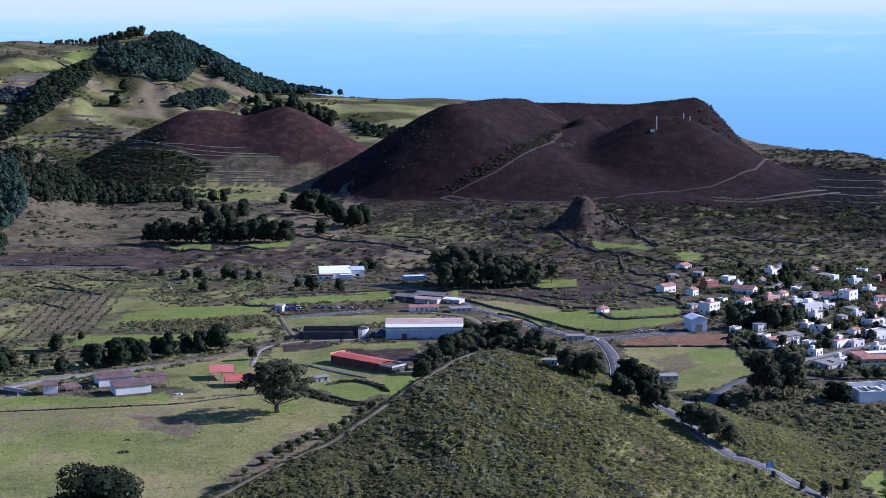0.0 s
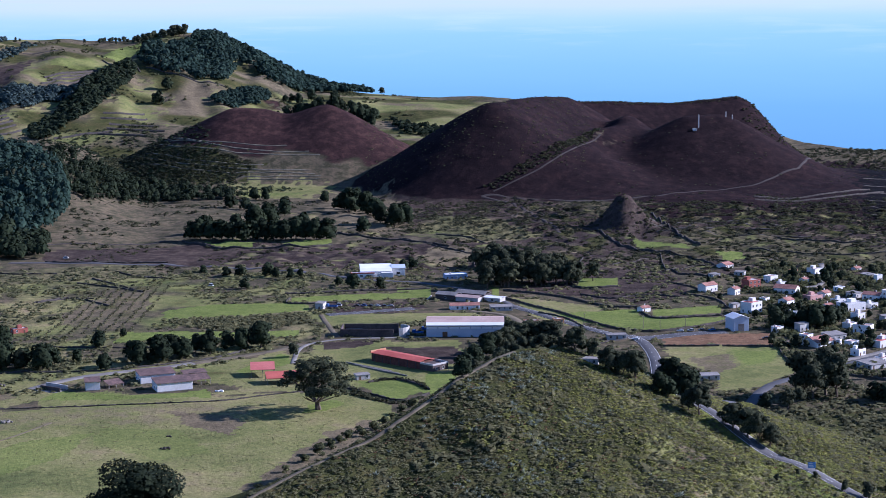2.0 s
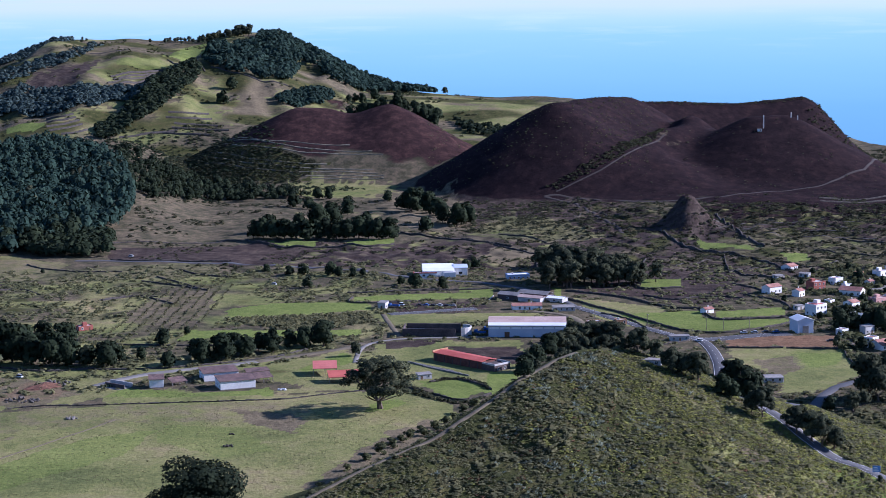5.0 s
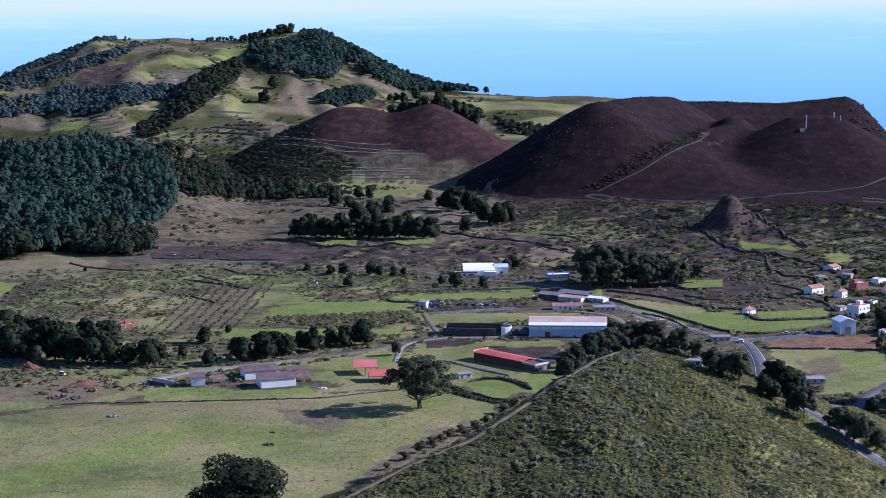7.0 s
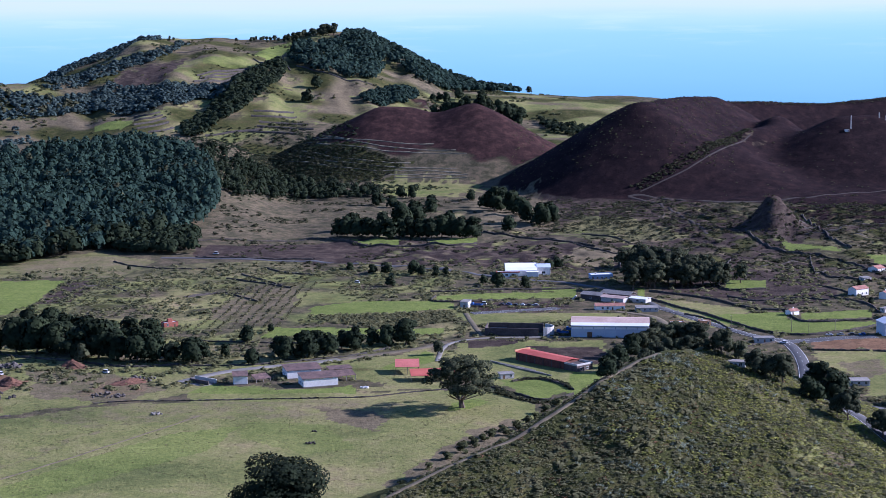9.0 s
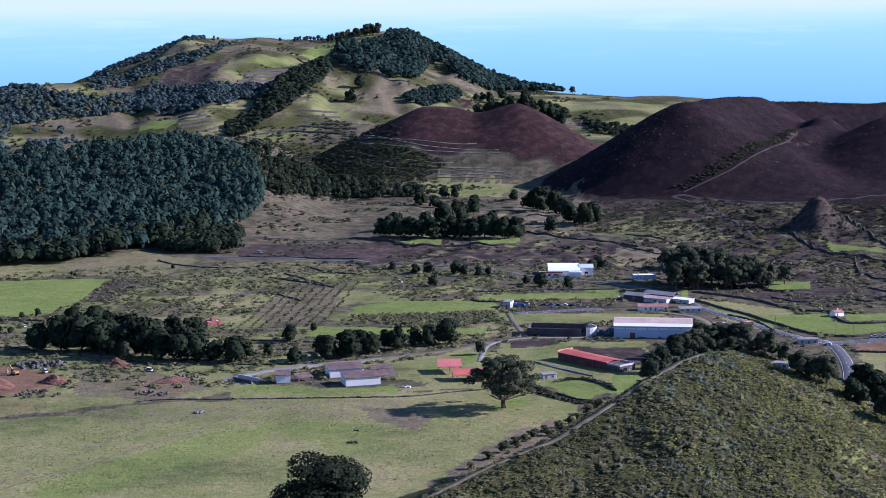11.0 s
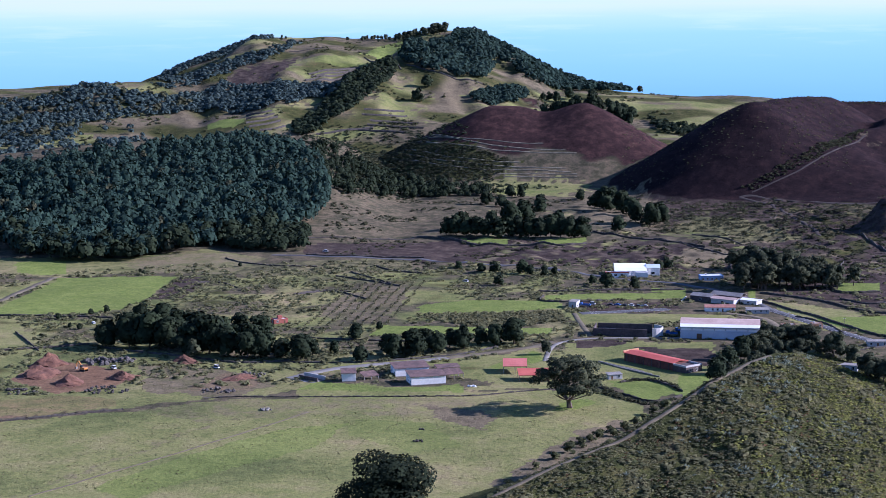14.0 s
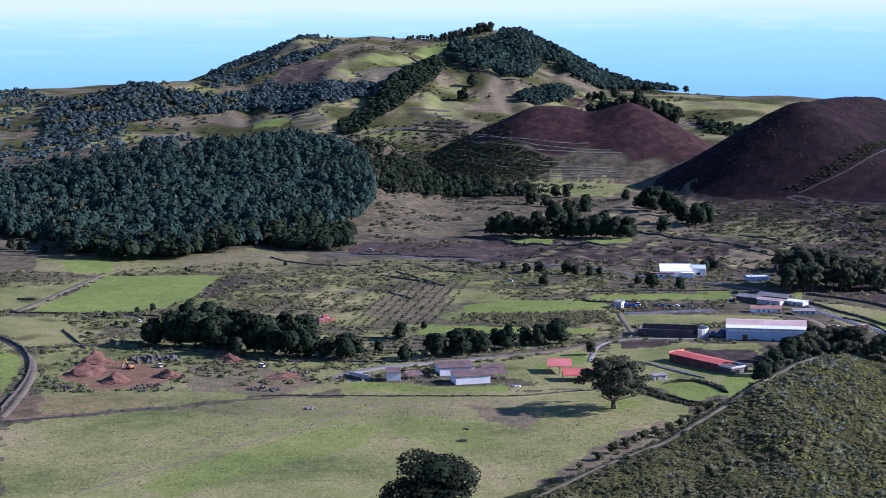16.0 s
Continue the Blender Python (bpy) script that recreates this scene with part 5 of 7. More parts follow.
p, r = sector(4600, 900, 1330, 8.6, 16, 95, lambda x, y: open_ground(x, y) & (wave(x, y, 55, 95) > -0.2))
growth("scrub", "dark garden shrubs between the village houses", "scrub", LEAF_SCRUB, BUSHES, p, r, (1.5, 6.5), (0.5, 0.9), 1.6)


p, r = scattered(HEDGE, 900, 92)
growth("hedge_bushes", "thick fresh green bushes between two small fields", "bushes", LEAF_HILL, BUSHES, p, r, (2.2, 4.2), (0.6, 0.9))
for line in (((-71, 853), (-55, 838), (-42, 826), (-32, 842)), ((-60, 880), (-48, 888), (-36, 878), (-30, 862)), ((-73, 872), (-66, 856), (-58, 846))):
    q = resampled(line, 1.3)[0]
    r = np.random.RandomState(int(-line[0][0]))
    growth("hedge_bushes", "dark overgrown hedge round a small garden plot", "bushes", LEAF_DIM, BUSHES, q + r.uniform(-0.8, 0.8, q.shape), r, (2.0, 3.6), (0.6, 0.9))
rng = np.random.RandomState(91)
rows = [(-266 + 7.0 * i - 0.35 * j + rng.uniform(-0.8, 0.8), 1018 + 8.2 * j + 1.0 * i + rng.uniform(-0.8, 0.8)) for i in range(8) for j in range(22)]
growth("orchard", "rows of small fruit bushes on stony soil", "orchard", LEAF_HILL, BUSHES, np.array(rows), rng, (2.0, 3.4), (0.6, 0.9))


# ---- single trees ----
plant("old_gum", -81, 815, 28.5, 1.22)
plant("fig", -128, 607, 29.3, 1.22)
plant("broad", -192, 926, 14.9, 0.98)
plant("broad", -181, 931, 16.9, 1.03)
plant("broad", -170, 942, 13.8, 1.04)
plant("broad", -156, 954, 15.3, 0.91)
plant("broad", -140, 969, 14.1, 0.90)
plant("broad", -130, 975, 17.5, 1.08)
plant("broad", -207, 911, 10.3, 0.96)
plant("broad", -199, 940, 11.2, 0.95)
plant("broad", -178, 951, 13.3, 1.12)
plant("broad", -149, 971, 11.5, 1.00)
plant("broad", -165, 959, 12.0, 1.08)
plant("broad", -363, 935, 17.9, 1.00)
plant("broad", -351, 937, 22.6, 1.04)
plant("broad", -338, 934, 23.8, 0.93)
plant("broad", -325, 931, 21.0, 1.04)
plant("broad", -310, 920, 19.3, 1.09)
plant("broad", -298, 922, 24.6, 1.02)
plant("broad", -286, 919, 19.2, 1.06)
plant("broad", -273, 915, 22.3, 1.05)
plant("broad", -264, 917, 19.0, 0.91)
plant("broad", -242, 914, 16.2, 1.07)
plant("broad", -349, 988, 19.7, 1.03)
plant("broad", -365, 999, 17.5, 0.97)
plant("broad", -293, 965, 18.0, 0.91)
plant("broad", -280, 965, 17.2, 1.09)
plant("broad", -371, 944, 12.5, 1.00)
plant("broad", -330, 960, 20.9, 1.06)
plant("broad", -311, 944, 22.5, 1.09)
plant("broad", -298, 940, 20.3, 1.06)
plant("broad", -254, 919, 12.4, 1.10)
plant("scrubtree", -334, 938, 13.6, 0.99)
plant("scrubtree", -303, 907, 11.8, 1.08)
plant("scrubtree", -254, 915, 12.4, 1.00)
plant("scrubtree", -226, 979, 9.6, 1.11)
plant("scrubtree", -108, 946, 8.5, 1.09)
plant("gum", 0, 1221, 25.8, 1.01)
plant("gum", 12, 1212, 27.3, 1.02)
plant("gum", 27, 1217, 24.9, 1.04)
plant("gum", 43, 1242, 19.5, 1.22)
plant("gum", 55, 1267, 15.5, 1.10)
plant("gum", 7, 1287, 19.3, 1.14)
plant("gum", 22, 1277, 20.0, 1.06)
plant("gum", 36, 1276, 18.3, 1.11)
plant("broad", -9, 653, 9.2, 0.98)
plant("broad", -6, 918, 13.3, 0.98)
plant("broad", 1, 948, 14.7, 1.03)
plant("broad", -10, 906, 11.8, 1.03)
plant("gum", 13, 963, 15.2, 1.21)
plant("gum", 21, 977, 14.7, 1.16)
plant("gum", 31, 979, 15.5, 1.21)
plant("gum", 39, 976, 16.8, 1.20)
plant("gum", 26, 989, 14.3, 1.23)
plant("gum", 17, 990, 13.6, 1.15)
plant("gum", 7, 957, 13.8, 1.03)
plant("gum", 38, 703, 12.3, 1.09)
plant("gum", 51, 692, 11.1, 1.11)
plant("gum", 55, 693, 9.7, 1.10)
plant("gum", 62, 693, 13.1, 1.03)
plant("broad", 81, 720, 14.1, 1.06)
plant("broad", 84, 708, 14.4, 0.95)
plant("broad", 78, 726, 10.2, 1.08)
plant("gum", 57, 692, 9.7, 1.03)
plant("gum", 86, 673, 14.2, 0.96)
plant("gum", 82, 675, 10.0, 0.91)
plant("gum", 99, 671, 12.3, 1.09)
plant("gum", 105, 671, 13.8, 1.12)
plant("gum", 109, 670, 14.7, 0.92)
plant("gum", 114, 671, 10.9, 1.08)
plant("gum", 160, 841, 25.3, 0.97)
plant("gum", 171, 845, 25.9, 0.91)

plant("gum", 163, 835, 19.5, 1.05)
plant("gum", 176, 842, 23.7, 1.07)

plant("gum", 147, 815, 10.4, 0.88)
plant("broad", 136, 815, 8.6, 0.91)
plant("gum", 154, 823, 9.3, 0.90)

plant("broad", 193, 835, 10.0, 1.09)
plant("broad", 197, 829, 10.6, 1.12)
plant("broad", 177, 1028, 14.3, 1.01)
plant("broad", 184, 1032, 12.2, 1.12)
plant("broad", 195, 1032, 14.4, 0.97)
plant("broad", 201, 1027, 16.5, 0.92)
plant("broad", 209, 1031, 15.1, 1.03)
plant("broad", 218, 1046, 11.7, 0.91)
plant("broad", 242, 1210, 10.9, 0.94)
plant("broad", 250, 1235, 10.3, 0.99)
plant("broad", 241, 1181, 8.2, 1.03)
plant("broad", -254, 1463, 18.2, 0.93)
plant("broad", -245, 1461, 19.1, 0.91)
plant("broad", -235, 1457, 18.0, 1.09)
plant("broad", -226, 1455, 19.0, 0.97)
plant("broad", -216, 1452, 16.9, 1.11)
plant("broad", -207, 1451, 18.9, 1.10)
plant("broad", -198, 1456, 18.0, 0.98)
plant("broad", -189, 1459, 19.0, 1.00)
plant("broad", -181, 1458, 20.0, 1.01)
plant("broad", -171, 1457, 18.9, 1.04)
plant("broad", -162, 1461, 21.0, 1.03)
plant("broad", -154, 1461, 20.0, 1.02)
plant("broad", -144, 1455, 20.9, 1.04)
plant("broad", -135, 1457, 19.9, 1.11)
plant("broad", -245, 1494, 18.5, 1.01)
plant("broad", -208, 1548, 23.3, 0.99)
plant("broad", -200, 1564, 24.6, 1.06)
plant("broad", -214, 1565, 19.3, 0.95)
plant("broad", -222, 1518, 17.7, 0.97)
plant("broad", -192, 1636, 16.8, 1.12)
plant("broad", -161, 1523, 18.7, 1.01)
plant("broad", -132, 1665, 26.0, 1.02)
plant("broad", -114, 1651, 23.6, 0.90)
plant("broad", -96, 1576, 21.4, 0.99)
plant("broad", -82, 1555, 23.2, 1.03)
plant("broad", -74, 1574, 22.4, 0.90)
plant("broad", -107, 1498, 15.3, 1.04)
plant("broad", -105, 1628, 18.8, 1.04)
plant("broad", -126, 1695, 23.0, 0.91)
plant("broad", -144, 1693, 15.0, 1.04)
plant("broad", -163, 1745, 10.7, 1.00)
plant("broad", -211, 1269, 7.0, 1.05)
plant("broad", -191, 1258, 6.1, 0.98)
plant("broad", -182, 1257, 9.5, 1.06)
plant("broad", -160, 1249, 11.2, 1.06)
plant("broad", -142, 1238, 8.5, 0.90)
plant("broad", -135, 1245, 6.8, 0.91)
plant("broad", -169, 1193, 8.2, 1.05)
plant("broad", -92, 1193, 11.4, 1.11)
plant("broad", -73, 1189, 9.7, 0.96)
plant("broad", -61, 1275, 9.6, 1.00)
plant("broad", -55, 1286, 9.6, 1.03)
plant("broad", -104, 1203, 7.4, 0.97)
plant("broad", -192, 1254, 7.8, 0.98)
plant("broad", -153, 1242, 8.5, 0.97)
plant("broad", -467, 2463, 22.0, 0.98)
plant("broad", -471, 2558, 21.1, 1.03)
plant("gum", -175, 2961, 15.0, 0.97)
plant("broad", -305, 2642, 12.6, 0.98)
plant("broad", -298, 2658, 14.4, 1.07)
plant("broad", -286, 2653, 18.0, 0.91)
plant("broad", -215, 2075, 17.3, 1.03)
plant("broad", -205, 2075, 17.3, 1.06)
plant("broad", -196, 2078, 13.3, 0.97)
plant("broad", -186, 2077, 14.6, 0.95)
plant("broad", -177, 2081, 14.7, 1.08)
plant("broad", -202, 2617, 16.0, 0.95)
plant("broad", -188, 2594, 19.3, 0.94)
plant("broad", -176, 2577, 20.9, 1.00)
plant("broad", -163, 2552, 20.7, 1.05)
plant("broad", -269, 2683, 20.0, 0.92)
plant("broad", -232, 2691, 18.2, 0.97)
plant("broad", -627, 1300, 9.8, 1.08)
plant("broad", -613, 1291, 10.7, 0.98)
plant("broad", -621, 1330, 12.0, 0.93)
plant("broad", -594, 1290, 7.7, 0.96)
plant("broad", -431, 1023, 4.6, 1.07)
plant("broad", -409, 1051, 5.4, 0.96)
plant("broad", -416, 1041, 4.6, 0.98)
plant("broad", -403, 990, 4.4, 0.99)
plant("broad", -411, 994, 3.7, 0.99)
plant("broad", -441, 1211, 3.9, 0.99)
plant("broad", -380, 1259, 3.6, 1.10)
plant("broad", -448, 1223, 3.5, 0.93)
plant("broad", -227, 1764, 14.5, 0.90)
plant("broad", -255, 1705, 16.4, 1.11)
plant("broad", -238, 1689, 13.9, 1.09)
plant("broad", -164, 1759, 10.8, 1.12)
plant("broad", -199, 1702, 13.9, 1.00)
plant("broad", -309, 1780, 12.2, 1.11)
plant("broad", -238, 1770, 13.3, 1.10)
plant("broad", -287, 1778, 9.8, 0.95)
plant("broad", -367, 1740, 12.0, 1.06)
plant("broad", -350, 1772, 12.2, 1.08)
plant("broad", -327, 1779, 11.0, 1.05)
plant("broad", -384, 1653, 11.5, 1.01)
plant("broad", -217, 1008, 5.6, 0.96)
plant("broad", -224, 974, 11.0, 0.98)
plant("broad", -208, 919, 9.1, 0.95)
plant("broad", -228, 936, 7.9, 0.91)
plant("broad", -239, 929, 9.9, 1.03)
plant("broad", -245, 932, 11.3, 0.96)
plant("broad", 71, 687, 9.6, 1.08)
plant("broad", 75, 687, 8.7, 0.91)
plant("broad", 171, 1067, 5.2, 1.10)
plant("broad", 183, 1085, 6.0, 1.05)
plant("broad", 196, 1085, 5.3, 1.10)
plant("broad", 204, 1099, 5.3, 1.10)
plant("broad", 225, 1067, 6.0, 1.10)
plant("broad", 229, 1042, 5.1, 1.03)
plant("broad", 242, 1067, 5.2, 0.90)
plant("broad", 239, 1025, 5.8, 1.06)
plant("broad", 260, 1101, 5.4, 0.94)
plant("broad", 281, 1120, 5.5, 0.97)
plant("broad", 277, 1066, 5.3, 1.05)
plant("broad", 214, 997, 5.6, 1.02)
plant("broad", 220, 985, 4.8, 0.99)
plant("broad", 244, 990, 4.2, 1.11)
plant("broad", 196, 948, 6.0, 1.03)
plant("gum", 197, 925, 6.7, 0.83)
plant("gum", 200, 883, 5.3, 0.82)
plant("broad", 209, 882, 5.0, 1.09)
plant("broad", 221, 880, 5.6, 1.00)
plant("broad", 228, 880, 6.3, 1.07)
plant("broad", 218, 1155, 5.6, 0.98)
plant("broad", 219, 1202, 5.8, 0.94)
plant("broad", 225, 1279, 6.2, 1.02)
plant("broad", 260, 1266, 7.9, 1.08)
plant("broad", 259, 1181, 5.8, 0.94)
plant("broad", 287, 1261, 6.2, 1.07)
plant("broad", 197, 1269, 5.2, 1.10)
plant("broad", 180, 1206, 5.0, 1.08)
plant("broad", 158, 1135, 4.7, 1.08)
plant("broad", 160, 1208, 5.0, 0.90)
plant("shrub", -51, 774, 5.0, 1.21)
plant("shrub", -62, 758, 4.9, 1.19)
plant("shrub", -73, 729, 5.3, 1.27)
plant("shrub", -65, 751, 3.8, 1.25)
plant("shrub", -47, 788, 3.9, 1.27)
plant("shrub", -40, 807, 4.6, 1.27)
plant("shrub", -35, 822, 4.6, 1.27)
plant("scrubtree", 147, 642, 6.9, 1.00)
plant("scrubtree", 159, 657, 5.7, 1.07)
plant("scrubtree", 138, 642, 5.1, 0.90)
plant("scrubtree", 120, 642, 3.2, 0.91)
plant("scrubtree", 110, 631, 3.1, 0.93)
plant("scrubtree", 127, 644, 3.7, 0.93)

for x, y, tall, wide in ((-56, 764, 4.4, 1.3), (-58, 770, 3.6, 1.2), (-69, 741, 4.6, 1.2), (-78, 716, 4.0, 1.3), (-84, 700, 3.2, 1.3), (-44, 796, 3.4, 1.2), (-92, 672, 3.0, 1.4), (-98, 655, 3.6, 1.2), (-52, 779, 2.8, 1.4)):
    plant("shrub", x, y, tall, wide)

for x, y, tall in ((-238, 2076, 19), (-226, 2080, 22), (-219, 2074, 20), (-199, 2078, 22), (-181, 2078, 22), (-172, 2082, 20), (-158, 2075, 19), (-149, 2078, 21), (-142, 2080, 20), (-135, 2076, 17), (-250, 2084, 15)):
    plant("broad", x, y, tall, 0.85)

# eucalyptus on the lee of the near hill
for x, y, tall, wide in ((-8, 672, 7.0, 0.81), (-4, 684, 7.0, 0.89), (2, 694, 7.0, 0.84), (7, 701, 10.0, 0.90), (12, 706, 12.5, 0.91), (16, 708, 12.7, 0.77), (20, 709, 10.3, 0.75), (24, 710, 9.7, 0.96), (28, 711, 8.5, 0.81), (32, 709, 7.0, 0.81), (36, 708, 7.2, 1.00), (41, 706, 7.0, 0.87), (45, 704, 9.3, 0.96), (5, 697, 7.0, 0.87), (18, 712, 11.9, 0.91)):
    plant("gum", x, y, tall, wide)

# garden trees between the village houses
rng = random.Random(77)
for k in range(34):
    a, d = radians(rng.uniform(9.6, 15.6)), rng.uniform(960, 1260)
    plant("broad" if k % 3 else "scrubtree", d * math.sin(a), d * math.cos(a), rng.uniform(4.5, 8.5), rng.uniform(0.9, 1.2))

# the big eucalyptus grove beyond the workshop
rng = random.Random(53)
for k in range(26):
    u = rng.random()
    plant("gum", 0 + 78 * u + rng.uniform(-4, 4), 1196 + 16 * u + rng.uniform(-14, 16), rng.uniform(15, 25) * (1 - 0.3 * u), rng.uniform(0.85, 1.15))

# uneven tufts of pines along the mountain's crest
rng = random.Random(31)
for first, last, count, low, tall in ((-15.30, -14.95, 4, 5, 9), (-13.95, -13.55, 3, 4, 6), (-13.10, -12.40, 5, 7, 14), (-12.35, -11.50, 14, 6, 11), (-11.50, -10.60, 20, 10, 17), (-10.60, -9.75, 26, 11, 22), (-9.4, -8.5, 12, 7, 13)):
    for k in range(count):
        a, d = radians(rng.uniform(first, last)), rng.uniform(3285, 3345)
        plant("gum", d * math.sin(a), d * math.cos(a), rng.uniform(low, tall), rng.uniform(0.8, 1.15))


# ---- buildings ----
WHITE = surface("white_render", (0.72, 0.71, 0.69), (0.85, 0.84, 0.82), 0.15, 0.8, 1.1, 0.12, 0.15, 0.02, 0.0, False, 0.12)
CREAM = surface("grey_render", (0.38, 0.37, 0.36), (0.52, 0.51, 0.49), 0.15, 0.85, 1.1, 0.15, 0.2, 0.02)
REDWALL = surface("red_render", (0.27, 0.085, 0.062), (0.37, 0.125, 0.09), 0.2, 0.85, 1.0, 0.15, 0.15, 0.02)
ORANGE = surface("ochre_render", (0.42, 0.22, 0.12), (0.52, 0.30, 0.18), 0.2, 0.85, 1.0, 0.15, 0.15, 0.02)
PINKWALL = surface("pink_render", (0.50, 0.27, 0.24), (0.60, 0.36, 0.31), 0.2, 0.85, 1.0, 0.15, 0.15, 0.02)
REDSTONE = surface("dark_red_stone", (0.085, 0.038, 0.032), (0.16, 0.07, 0.055), 0.25, 0.95, 1.4, 0.3, 0.4, 0.04)
BLUEWALL = surface("blue_render", (0.22, 0.33, 0.55), (0.30, 0.42, 0.62), 0.2, 0.8, 1.0, 0.12, 0.1, 0.02)
STEEL = surface("pale_steel_cladding", (0.44, 0.50, 0.60), (0.54, 0.60, 0.68), 0.1, 0.5, 2.0, 0.08, 0.1, 0.01)
TILE = surface("clay_tiles", (0.24, 0.11, 0.085), (0.42, 0.22, 0.17), 0.3, 0.9, 1.6, 0.35, 0.5, 0.08)
REDROOF = surface("red_sheet_roof", (0.36, 0.075, 0.052), (0.48, 0.125, 0.088), 0.12, 0.6, 1.4, 0.15, 0.2, 0.02)
FADEDRED = surface("faded_red_sheet", (0.40, 0.115, 0.095), (0.52, 0.17, 0.14), 0.15, 0.7, 1.4, 0.2, 0.2, 0.02)
PINKROOF = surface("faded_fibre_cement", (0.40, 0.29, 0.25), (0.52, 0.39, 0.34), 0.1, 0.85, 1.2, 0.2, 0.3, 0.03)
PALEBLOCK = surface("pale_block_wall", (0.70, 0.69, 0.67), (0.82, 0.81, 0.79), 0.15, 0.85, 1.1, 0.12, 0.2, 0.02)
GREYROOF = surface("grey_roof", (0.17, 0.16, 0.155), (0.28, 0.265, 0.25), 0.2, 0.9, 1.2, 0.3, 0.3, 0.03)
BROWNROOF = surface("rusty_sheet_roof", (0.085, 0.06, 0.055), (0.17, 0.11, 0.095), 0.25, 0.85, 1.0, 0.35, 0.3, 0.03)
DARKWALL = surface("dark_block_wall", (0.06, 0.05, 0.05), (0.12, 0.095, 0.09), 0.25, 0.95, 1.4, 0.3, 0.4, 0.04)
SHEET = surface("white_sheet_roof", (0.74, 0.76, 0.78), (0.84, 0.85, 0.86), 0.1, 0.55, 1.5, 0.06, 0.1, 0.01)
FRAME = surface("window_frame", (0.55, 0.56, 0.56), (0.68, 0.68, 0.67), 0.5, 0.6)
DOORWOOD = surface("door_wood", (0.10, 0.055, 0.03), (0.17, 0.10, 0.06), 0.6, 0.6)
PANE, pn, pl, pb = material("window_glass", 0.08, 0.0, 0.5)
pl.new(ramp(pn, pl, noise_node(pn, pl, 0.4).outputs["Fac"], [(0.3, (0.015, 0.018, 0.022)), (0.7, (0.04, 0.048, 0.055))]), pb.inputs["Base Color"])


def add_box(bm, x0, y0, z0, x1, y1, z1):
    v = [bm.verts.new(p) for p in ((x0, y0, z0), (x1, y0, z0), (x1, y1, z0), (x0, y1, z0), (x0, y0, z1), (x1, y0, z1), (x1, y1, z1), (x0, y1, z1))]
    for f in ((3, 2, 1, 0), (4, 5, 6, 7), (0, 1, 5, 4), (1, 2, 6, 5), (2, 3, 7, 6), (3, 0, 4, 7)):
        bm.faces.new([v[i] for i in f])


def boxes(*list_):
    bm = bmesh.new()
    for b in list_:
        add_box(bm, *b)
    return bm


def worn(bm, width=0.06):
    bmesh.ops.bevel(bm, geom=bm.edges[:], offset=width, segments=1, affect="EDGES")
    return bm


def prism(profile, x0, x1, axis="x"):
    """A solid with a profile of (y, z), drawn out along x (or of (x, z), along y)."""
    bm = bmesh.new()
    a, b = [], []
    for p, z in profile:
        a.append(bm.verts.new((x0, p, z) if axis == "x" else (p, x0, z)))
        b.append(bm.verts.new((x1, p, z) if axis == "x" else (p, x1, z)))
    n = len(profile)
    for i in range(n):
        bm.faces.new((a[i], a[(i + 1) % n], b[(i + 1) % n], b[i]))
    bm.faces.new(a[::-1])
    bm.faces.new(b)
    bmesh.ops.recalc_face_normals(bm, faces=bm.faces[:])
    return bm


WINDOW_MESHES = {}


def window(parent, x, y, z, wide, tall, side, name="window"):
    """A framed window set into the wall: side is 'front' (-y), 'right' (+x), 'back' or 'left'."""
    key = (round(wide, 1), round(tall, 1))
    if key not in WINDOW_MESHES:
        w, h = key[0] / 2, key[1]
        fr = worn(boxes((-w - 0.1, -0.10, -0.1, -w, 0.06, h + 0.1), (w, -0.10, -0.1, w + 0.1, 0.06, h + 0.1), (-w, -0.10, h, w, 0.06, h + 0.1), (-w, -0.14, -0.1, w, 0.06, 0), (-0.03, -0.06, 0, 0.03, 0.04, h)), 0.015)
        me1 = bpy.data.meshes.new("window")
        fr.to_mesh(me1); fr.free(); me1.materials.append(FRAME)
        gl = boxes((-w, -0.035, 0, w, 0.03, h))
        me2 = bpy.data.meshes.new("pane")
        gl.to_mesh(me2); gl.free(); me2.materials.append(PANE)
        WINDOW_MESHES[key] = (me1, me2)
    me1, me2 = WINDOW_MESHES[key]
    ob = new(name, me1)
    ob.parent = parent
    ob.matrix_local = pose(x, y, z, 0, 0, {"front": 0, "right": 90, "back": 180, "left": -90}[side])
    gl = new("pane", me2)
    gl.parent = ob


def door(parent, x, y, z, wide, tall, side):
    ob = part("door", worn(boxes((-wide / 2, -0.07, 0, wide / 2, 0.05, tall)), 0.02), DOORWOOD, parent, "brown wooden door")
    ob.matrix_local = pose(x, y, z, 0, 0, {"front": 0, "right": 90}[side])


STYLES = {
    "white_flat": (WHITE, CREAM, "flat", "white rendered village house with a flat parapet roof"),
    "white_gable": (WHITE, TILE, "gable", "white rendered house with a red clay tile roof"),
    "red_flat": (REDWALL, CREAM, "flat", "red rendered block house with a flat roof"),
    "white_terrace": (WHITE, PINKROOF, "flat", "white rendered village house with a terracotta roof terrace"),
    "pink_flat": (PINKWALL, PINKROOF, "flat", "faded pink village house with a flat terracotta roof"),
    "red_tile": (WHITE, TILE, "gable", "low white village house under weathered red tiles"),
    "orange_flat": (ORANGE, CREAM, "flat", "small ochre rendered house with a flat roof"),
    "blue_flat": (BLUEWALL, SHEET, "flat", "small blue house with a white flat roof"),
    "grey_roof": (CREAM, GREYROOF, "shed", "grey outbuilding with a low sheet roof"),
}
house_count = 0


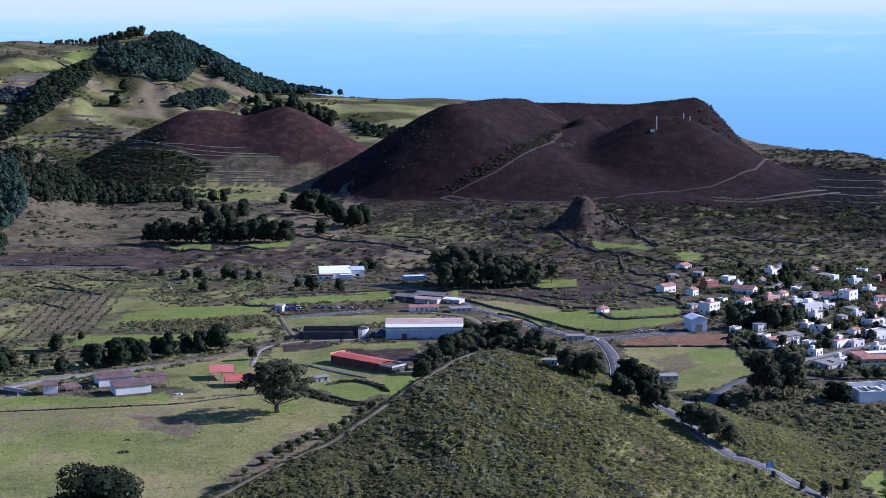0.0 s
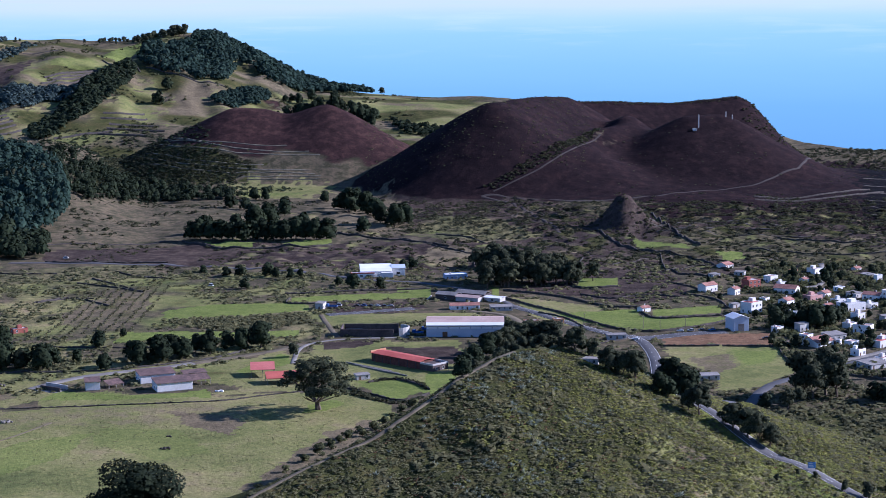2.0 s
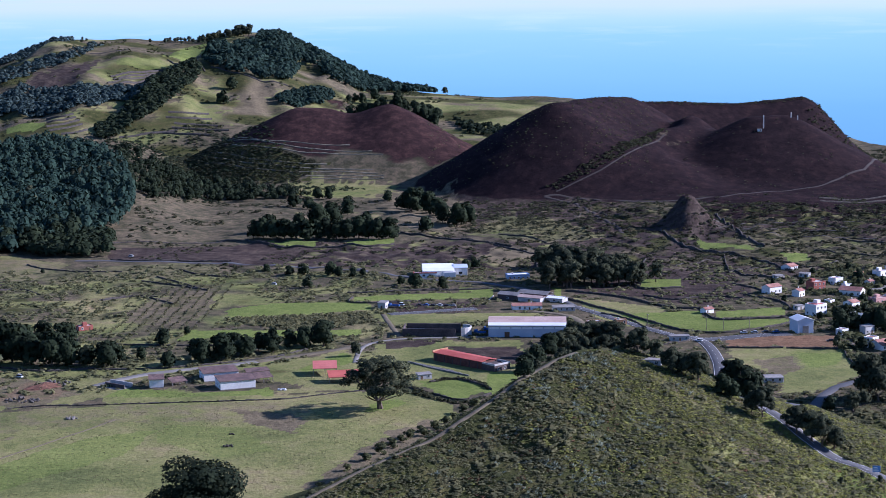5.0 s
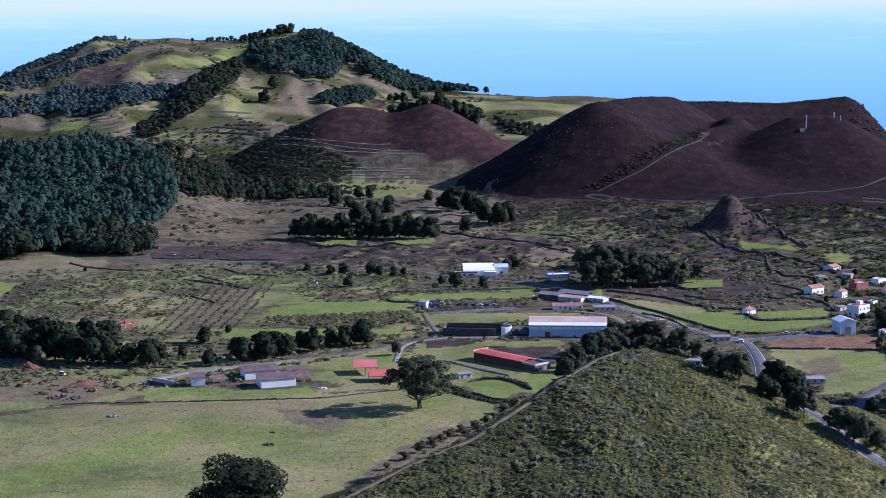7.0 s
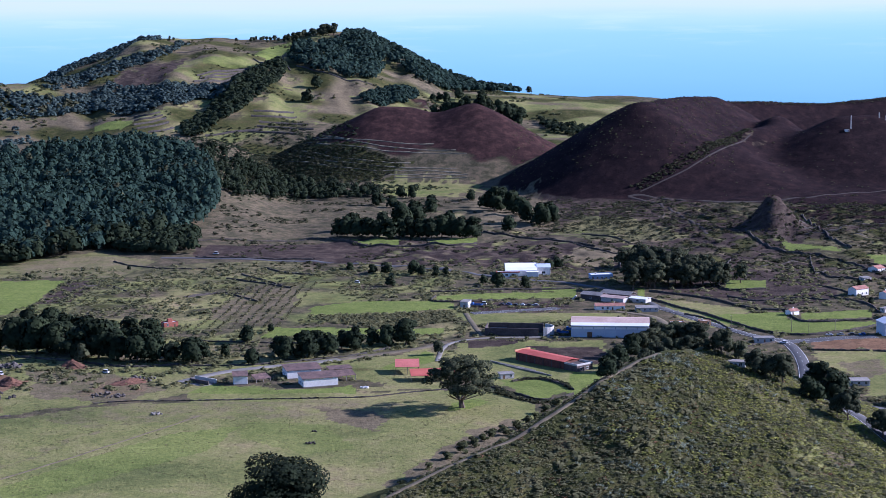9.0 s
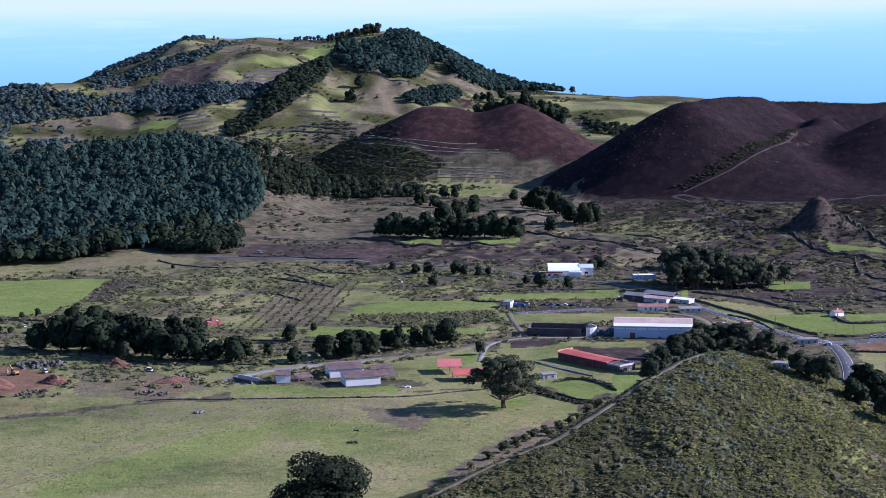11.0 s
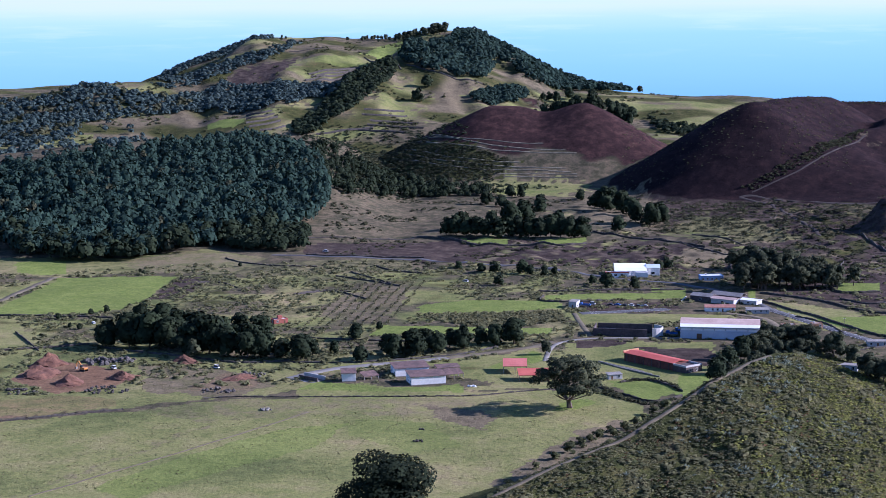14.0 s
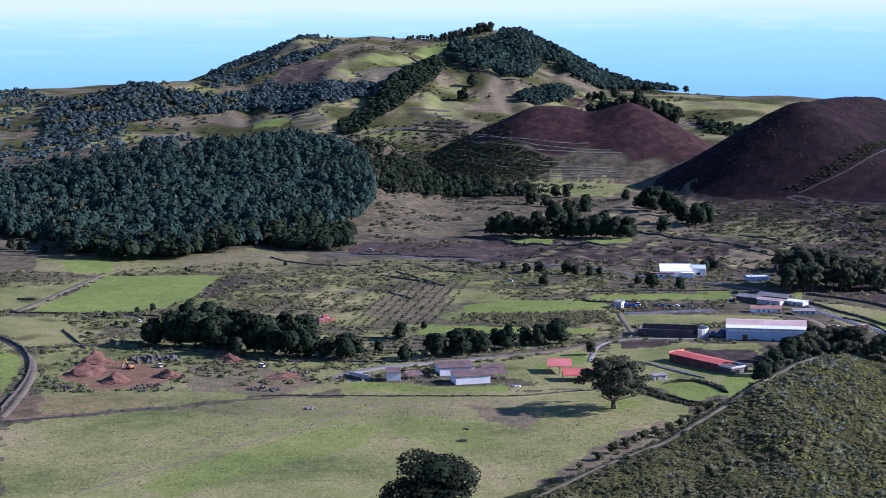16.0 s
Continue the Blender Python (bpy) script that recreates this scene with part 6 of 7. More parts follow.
def house(style, x, y, w, d, h, turn):
    global house_count
    house_count += 1
    rng = random.Random(house_count)
    wall_m, roof_m, form, label = STYLES[style]
    z = min(height_at(x + i * w / 2, y + j * d / 2) for i in (-1, 1) for j in (-1, 1))
    ob = thing("house", label, "house", (x, y, z), turn, group="village houses")
    if style == "white_flat" and house_count % 2:
        roof_m = (TILE, FADEDRED, PINKROOF)[house_count % 3]
    h = max(h * 0.85, 2.6)
    a, b = w / 2, d / 2
    part("wall", worn(boxes((-a, -b, -0.6, a, b, h)), 0.05), wall_m, ob)
    if form == "flat":
        t, q = 0.22, 0.55
        part("parapet", worn(boxes((-a - 0.03, -b - 0.03, h + 0.003, a + 0.03, -b + t, h + q), (-a - 0.03, b - t, h + 0.003, a + 0.03, b + 0.03, h + q), (-a - 0.03, -b + t, h + 0.003, -a + t, b - t, h + q), (a - t, -b + t, h + 0.003, a + 0.03, b - t, h + q)), 0.03), wall_m, ob)
        part("roof", boxes((-a + t, -b + t, h + 0.004, a - t, b - t, h + 0.12)), roof_m, ob)
        if rng.random() < 0.6 and w > 6:
            k = rng.uniform(-0.4, 0.2) * w
            part("stair_box", worn(boxes((k, 0, h + 0.12, k + w * 0.3, b * 0.75, h + 2.2)), 0.04), wall_m, ob)
        if rng.random() < 0.5:
            part("water_tank", worn(boxes((-a * 0.5, b * 0.2, h + 0.12, -a * 0.5 + 1.1, b * 0.2 + 1.1, h + 1.3)), 0.1), CREAM, ob, "grey roof water tank")
    elif form == "gable":
        o, rise = 0.35, min(d, w) * 0.22
        part("roof", prism([(-b - o, h + 0.003), (0, h + rise), (b + o, h + 0.003), (b + o, h + 0.16), (0, h + rise + 0.18), (-b - o, h + 0.16)], -a - o, a + o), roof_m, ob)
        part("gable", prism([(-b, h + 0.001), (b, h + 0.001), (0, h + rise - 0.02)], -a, a), wall_m, ob)
        if rng.random() < 0.5:
            part("chimney", worn(boxes((a * 0.3, b * 0.2, h + rise * 0.3, a * 0.3 + 0.6, b * 0.2 + 0.6, h + rise + 0.9)), 0.04), WHITE, ob)
    else:
        o = 0.3
        part("roof", prism([(-b - o, h + 0.003), (b + o, h + d * 0.08), (b + o, h + d * 0.08 + 0.15), (-b - o, h + 0.16)], -a - o, a + o), roof_m, ob)
        part("upper_wall", prism([(-b, h + 0.001), (b, h + 0.001), (b, h + d * 0.07)], -a, a), wall_m, ob)
    storeys = max(1, round(h / 3.3))
    for s in range(storeys):
        zz = s * h / storeys + 0.95
        tall = min(1.3, h / storeys - 1.3)
        if tall < 0.5:
            continue
        n = max(1, int(w / 3.2))
        at = rng.randrange(n) if s == 0 else -1
        for k in range(n):
            xx = -a + (k + 0.5) * w / n
            if k == at:
                door(ob, xx, -b, 0.02, 1.0, 2.05, "front")
            elif rng.random() < 0.9:
                window(ob, xx, -b, zz, 1.1, tall, "front")
        n = max(1, int(d / 3.4))
        for k in range(n):
            if rng.random() < 0.85:
                window(ob, a, -b + (k + 0.5) * d / n, zz, 1.1, tall, "right")
                if rng.random() < 0.6:
                    window(ob, -a, -b + (k + 0.5) * d / n, zz, 1.1, tall, "left")


house("white_flat", 171, 1085, 11.0, 8.8, 8.1, 43)
house("white_gable", 154, 1169, 11.7, 7.6, 5.5, 39)
house("white_gable", 170, 1155, 6.7, 6.0, 4.7, 49)
house("red_flat", 186, 1183, 10.7, 8.0, 6.8, 33)
house("white_flat", 204, 1209, 8.1, 6.5, 5.3, 40)
house("red_tile", 207, 1162, 15.3, 10.0, 4.3, -28)
house("red_tile", 198, 1112, 8.0, 7.2, 4.1, 44)
house("orange_flat", 227, 1248, 5.5, 4.1, 4.6, 38)
house("white_terrace", 244, 1255, 9.4, 7.5, 4.7, 41)
house("pink_flat", 219, 1132, 11.4, 7.4, 4.2, 35)
house("grey_roof", 250, 1147, 8.8, 7.9, 3.5, 45)
house("white_flat", 237, 1097, 15.0, 11.2, 5.6, 30)
house("white_terrace", 234, 1062, 7.2, 5.8, 4.0, 38)
house("red_tile", 260, 1137, 11.8, 7.7, 4.3, -31)
house("white_flat", 271, 1131, 9.6, 8.7, 8.5, 41)
house("white_flat", 293, 1204, 8.4, 6.3, 3.7, 34)
house("white_terrace", 293, 1163, 7.9, 6.3, 4.0, 38)
house("white_flat", 282, 1218, 5.3, 3.4, 5.0, 33)
house("grey_roof", 279, 1237, 8.5, 7.7, 3.0, 44)
house("grey_roof", 263, 1087, 7.8, 5.8, 3.7, 28)
house("white_flat", 265, 1041, 11.4, 9.1, 4.3, 36)
house("white_terrace", 227, 1015, 10.6, 6.9, 5.2, -31)
house("red_tile", 246, 1010, 5.8, 5.2, 3.1, 40)
house("white_flat", 257, 997, 12.0, 9.0, 5.5, 34)
house("white_flat", 227, 971, 10.5, 8.4, 4.3, 39)
house("white_terrace", 238, 972, 8.5, 5.5, 4.0, 32)
house("white_flat", 189, 994, 6.3, 5.7, 3.0, 46)
house("grey_roof", 205, 993, 11.9, 8.9, 3.7, 30)
house("red_tile", 192, 975, 14.5, 11.6, 3.3, 39)
house("white_flat", 203, 977, 5.8, 3.8, 2.7, -30)
house("white_terrace", 209, 946, 6.4, 5.7, 3.9, 42)
house("grey_roof", 210, 913, 14.3, 10.7, 2.8, 35)
house("white_flat", 218, 926, 6.8, 5.4, 2.9, 39)
house("grey_roof", 191, 1019, 7.4, 4.8, 5.6, 35)
house("red_tile", 183, 1291, 9.7, 8.8, 2.6, 49)
house("red_tile", 103, 1092, 7.0, 5.3, 2.6, 37)
house("pink_flat", 316, 1223, 6.0, 4.8, 4.2, 35)
house("grey_roof", 187, 1241, 7.3, 4.7, 3.3, -27)
house("white_terrace", 222, 1030, 6.6, 6.0, 3.2, 42)
house("red_tile", 231, 987, 5.5, 4.1, 2.7, 35)
house("white_flat", 248, 959, 7.3, 5.9, 3.3, 38)
house("grey_roof", 163, 1104, 6.3, 4.1, 3.0, 38)
house("red_tile", 230, 1149, 7.3, 6.6, 2.7, 46)
house("white_flat", 234, 1123, 8.0, 6.0, 2.7, 30)
house("white_terrace", 176, 1017, 6.0, 4.8, 3.5, 40)
house("white_flat", 194, 1070, 7.9, 5.1, 3.3, -28)
house("red_tile", 222, 1098, 7.1, 6.3, 3.0, 43)
house("white_flat", 252, 1105, 7.1, 5.3, 3.4, 35)
house("grey_roof", 250, 1058, 5.7, 4.6, 2.9, 39)
house("white_terrace", 263, 1071, 7.8, 5.1, 3.3, 32)
house("pink_flat", 281, 1095, 6.2, 5.6, 3.8, 43)
house("red_tile", 292, 1131, 6.8, 5.1, 3.1, 28)
house("white_flat", 211, 972, 6.6, 5.3, 3.0, 38)
house("red_tile", 232, 940, 8.5, 5.5, 2.6, -32)
house("white_terrace", 267, 1027, 8.0, 7.2, 3.5, 39)
house("white_flat", 245, 1173, 6.5, 4.9, 3.2, 36)
house("red_tile", 227, 1206, 5.8, 4.7, 3.3, 41)
house("white_flat", 208, 1188, 6.1, 4.0, 3.6, 36)
house("white_terrace", 186, 1125, 5.1, 4.6, 3.0, 48)
house("grey_roof", 167, 1232, 6.9, 5.2, 2.5, 34)
house("red_tile", 278, 1272, 6.2, 5.0, 3.0, 38)
house("white_flat", 311, 1258, 7.5, 4.9, 3.5, -32)
house("white_flat", 294, 1072, 9.8, 8.8, 5.9, 39)
house("white_terrace", 271, 979, 11.1, 8.3, 4.7, 33)
house("red_tile", 314, 1158, 9.5, 7.6, 4.0, 37)
house("white_gable", -13, 1106, 19.3, 6.8, 3.3, 7)
house("grey_roof", 11, 1103, 14.1, 7.0, 2.6, 9)
house("orange_flat", 29, 1047, 8.7, 5.2, 2.5, 8)
house("orange_flat", 46, 1052, 6.6, 4.6, 2.5, 17)
house("blue_flat", -21, 1235, 16.3, 8.2, 4.1, 13)
house("grey_roof", -107, 1104, 5.3, 7.0, 4.8, -14)
house("grey_roof", -65, 889, 7.6, 4.6, 2.1, 24)
house("red_flat", -285, 1026, 9.3, 5.6, 2.8, 36)
house("grey_roof", 115, 882, 15.1, 6.0, 2.1, 8)
house("grey_roof", 42, 698, 11.0, 3.3, 2.1, -13)
house("grey_roof", 78, 997, 11.4, 4.5, 3.4, 8)


def on_ground(x, y):
    return (x, y, height_at(x, y))


# the sports hall, with its window band under a white fascia
hall = thing("sports_hall", "long pale sports hall with a window band and faded pink roof", "hall", on_ground(-11.5, 1016), 0.0)
part("wall", worn(boxes((-23, -10, -0.6, 23, 10, 5.0)), 0.06), STEEL, hall, "pale blue-grey clad wall")
part("upper_wall", worn(boxes((-22.9, -9.9, 6.4, 22.9, 9.9, 7.0)), 0.04), STEEL, hall)
part("core", boxes((-22.5, -9.3, 5.0, 22.5, 9.5, 6.4)), CREAM, hall)
part("eaves_roof", prism([(-10.7, 7.02), (-7.6, 8.35), (-7.6, 8.6), (-10.7, 7.3)], -23.3, 23.3), SHEET, hall, "white translucent sheet roof along the eaves")
part("fascia_return", worn(boxes((-23.2, -10.0, 7.0, -22.9, 10.2, 7.6), (22.9, -10.0, 7.0, 23.2, 10.2, 7.6)), 0.05), STEEL, hall)
part("roof", prism([(-7.59, 8.4), (0.5, 10.3), (10.8, 9.0), (10.8, 7.1), (-7.59, 7.1)], -23.4, 23.4), PINKROOF, hall, "faded pink fibre-cement roof")
# window band: the panes' pale reflection is put into a white colour
for k in range(7):
    x0 = -22.8 + k * 6.52
    part("glazing_panel", worn(boxes((x0 + 0.25, -9.92, 5.1, x0 + 6.2, -9.75, 6.25)), 0.03), SHEET, hall, "window panel with a pale reflection put into its colour")
for k in range(8):
    x0 = -22.9 + k * 6.5
    part("pilaster", worn(boxes((x0 - 0.18, -10.12, 0, x0 + 0.18, -9.99, 6.9)), 0.03), STEEL, hall)
door(hall, -12, -10.02, 0.0, 3.0, 3.2, "front")

# the long dark building with the red roof
barn = thing("red_roofed_building", "long dark brick building under a red sheet roof", "building", on_ground(-43.5, 926), -43.0)
part("wall", worn(boxes((-21.5, -5.5, -0.6, 17, 5.5, 4.4)), 0.05), REDSTONE, barn, "dark brown block wall")
part("roof", prism([(-6.0, 4.41), (0, 5.3), (6.0, 4.41), (6.0, 4.6), (0, 5.5), (-6.0, 4.6)], -21.9, 17.0), REDROOF, barn)
part("end_wing", worn(boxes((17.02, -6.0, -0.6, 27, 6.0, 3.6)), 0.05), DARKWALL, barn)
part("end_parapet", worn(boxes((17.3, -6.03, 3.61, 27.03, -5.6, 4.6), (17.3, 5.6, 3.61, 27.03, 6.03, 4.6), (26.6, -5.6, 3.61, 27.03, 5.6, 4.6)), 0.04), CREAM, barn, "pale parapet round the end wing")
part("gable_cap", worn(boxes((-22.1, -5.9, 4.41, -21.6, 5.9, 5.7)), 0.04), ORANGE, barn)
for k in range(6):
    part("buttress", worn(boxes((-19.5 + k * 6.6, -5.85, -0.5, -19.0 + k * 6.6, -5.51, 4.2)), 0.04), DARKWALL, barn)
for k in range(2):
    window(barn, 27.0, -3 + k * 5, 1.3, 1.4, 1.2, "right")

# open walled court in front of the hall
court = thing("walled_court", "roofless walled court with dark block walls", "ruin", on_ground(-68, 1013), -2.0)
part("wall_front", worn(boxes((-18, -7.2, -0.5, 14, -6.6, 4.6)), 0.05), DARKWALL, court)
part("wall_back", worn(boxes((-17, 6.6, -0.5, 16, 7.2, 5.4)), 0.05), DARKWALL, court)
part("wall_side", prism([(-6.6, -0.5), (6.6, -0.5), (6.6, 5.4), (-6.6, 4.6)], -18, -17.4), DARKWALL, court)
bm = bmesh.new()
for k in range(8):
    a0, a1 = radians(-80 + k * 20), radians(-60 + k * 20)
    for r0, r1 in ((6.6, 7.1),):
        ps = [(16 + r0 * math.cos(a0), r0 * math.sin(a0)), (16 + r1 * math.cos(a0), r1 * math.sin(a0)), (16 + r1 * math.cos(a1), r1 * math.sin(a1)), (16 + r0 * math.cos(a1), r0 * math.sin(a1))]
        lo = [bm.verts.new((*p, -0.5)) for p in ps]
        hi = [bm.verts.new((*p, 5.2)) for p in ps]
        for i in range(4):
            bm.faces.new((lo[i], lo[(i + 1) % 4], hi[(i + 1) % 4], hi[i]))
        bm.faces.new(hi)
part("wall_apse", bm, CREAM, court, "pale rounded end wall")
part("ramp", prism([(-6, 0.1), (6, 0.1), (6, 2.6)], -16, -6), CONCRETE, court, "sloping concrete floor")

# farm sheds by the lane, with pale fronts and rusty roofs
def farm_shed(x, y, wide, deep, tall, turn):
    ob = thing("farm_shed", "low farm shed with a pale block wall and rusty roof", "shed", on_ground(x, y), turn, group="farm sheds")
    a, b = wide / 2, deep / 2
    part("wall", worn(boxes((-a, -b, -0.5, a, b, tall)), 0.05), PALEBLOCK, ob, "pale grey block wall")
    part("roof", prism([(-b - 0.4, tall + 0.003), (b + 0.4, tall + 1.1), (b + 0.4, tall + 1.3), (-b - 0.4, tall + 0.2)], -a - 0.5, a + 0.5), BROWNROOF, ob)
    part("upper_wall", prism([(-b, tall + 0.001), (b, tall + 0.001), (b, tall + 1.0)], -a, a), CREAM, ob)
    part("plinth", worn(boxes((-a - 0.06, -b - 0.06, -0.5, a + 0.06, b + 0.06, 0.5)), 0.03), CONCRETE, ob)
    for k in range(int(deep / 4)):
        window(ob, -a, -b + 2 + k * 4, 1.6, 1.2, 0.9, "left")


farm_shed(-174, 884, 18.5, 12, 4.6, 24)
farm_shed(-161.5, 864, 18.5, 12, 4.6, 24)
farm_shed(-203, 864, 7.2, 8, 4.6, 16)


def lean_roof(name, label, x, y, wide, deep, tall, turn, mat, rise=0.8):
    """An open shelter: posts under a sloping sheet."""
    ob = thing(name, label, "shelter", on_ground(x, y), turn)
    a, b = wide / 2, deep / 2
    part("roof", prism([(-b, tall), (b, tall + rise), (b, tall + rise + 0.2), (-b, tall + 0.2)], -a, a), mat, ob)
    for i in (-1, 0, 1):
        for j in (-1, 1):
            part("post", boxes((i * (a - 0.4) - 0.12, j * (b - 0.4) - 0.12, -0.4, i * (a - 0.4) + 0.12, j * (b - 0.4) + 0.12, tall + (0.1 if j < 0 else rise * 0.85))), GREYROOF, ob)
    return ob


lean_roof("red_shelter", "open shelter with a bright red sheet roof", -103, 880, 24, 12, 3.6, 12, REDROOF, 1.4)
lean_roof("farm_shelter", "half-collapsed rusty sheet shelter", -150, 877, 11, 8, 2.8, 30, BROWNROOF, 1.6)
lean_roof("farm_shelter", "rusty sheet shelter behind the sheds", -155, 892, 13, 8, 3.0, 24, BROWNROOF, 0.6)
lean_roof("farm_shelter", "small rusty lean-to beside the shed", -193, 869, 9, 6, 1.8, 40, BROWNROOF, 1.6)
lean_roof("red_shelter", "small open shelter with a faded red sheet roof", -119, 898, 13, 14, 4.0, 8, FADEDRED, 1.6)
pit = thing("feed_clamp", "concrete feed clamp with low side walls", "farm clamp", on_ground(-225, 864), -32)
part("floor", worn(boxes((-8, -5, -0.4, 8, 5, 0.16)), 0.03), CONCRETE, pit)
part("side_wall", worn(boxes((-8, 4.4, 0.17, 8, 5, 2.4)), 0.04), CREAM, pit)
part("side_wall", worn(boxes((-6, -1.2, 0.17, 8, -0.6, 2.2)), 0.04), DARKWALL, pit)
for k in range(3):
    lane = thing("planting_bed", "long low concrete-edged bed beside the red-roofed building", "bed", on_ground(-62 + k * 4.5, 916 - k * 5.5), -43)
    part("kerb", worn(boxes((-20, -0.35, -0.3, 16, 0.35, 0.7)), 0.04), CONCRETE, lane)

# blue-white gabled warehouse beside the lot
ware = thing("warehouse", "tall pale blue gabled warehouse with a white sheet roof", "warehouse", on_ground(153, 1024), 16)
part("wall", worn(boxes((-5, -6, -0.5, 5, 6, 7.8)), 0.06), STEEL, ware)
part("gable", prism([(-5, 7.801), (5, 7.801), (0, 9.6)], -6, 6, "y"), STEEL, ware)
part("roof", prism([(-5.5, 7.75), (0, 9.7), (5.5, 7.75), (5.5, 8.0), (0, 10.0), (-5.5, 8.0)], -6.4, 6.4, "y"), SHEET, ware)
part("roller_door", worn(boxes((-1.9, -6.1, 0, 1.9, -6.01, 4.6)), 0.02), GREYROOF, ware, "grey roller door")
for k in range(4):
    part("seam", boxes((5.0, -5 + k * 3.2, 0, 5.06, -4.85 + k * 3.2, 7.7)), SHEET, ware)

# white works building with a red-edged front block
works = thing("works_building", "white works building with curved sheet roofs and a red edge", "works", on_ground(-79, 1256), 6)
part("wall", worn(boxes((-13, -10, -0.5, 10, 10, 4.39)), 0.06), WHITE, works)
part("roof", prism([(-10.5, 4.6), (-6, 6.3), (0, 7.2), (6, 7.5), (10.5, 7.3), (10.5, 4.4), (-10.5, 4.4)], -13.3, 10.3), SHEET, works)
part("front_block", worn(boxes((-20, -14, -0.5, -3, -10.02, 3.4)), 0.05), WHITE, works)
part("front_edge", worn(boxes((-20.2, -14.2, 3.41, -2.8, -13.6, 4.3), (-20.2, -13.59, 3.41, -19.6, -9.8, 4.3)), 0.05), REDROOF, works, "bright red roof edge")
part("side_wing", worn(boxes((10.02, -6, -0.5, 20, 8, 6.2)), 0.05), WHITE, works)
part("side_roof", prism([(-6.4, 6.21), (1, 8.0), (8.4, 6.21), (8.4, 6.0), (-6.4, 6.0)], 9.8, 20.4), STEEL, works)
part("annex", worn(boxes((2, -14, -0.5, 11, -10.02, 4.0)), 0.05), PALEBLOCK, works)
part("front_roof", boxes((-19.58, -13.58, 3.42, -2.8, -9.82, 3.9)), SHEET, works)
for k in range(3):
    window(works, -17 + k * 4.5, -14, 1.2, 1.8, 1.4, "front")
window(works, 15, -6, 1.5, 2.4, 1.6, "front")

# the old workshop with collapsed roofs
old = thing("workshop", "sprawling old workshop with patched grey roofs", "workshop", on_ground(-16, 1143), -28)
for k, (x0, y0, w, d, h, r) in enumerate(((-16, -6, 15, 9, 3.4, 1.6), (0, -7, 17, 8, 3.0, 1.2), (-6, 4, 22, 9, 3.8, 1.8), (18, 0, 12, 8, 2.8, 0.8))):
    part("wall", worn(boxes((x0, y0, -0.5, x0 + w, y0 + d, h)), 0.05), CREAM if k % 2 else DARKWALL, old)
    part("roof", prism([(y0 - 0.4, h + 0.003), (y0 + d / 2, h + r), (y0 + d + 0.4, h + 0.003), (y0 + d + 0.4, h + 0.2), (y0 + d / 2, h + r + 0.2), (y0 - 0.4, h + 0.2)], x0 - 0.4, x0 + w + 0.4), (GREYROOF, PINKROOF, GREYROOF, SHEET)[k], old)
    window(old, x0 + w / 2, y0, 0.9, 1.6, 1.2, "front")
beam = part("fallen_beam", boxes((-22, -9, 0.2, -21.4, 3, 0.8)), CREAM, old, "pale fallen roof beam")
beam.matrix_local = pose(0, 0, 0.4, 8, 0, 12)

# terracotta courtyard house and the white walled terrace at the village edge
yard = thing("courtyard_house", "terracotta courtyard house with white base walls", "house", on_ground(242, 925), 8)
part("wall", worn(boxes((-16, -10, -0.5, 18, -4, 3.8)), 0.05), ORANGE, yard)
part("wing", worn(boxes((-16, -3.98, -0.5, -8, 9, 4.4)), 0.05), ORANGE, yard)
part("back_wing", worn(boxes((-7.98, 3, -0.5, 18, 9, 4.6)), 0.05), WHITE, yard)
part("roof", prism([(-10.5, 3.81), (-3.5, 5.0), (-3.5, 5.2), (-10.5, 4.0)], -16.5, 18.5), TILE, yard)
part("wing_roof", boxes((-16.3, -3.4, 4.41, -7.7, 9.3, 4.6)), TILE, yard)
part("base_wall", worn(boxes((-17, -10.6, -0.5, 19, -10.05, 1.6)), 0.04), WHITE, yard)
for k in range(6):
    window(yard, -13.5 + k * 5.5, -10.0, 1.7, 1.6, 1.3, "front")
terr = thing("terrace_house", "white flat-roofed house with stepped parapets", "house", on_ground(212, 836), 12)
part("wall", worn(boxes((-9, -8, -0.5, 12, 8, 4.2)), 0.05), WHITE, terr)
part("parapet", worn(boxes((-9.1, -8.1, 4.21, 12.1, -7.6, 5.2), (-9.1, 7.6, 4.21, 12.1, 8.1, 6.6), (-9.1, -7.6, 4.21, -8.6, 7.6, 6.0), (11.6, -7.6, 4.21, 12.1, 7.6, 6.0)), 0.04), WHITE, terr)
part("side_roof", worn(boxes((-8.5, -7.5, 4.21, -5.5, 7.5, 4.9)), 0.04), GREYROOF, terr)
part("roof", boxes((-5.48, -7.5, 4.21, 11.5, 7.5, 4.32)), CREAM, terr)
for k in range(9):
    rr = random.Random(k + 50)
    part("roof_clutter", worn(boxes((-4 + k * 1.6, rr.uniform(-6, 2), 4.33, -4 + k * 1.6 + rr.uniform(0.6, 1.5), rr.uniform(3, 6), 4.33 + rr.uniform(0.3, 1.1))), 0.05), (GREYROOF, CREAM, WHITE)[k % 3], terr)
window(terr, 8, -8.0, 1.2, 1.4, 1.2, "front")


# ---- masts on the red cone ----
GALV = surface("galvanised_steel", (0.55, 0.55, 0.56), (0.70, 0.70, 0.70), 0.5, 0.5, 3.0, 0.1, 0.05, 0.005, 0.3)
REDPAINT = surface("red_mast_paint", (0.5, 0.05, 0.03), (0.6, 0.08, 0.05), 0.5, 0.5)


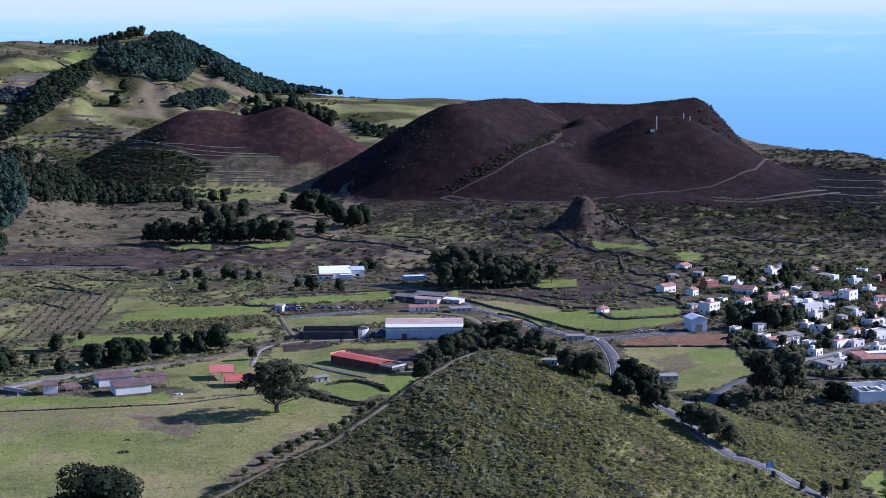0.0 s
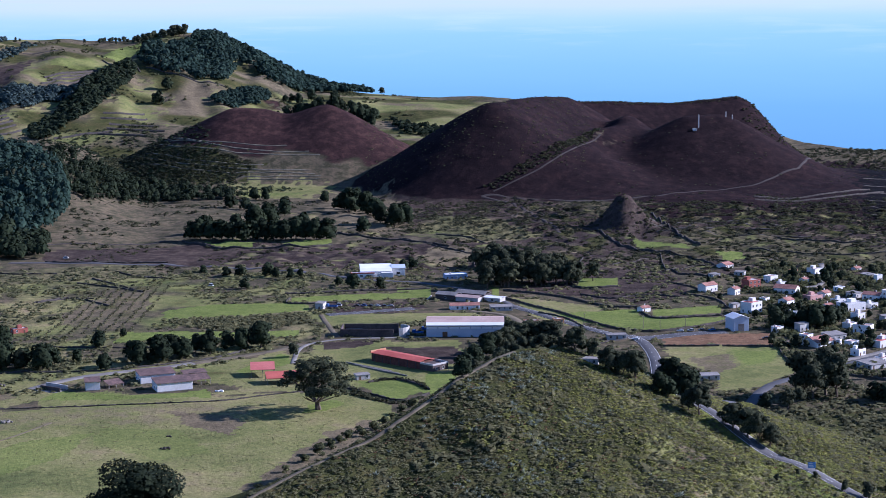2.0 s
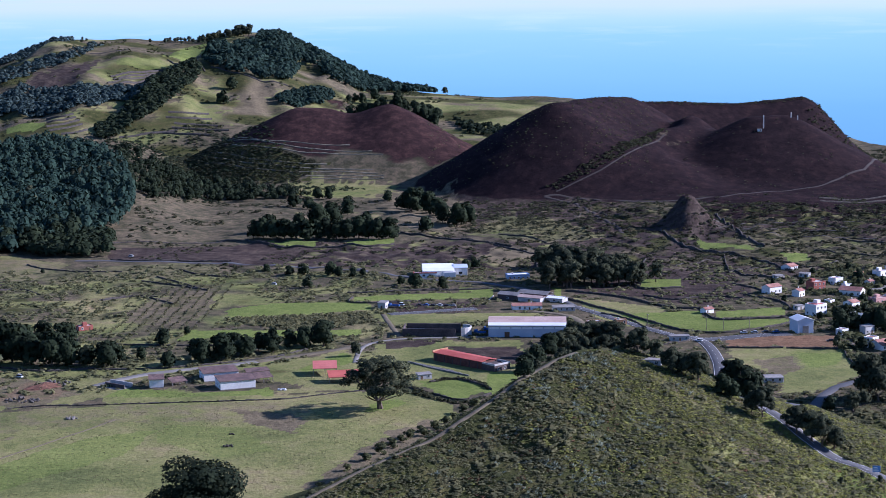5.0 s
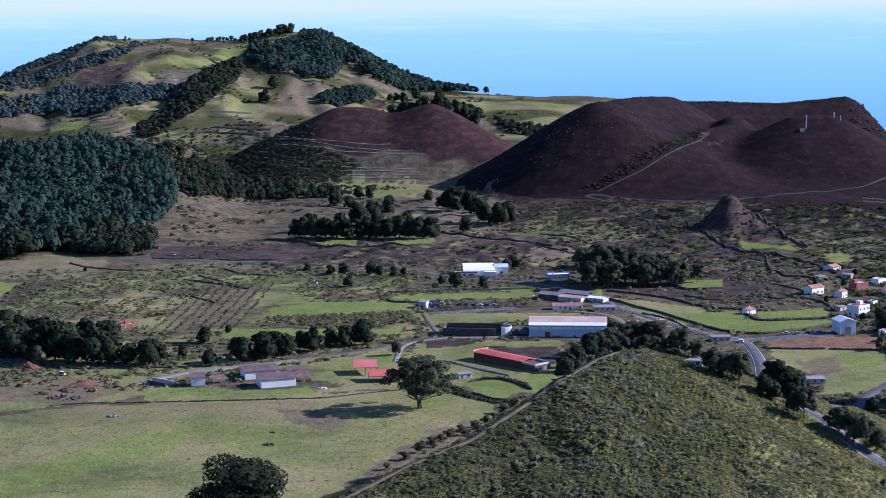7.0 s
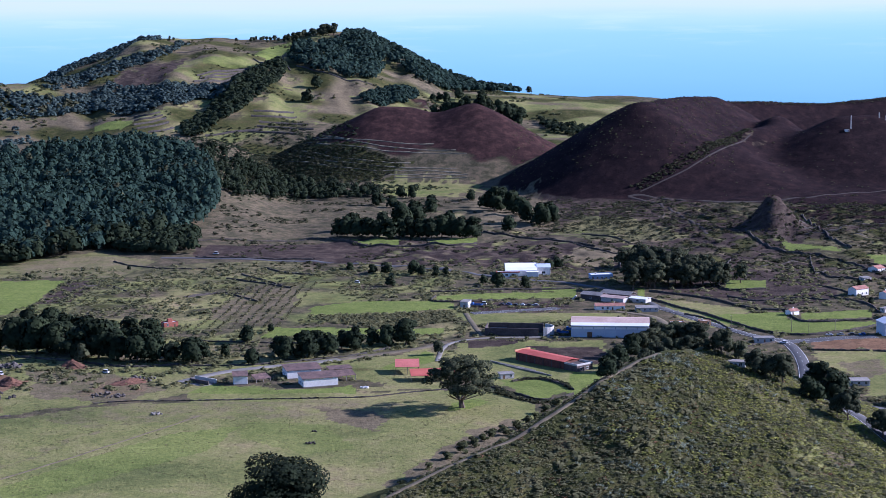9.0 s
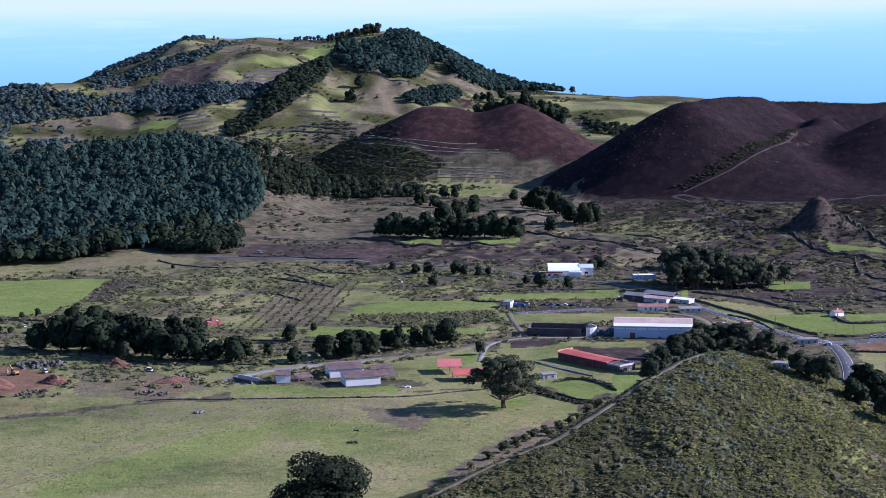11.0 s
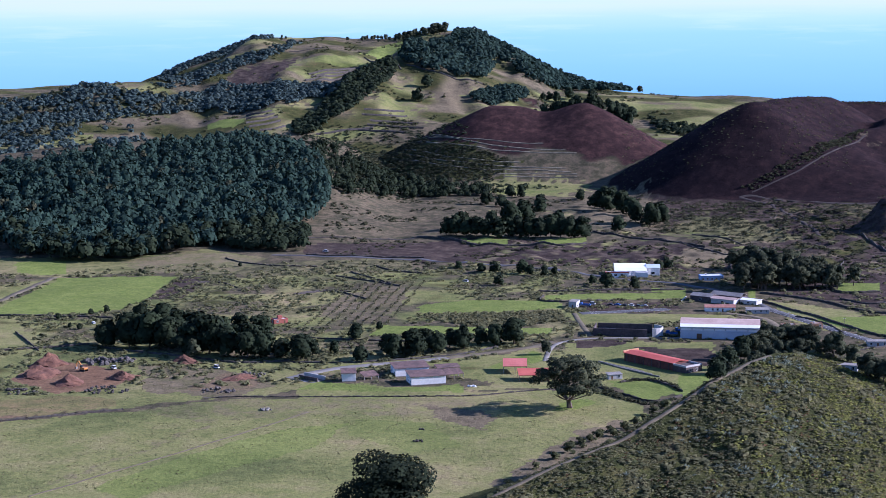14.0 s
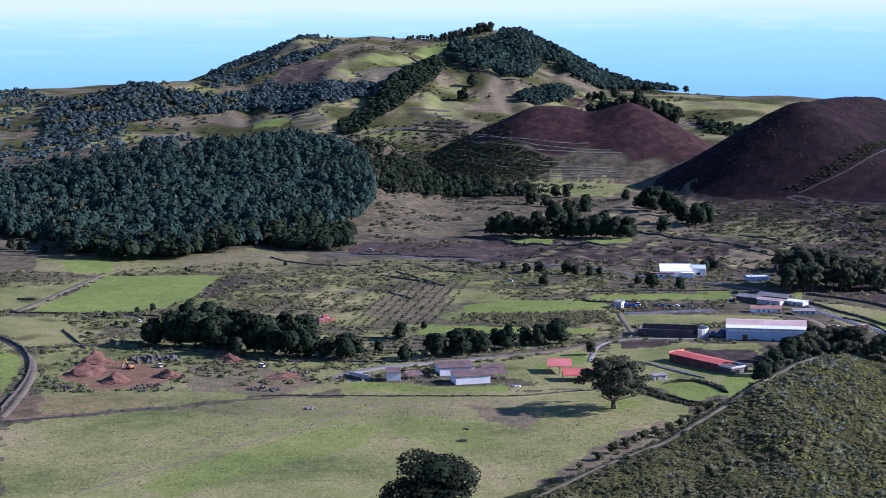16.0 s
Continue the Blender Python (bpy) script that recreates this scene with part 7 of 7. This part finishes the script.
def mast(x, y, tall, half, label):
    ob = thing("radio_mast", label, "mast", on_ground(x, y), 20, group="masts")
    for i in (-1, 1):
        for j in (-1, 1):
            part("leg", prism([(j * half - 0.09, -0.4), (j * half + 0.09, -0.4), (j * half * 0.4 + 0.06, tall), (j * half * 0.4 - 0.06, tall)], i * half - 0.09, i * half + 0.09), GALV, ob)
    n = int(tall / 3)
    for k in range(1, n):
        z, s = k * 3.0, half * (1 - 0.6 * k * 3.0 / tall)
        part("brace_frame", boxes((-half, -s, z - 0.06, half, -s + 0.1, z + 0.06), (-half, s - 0.1, z - 0.06, half, s, z + 0.06), (-half, -s, z - 0.06, -half + 0.1, s, z + 0.06), (half - 0.1, -s, z - 0.06, half, s, z + 0.06)), REDPAINT if k % 3 == 0 else GALV, ob)
    for k in range(3):
        part("antenna_panel", worn(boxes((-0.12 + k * 0.2 - 0.2, -half - 0.2, tall - 1.6 - k, 0.12 + k * 0.2 - 0.2, -half - 0.05, tall - 0.4 - k)), 0.04), WHITE, ob)
    return ob


mast(240, 1914, 15, 0.4, "lattice radio mast on the red cone's summit")
mast(274, 1942, 6, 0.35, "short pale radio mast on the red cone's summit")
mast(281, 1940, 5, 0.3, "short pale radio mast on the red cone's summit")
hut = thing("equipment_hut", "small white equipment hut beside the mast", "hut", on_ground(235, 1909), 10)
part("wall", worn(boxes((-2.2, -1.6, -0.5, 2.2, 1.6, 2.1)), 0.05), WHITE, hut)
part("roof", worn(boxes((-2.4, -1.8, 2.11, 2.4, 1.8, 2.35)), 0.04), CREAM, hut)
door(hut, 1.0, -1.6, 0, 1.0, 2.0, "front")

# ---- utility poles along the road and the field ----
POLE = surface("weathered_pole", (0.16, 0.13, 0.10), (0.26, 0.22, 0.18), 0.8, 0.9)


def utility_pole(x, y, tall, turn):
    ob = thing("utility_pole", "weathered wooden utility pole with a crossarm", "pole", on_ground(x, y), turn, group="utility poles")
    bm = bmesh.new()
    bmesh.ops.create_cone(bm, cap_ends=True, segments=8, radius1=0.16, radius2=0.11, depth=tall + 0.5, matrix=pose(0, 0, tall / 2 - 0.25))
    part("pole", bm, POLE, ob)
    part("crossarm", worn(boxes((-0.9, -0.18, tall - 0.6, 0.9, -0.12, tall - 0.45)), 0.02), POLE, ob)
    for i in (-0.8, 0, 0.8):
        part("insulator", worn(boxes((i - 0.05, -0.2, tall - 0.44, i + 0.05, -0.1, tall - 0.25)), 0.02), SHEET, ob)


utility_pole(97, 1031, 8, 30)
utility_pole(107, 1029, 8, 25)
utility_pole(123, 1033, 8, 20)
utility_pole(-58, 1087, 8, 0)
utility_pole(30, 1060, 8, 40)
utility_pole(62, 1042, 8, 35)

# ---- vehicles ----
TYRE = surface("tyre_rubber", (0.015, 0.015, 0.015), (0.03, 0.03, 0.03), 2.0, 0.9)
RIM = surface("wheel_rim", (0.35, 0.35, 0.36), (0.5, 0.5, 0.5), 2.0, 0.4, None, 0.1, 0.1, 0.01, 0.8)


def paint(name, c):
    return surface(name, tuple(v * 0.92 for v in c), c, 0.8, 0.3, 6.0, 0.04, 0.02, 0.002)


PAINTS = {"white": paint("white_car_paint", (0.78, 0.78, 0.78)), "dark": paint("dark_car_paint", (0.03, 0.03, 0.035)), "blue": paint("blue_car_paint", (0.05, 0.12, 0.35)), "silver": paint("silver_car_paint", (0.42, 0.43, 0.45)), "yellow": paint("yellow_machine_paint", (0.48, 0.22, 0.06)), "red": paint("red_car_paint", (0.4, 0.04, 0.03))}


def wheel(parent, x, y, r, wide):
    bm = bmesh.new()
    bmesh.ops.create_cone(bm, cap_ends=True, segments=14, radius1=r, radius2=r, depth=wide, matrix=pose(0, 0, 0, 0, 90, 0))
    ob = part("wheel", bm, TYRE, parent)
    ob.matrix_local = pose(x, y, r)
    bm = bmesh.new()
    bmesh.ops.create_cone(bm, cap_ends=True, segments=10, radius1=r * 0.6, radius2=r * 0.6, depth=wide + 0.04, matrix=pose(0, 0, 0, 0, 90, 0))
    part("rim", bm, RIM, ob)


def car(colour, x, y, turn, van=False):
    ob = thing("van" if van else "car", f"{colour} {'van' if van else 'hatchback car'} parked on the ground", "van" if van else "car", (x, y, height_at(x, y) + 0.2), turn, group="vehicles")
    top = 1.95 if van else 1.45
    body = prism([(-2.1, 0.35), (2.1, 0.35), (2.15, 0.75), (1.9, 0.9), (-1.9, 0.95), (-2.15, 0.8)], -0.85, 0.85)
    part("body", worn(body, 0.06), PAINTS[colour], ob)
    part("cabin", worn(prism([(-1.85, 0.93), (1.05 if not van else 1.5, 0.9), (0.45 if not van else 1.0, top), (-1.45, top), ], -0.74, 0.74), 0.08), PANE, ob, "dark window glass")
    part("roof", worn(boxes((-0.72, -1.5, top + 0.003, 0.72, 0.45 if not van else 0.95, top + 0.06)), 0.02), PAINTS[colour], ob)
    for x1 in (-0.8, 0.8):
        for y1 in (-1.35, 1.35):
            wheel(ob, x1, y1, 0.32, 0.2)
    for x1 in (-0.6, 0.6):
        part("headlight", boxes((x1 - 0.16, 2.12, 0.6, x1 + 0.16, 2.17, 0.76)), SHEET, ob)


def truck(colour, x, y, turn):
    ob = thing("truck", f"{colour} flatbed truck parked on the ground", "truck", (x, y, height_at(x, y) + 0.2), turn, group="vehicles")
    part("chassis", worn(boxes((-1.1, -3.6, 0.6, 1.1, 3.6, 0.95)), 0.05), GREYROOF, ob)
    part("cab", worn(prism([(2.0, 0.96), (3.7, 0.96), (3.7, 1.8), (3.3, 2.7), (2.0, 2.7)], -1.1, 1.1), 0.08), PAINTS[colour], ob)
    part("windscreen", prism([(3.72, 1.85), (3.76, 1.85), (3.40, 2.6), (3.36, 2.6)], -0.95, 0.95), PANE, ob)
    part("load_bed", worn(boxes((-1.2, -3.7, 0.96, 1.2, 1.9, 1.15), (-1.2, -3.7, 1.15, -1.1, 1.9, 1.8), (1.1, -3.7, 1.15, 1.2, 1.9, 1.8), (-1.1, -3.7, 1.15, 1.1, -3.6, 1.8)), 0.03), PAINTS[colour], ob)
    for x1 in (-0.95, 0.95):
        for y1 in (-2.6, -1.6, 2.7):
            wheel(ob, x1, y1, 0.48, 0.3)


car("white", 89, 993, 70)
car("silver", 97, 914, 12)
car("dark", 165, 992, 95)
car("white", -96, 1112, 80, True)
for k, c in enumerate(("dark", "blue", "dark", "white", "dark", "silver")):
    car(c, -84 + k * 4.4, 1113 + (k % 2) * 1.5, 60 + 5 * k)
truck("blue", -40, 1014, 60)
truck("blue", -34.8, 1026, 100)
truck("blue", -100, 1106, 80)
car("white", -282, 884, 70, True)
car("white", -337, 874, 40, True)
car("white", -402, 1010, 40)
car("white", -332, 1338, 90, True)
car("white", -196, 1208, 70, True)
for k in range(4):
    car(("white", "silver", "dark", "blue")[k], 118 + k * 6.5, 1018 + k, 80 + 10 * k)

digger = thing("excavator", "yellow tracked excavator on reddish earth", "excavator", (-352, 868, height_at(-352, 868)), 60)
for i in (-1, 1):
    part("track", worn(boxes((i * 1.2 - 0.35, -2.2, 0, i * 1.2 + 0.35, 2.2, 0.9)), 0.25), TYRE, digger)
part("house", worn(boxes((-1.3, -2.0, 1.0, 1.3, 1.6, 2.0)), 0.1), PAINTS["yellow"], digger)
part("cab", worn(boxes((-1.25, 0.1, 2.0, -0.1, 1.6, 3.2)), 0.08), PANE, digger)
part("boom", prism([(1.4, 1.6), (1.4, 2.1), (4.4, 5.0), (6.0, 4.4), (5.9, 4.0), (4.5, 4.4)], 0.1, 0.55), PAINTS["yellow"], digger)
part("stick", prism([(5.8, 4.5), (6.2, 4.3), (6.9, 1.6), (6.5, 1.5)], 0.15, 0.5), PAINTS["yellow"], digger)
part("bucket", worn(prism([(6.3, 1.5), (7.1, 1.4), (7.2, 0.5), (6.5, 0.2)], -0.3, 0.95), 0.05), GREYROOF, digger)

# road sign beside the country road: a blue board on two posts, its writing as plain bars
sign = thing("road_sign", "blue roadside direction board on two posts", "road sign", on_ground(127, 651), 0)
part("board", worn(boxes((-1.5, -0.06, 1.6, 1.5, 0.06, 4.0)), 0.02), surface("sign_blue", (0.12, 0.24, 0.5), (0.16, 0.30, 0.56), 0.5, 0.5), sign)
for i in (-1, 1):
    part("post", boxes((i - 0.07, 0.07, -0.4, i + 0.07, 0.2, 3.8)), GALV, sign)
for k in range(3):
    part("text_bar", boxes((-1.2, -0.085, 1.95 + k * 0.65, 0.9 - 0.3 * k, -0.064, 2.2 + k * 0.65)), SHEET, sign)


# ---- heaps, boulders and clutter ----
HEAP_EARTH = surface("red_spoil", (0.080, 0.040, 0.028), (0.185, 0.092, 0.056), 0.3, 0.95, 1.5, 0.35, 0.7, 0.2)
ROCK = surface("grey_rock", (0.055, 0.050, 0.046), (0.145, 0.130, 0.118), 0.5, 0.95, 2.0, 0.4, 0.6, 0.15)


def heap(name, label, x, y, wide, deep, tall, seed, mat):
    bm = bmesh.new()
    bmesh.ops.create_icosphere(bm, subdivisions=4, radius=1.0)
    for v_ in bm.verts:
        n = noise.noise(v_.co * 2.1 + Vector((seed, 0, 0))) * 0.35 + noise.noise(v_.co * 6 + Vector((seed, 3, 0))) * 0.12
        r = math.hypot(v_.co.x, v_.co.y)
        z = max(0.0, 1 - r * (1 + 0.6 * n)) if v_.co.z > 0 else -0.1
        v_.co = Vector((v_.co.x * wide / 2 * (1 + n), v_.co.y * deep / 2 * (1 + n), z * (1 + n) * tall * 1.15))
    ob = thing(name, label, "heap", on_ground(x, y), seed * 37)
    part("spoil", bm, mat, ob)


def rock_pile(label, x, y, radius, count, size, seed, mat):
    """A pile of separate blocks lying over each other."""
    ob = thing("rock_pile", label, "rock pile", on_ground(x, y), 0)
    rng = random.Random(seed)
    for k in range(count):
        bm = bmesh.new()
        bmesh.ops.create_icosphere(bm, subdivisions=1, radius=1.0)
        s = size * rng.uniform(0.4, 1.3)
        for v_ in bm.verts:
            v_.co = Vector((v_.co.x * rng.uniform(0.7, 1.2), v_.co.y * rng.uniform(0.7, 1.2), v_.co.z * rng.uniform(0.5, 1.0))) * s
        a, q = rng.uniform(0, math.tau), radius * math.sqrt(rng.uniform(0, 1))
        o = part("rock", bm, mat, ob)
        o.matrix_local = pose(q * math.cos(a) * 1.6, q * math.sin(a), s * 0.3 + max(0, radius - q) * 0.35 * rng.uniform(0.2, 1), rng.uniform(-30, 30), rng.uniform(-30, 30), rng.uniform(0, 360))


heap("spoil_heap", "tall heap of dark red spoil", -378, 882, 22, 14, 6.5, 1, HEAP_EARTH)
heap("spoil_heap", "broad heap of red-brown earth", -372, 856, 30, 20, 5.0, 2, HEAP_EARTH)
heap("spoil_heap", "low heap of red earth", -348, 838, 20, 16, 4.5, 3, HEAP_EARTH)
heap("spoil_heap", "small heap of dark red earth", -324, 852, 18, 12, 4.0, 4, HEAP_EARTH)
heap("spoil_heap", "low heap of orange-brown earth", -305, 898, 18, 12, 4.0, 5, HEAP_EARTH)
heap("spoil_heap", "long low heap of dark soil", -262, 862, 26, 12, 2.4, 6, HEAP_EARTH)
rock_pile("pile of grey lava boulders on cleared ground", -352, 892, 7.5, 46, 1.5, 7, ROCK)
rock_pile("pile of grey lava boulders on cleared ground", -340, 896, 6, 30, 1.4, 8, ROCK)
rock_pile("pile of pale rubble and logs on the meadow", -264, 828, 5.5, 40, 1.0, 9, ROCK)
rock_pile("low pile of dark boulders", -258, 870, 6, 26, 1.0, 10, ROCK)
rock_pile("pile of pale stones in the meadow", -228, 791, 2.0, 12, 0.8, 11, CONCRETE)
rock_pile("scatter of dark stones in the meadow", -142, 741, 1.6, 7, 0.9, 12, STONE)
rock_pile("scatter of dark stones in the meadow", -144, 762, 1.2, 5, 0.7, 13, STONE)
rock_pile("low dark bramble-covered stones", -364, 812, 6, 26, 1.2, 14, STONE)
rock_pile("low ridge of dark stones in red soil", -322, 822, 8, 34, 1.0, 15, STONE)
rock_pile("white builder's rubble beside the shed", -136, 856, 1.2, 7, 0.9, 16, WHITE)
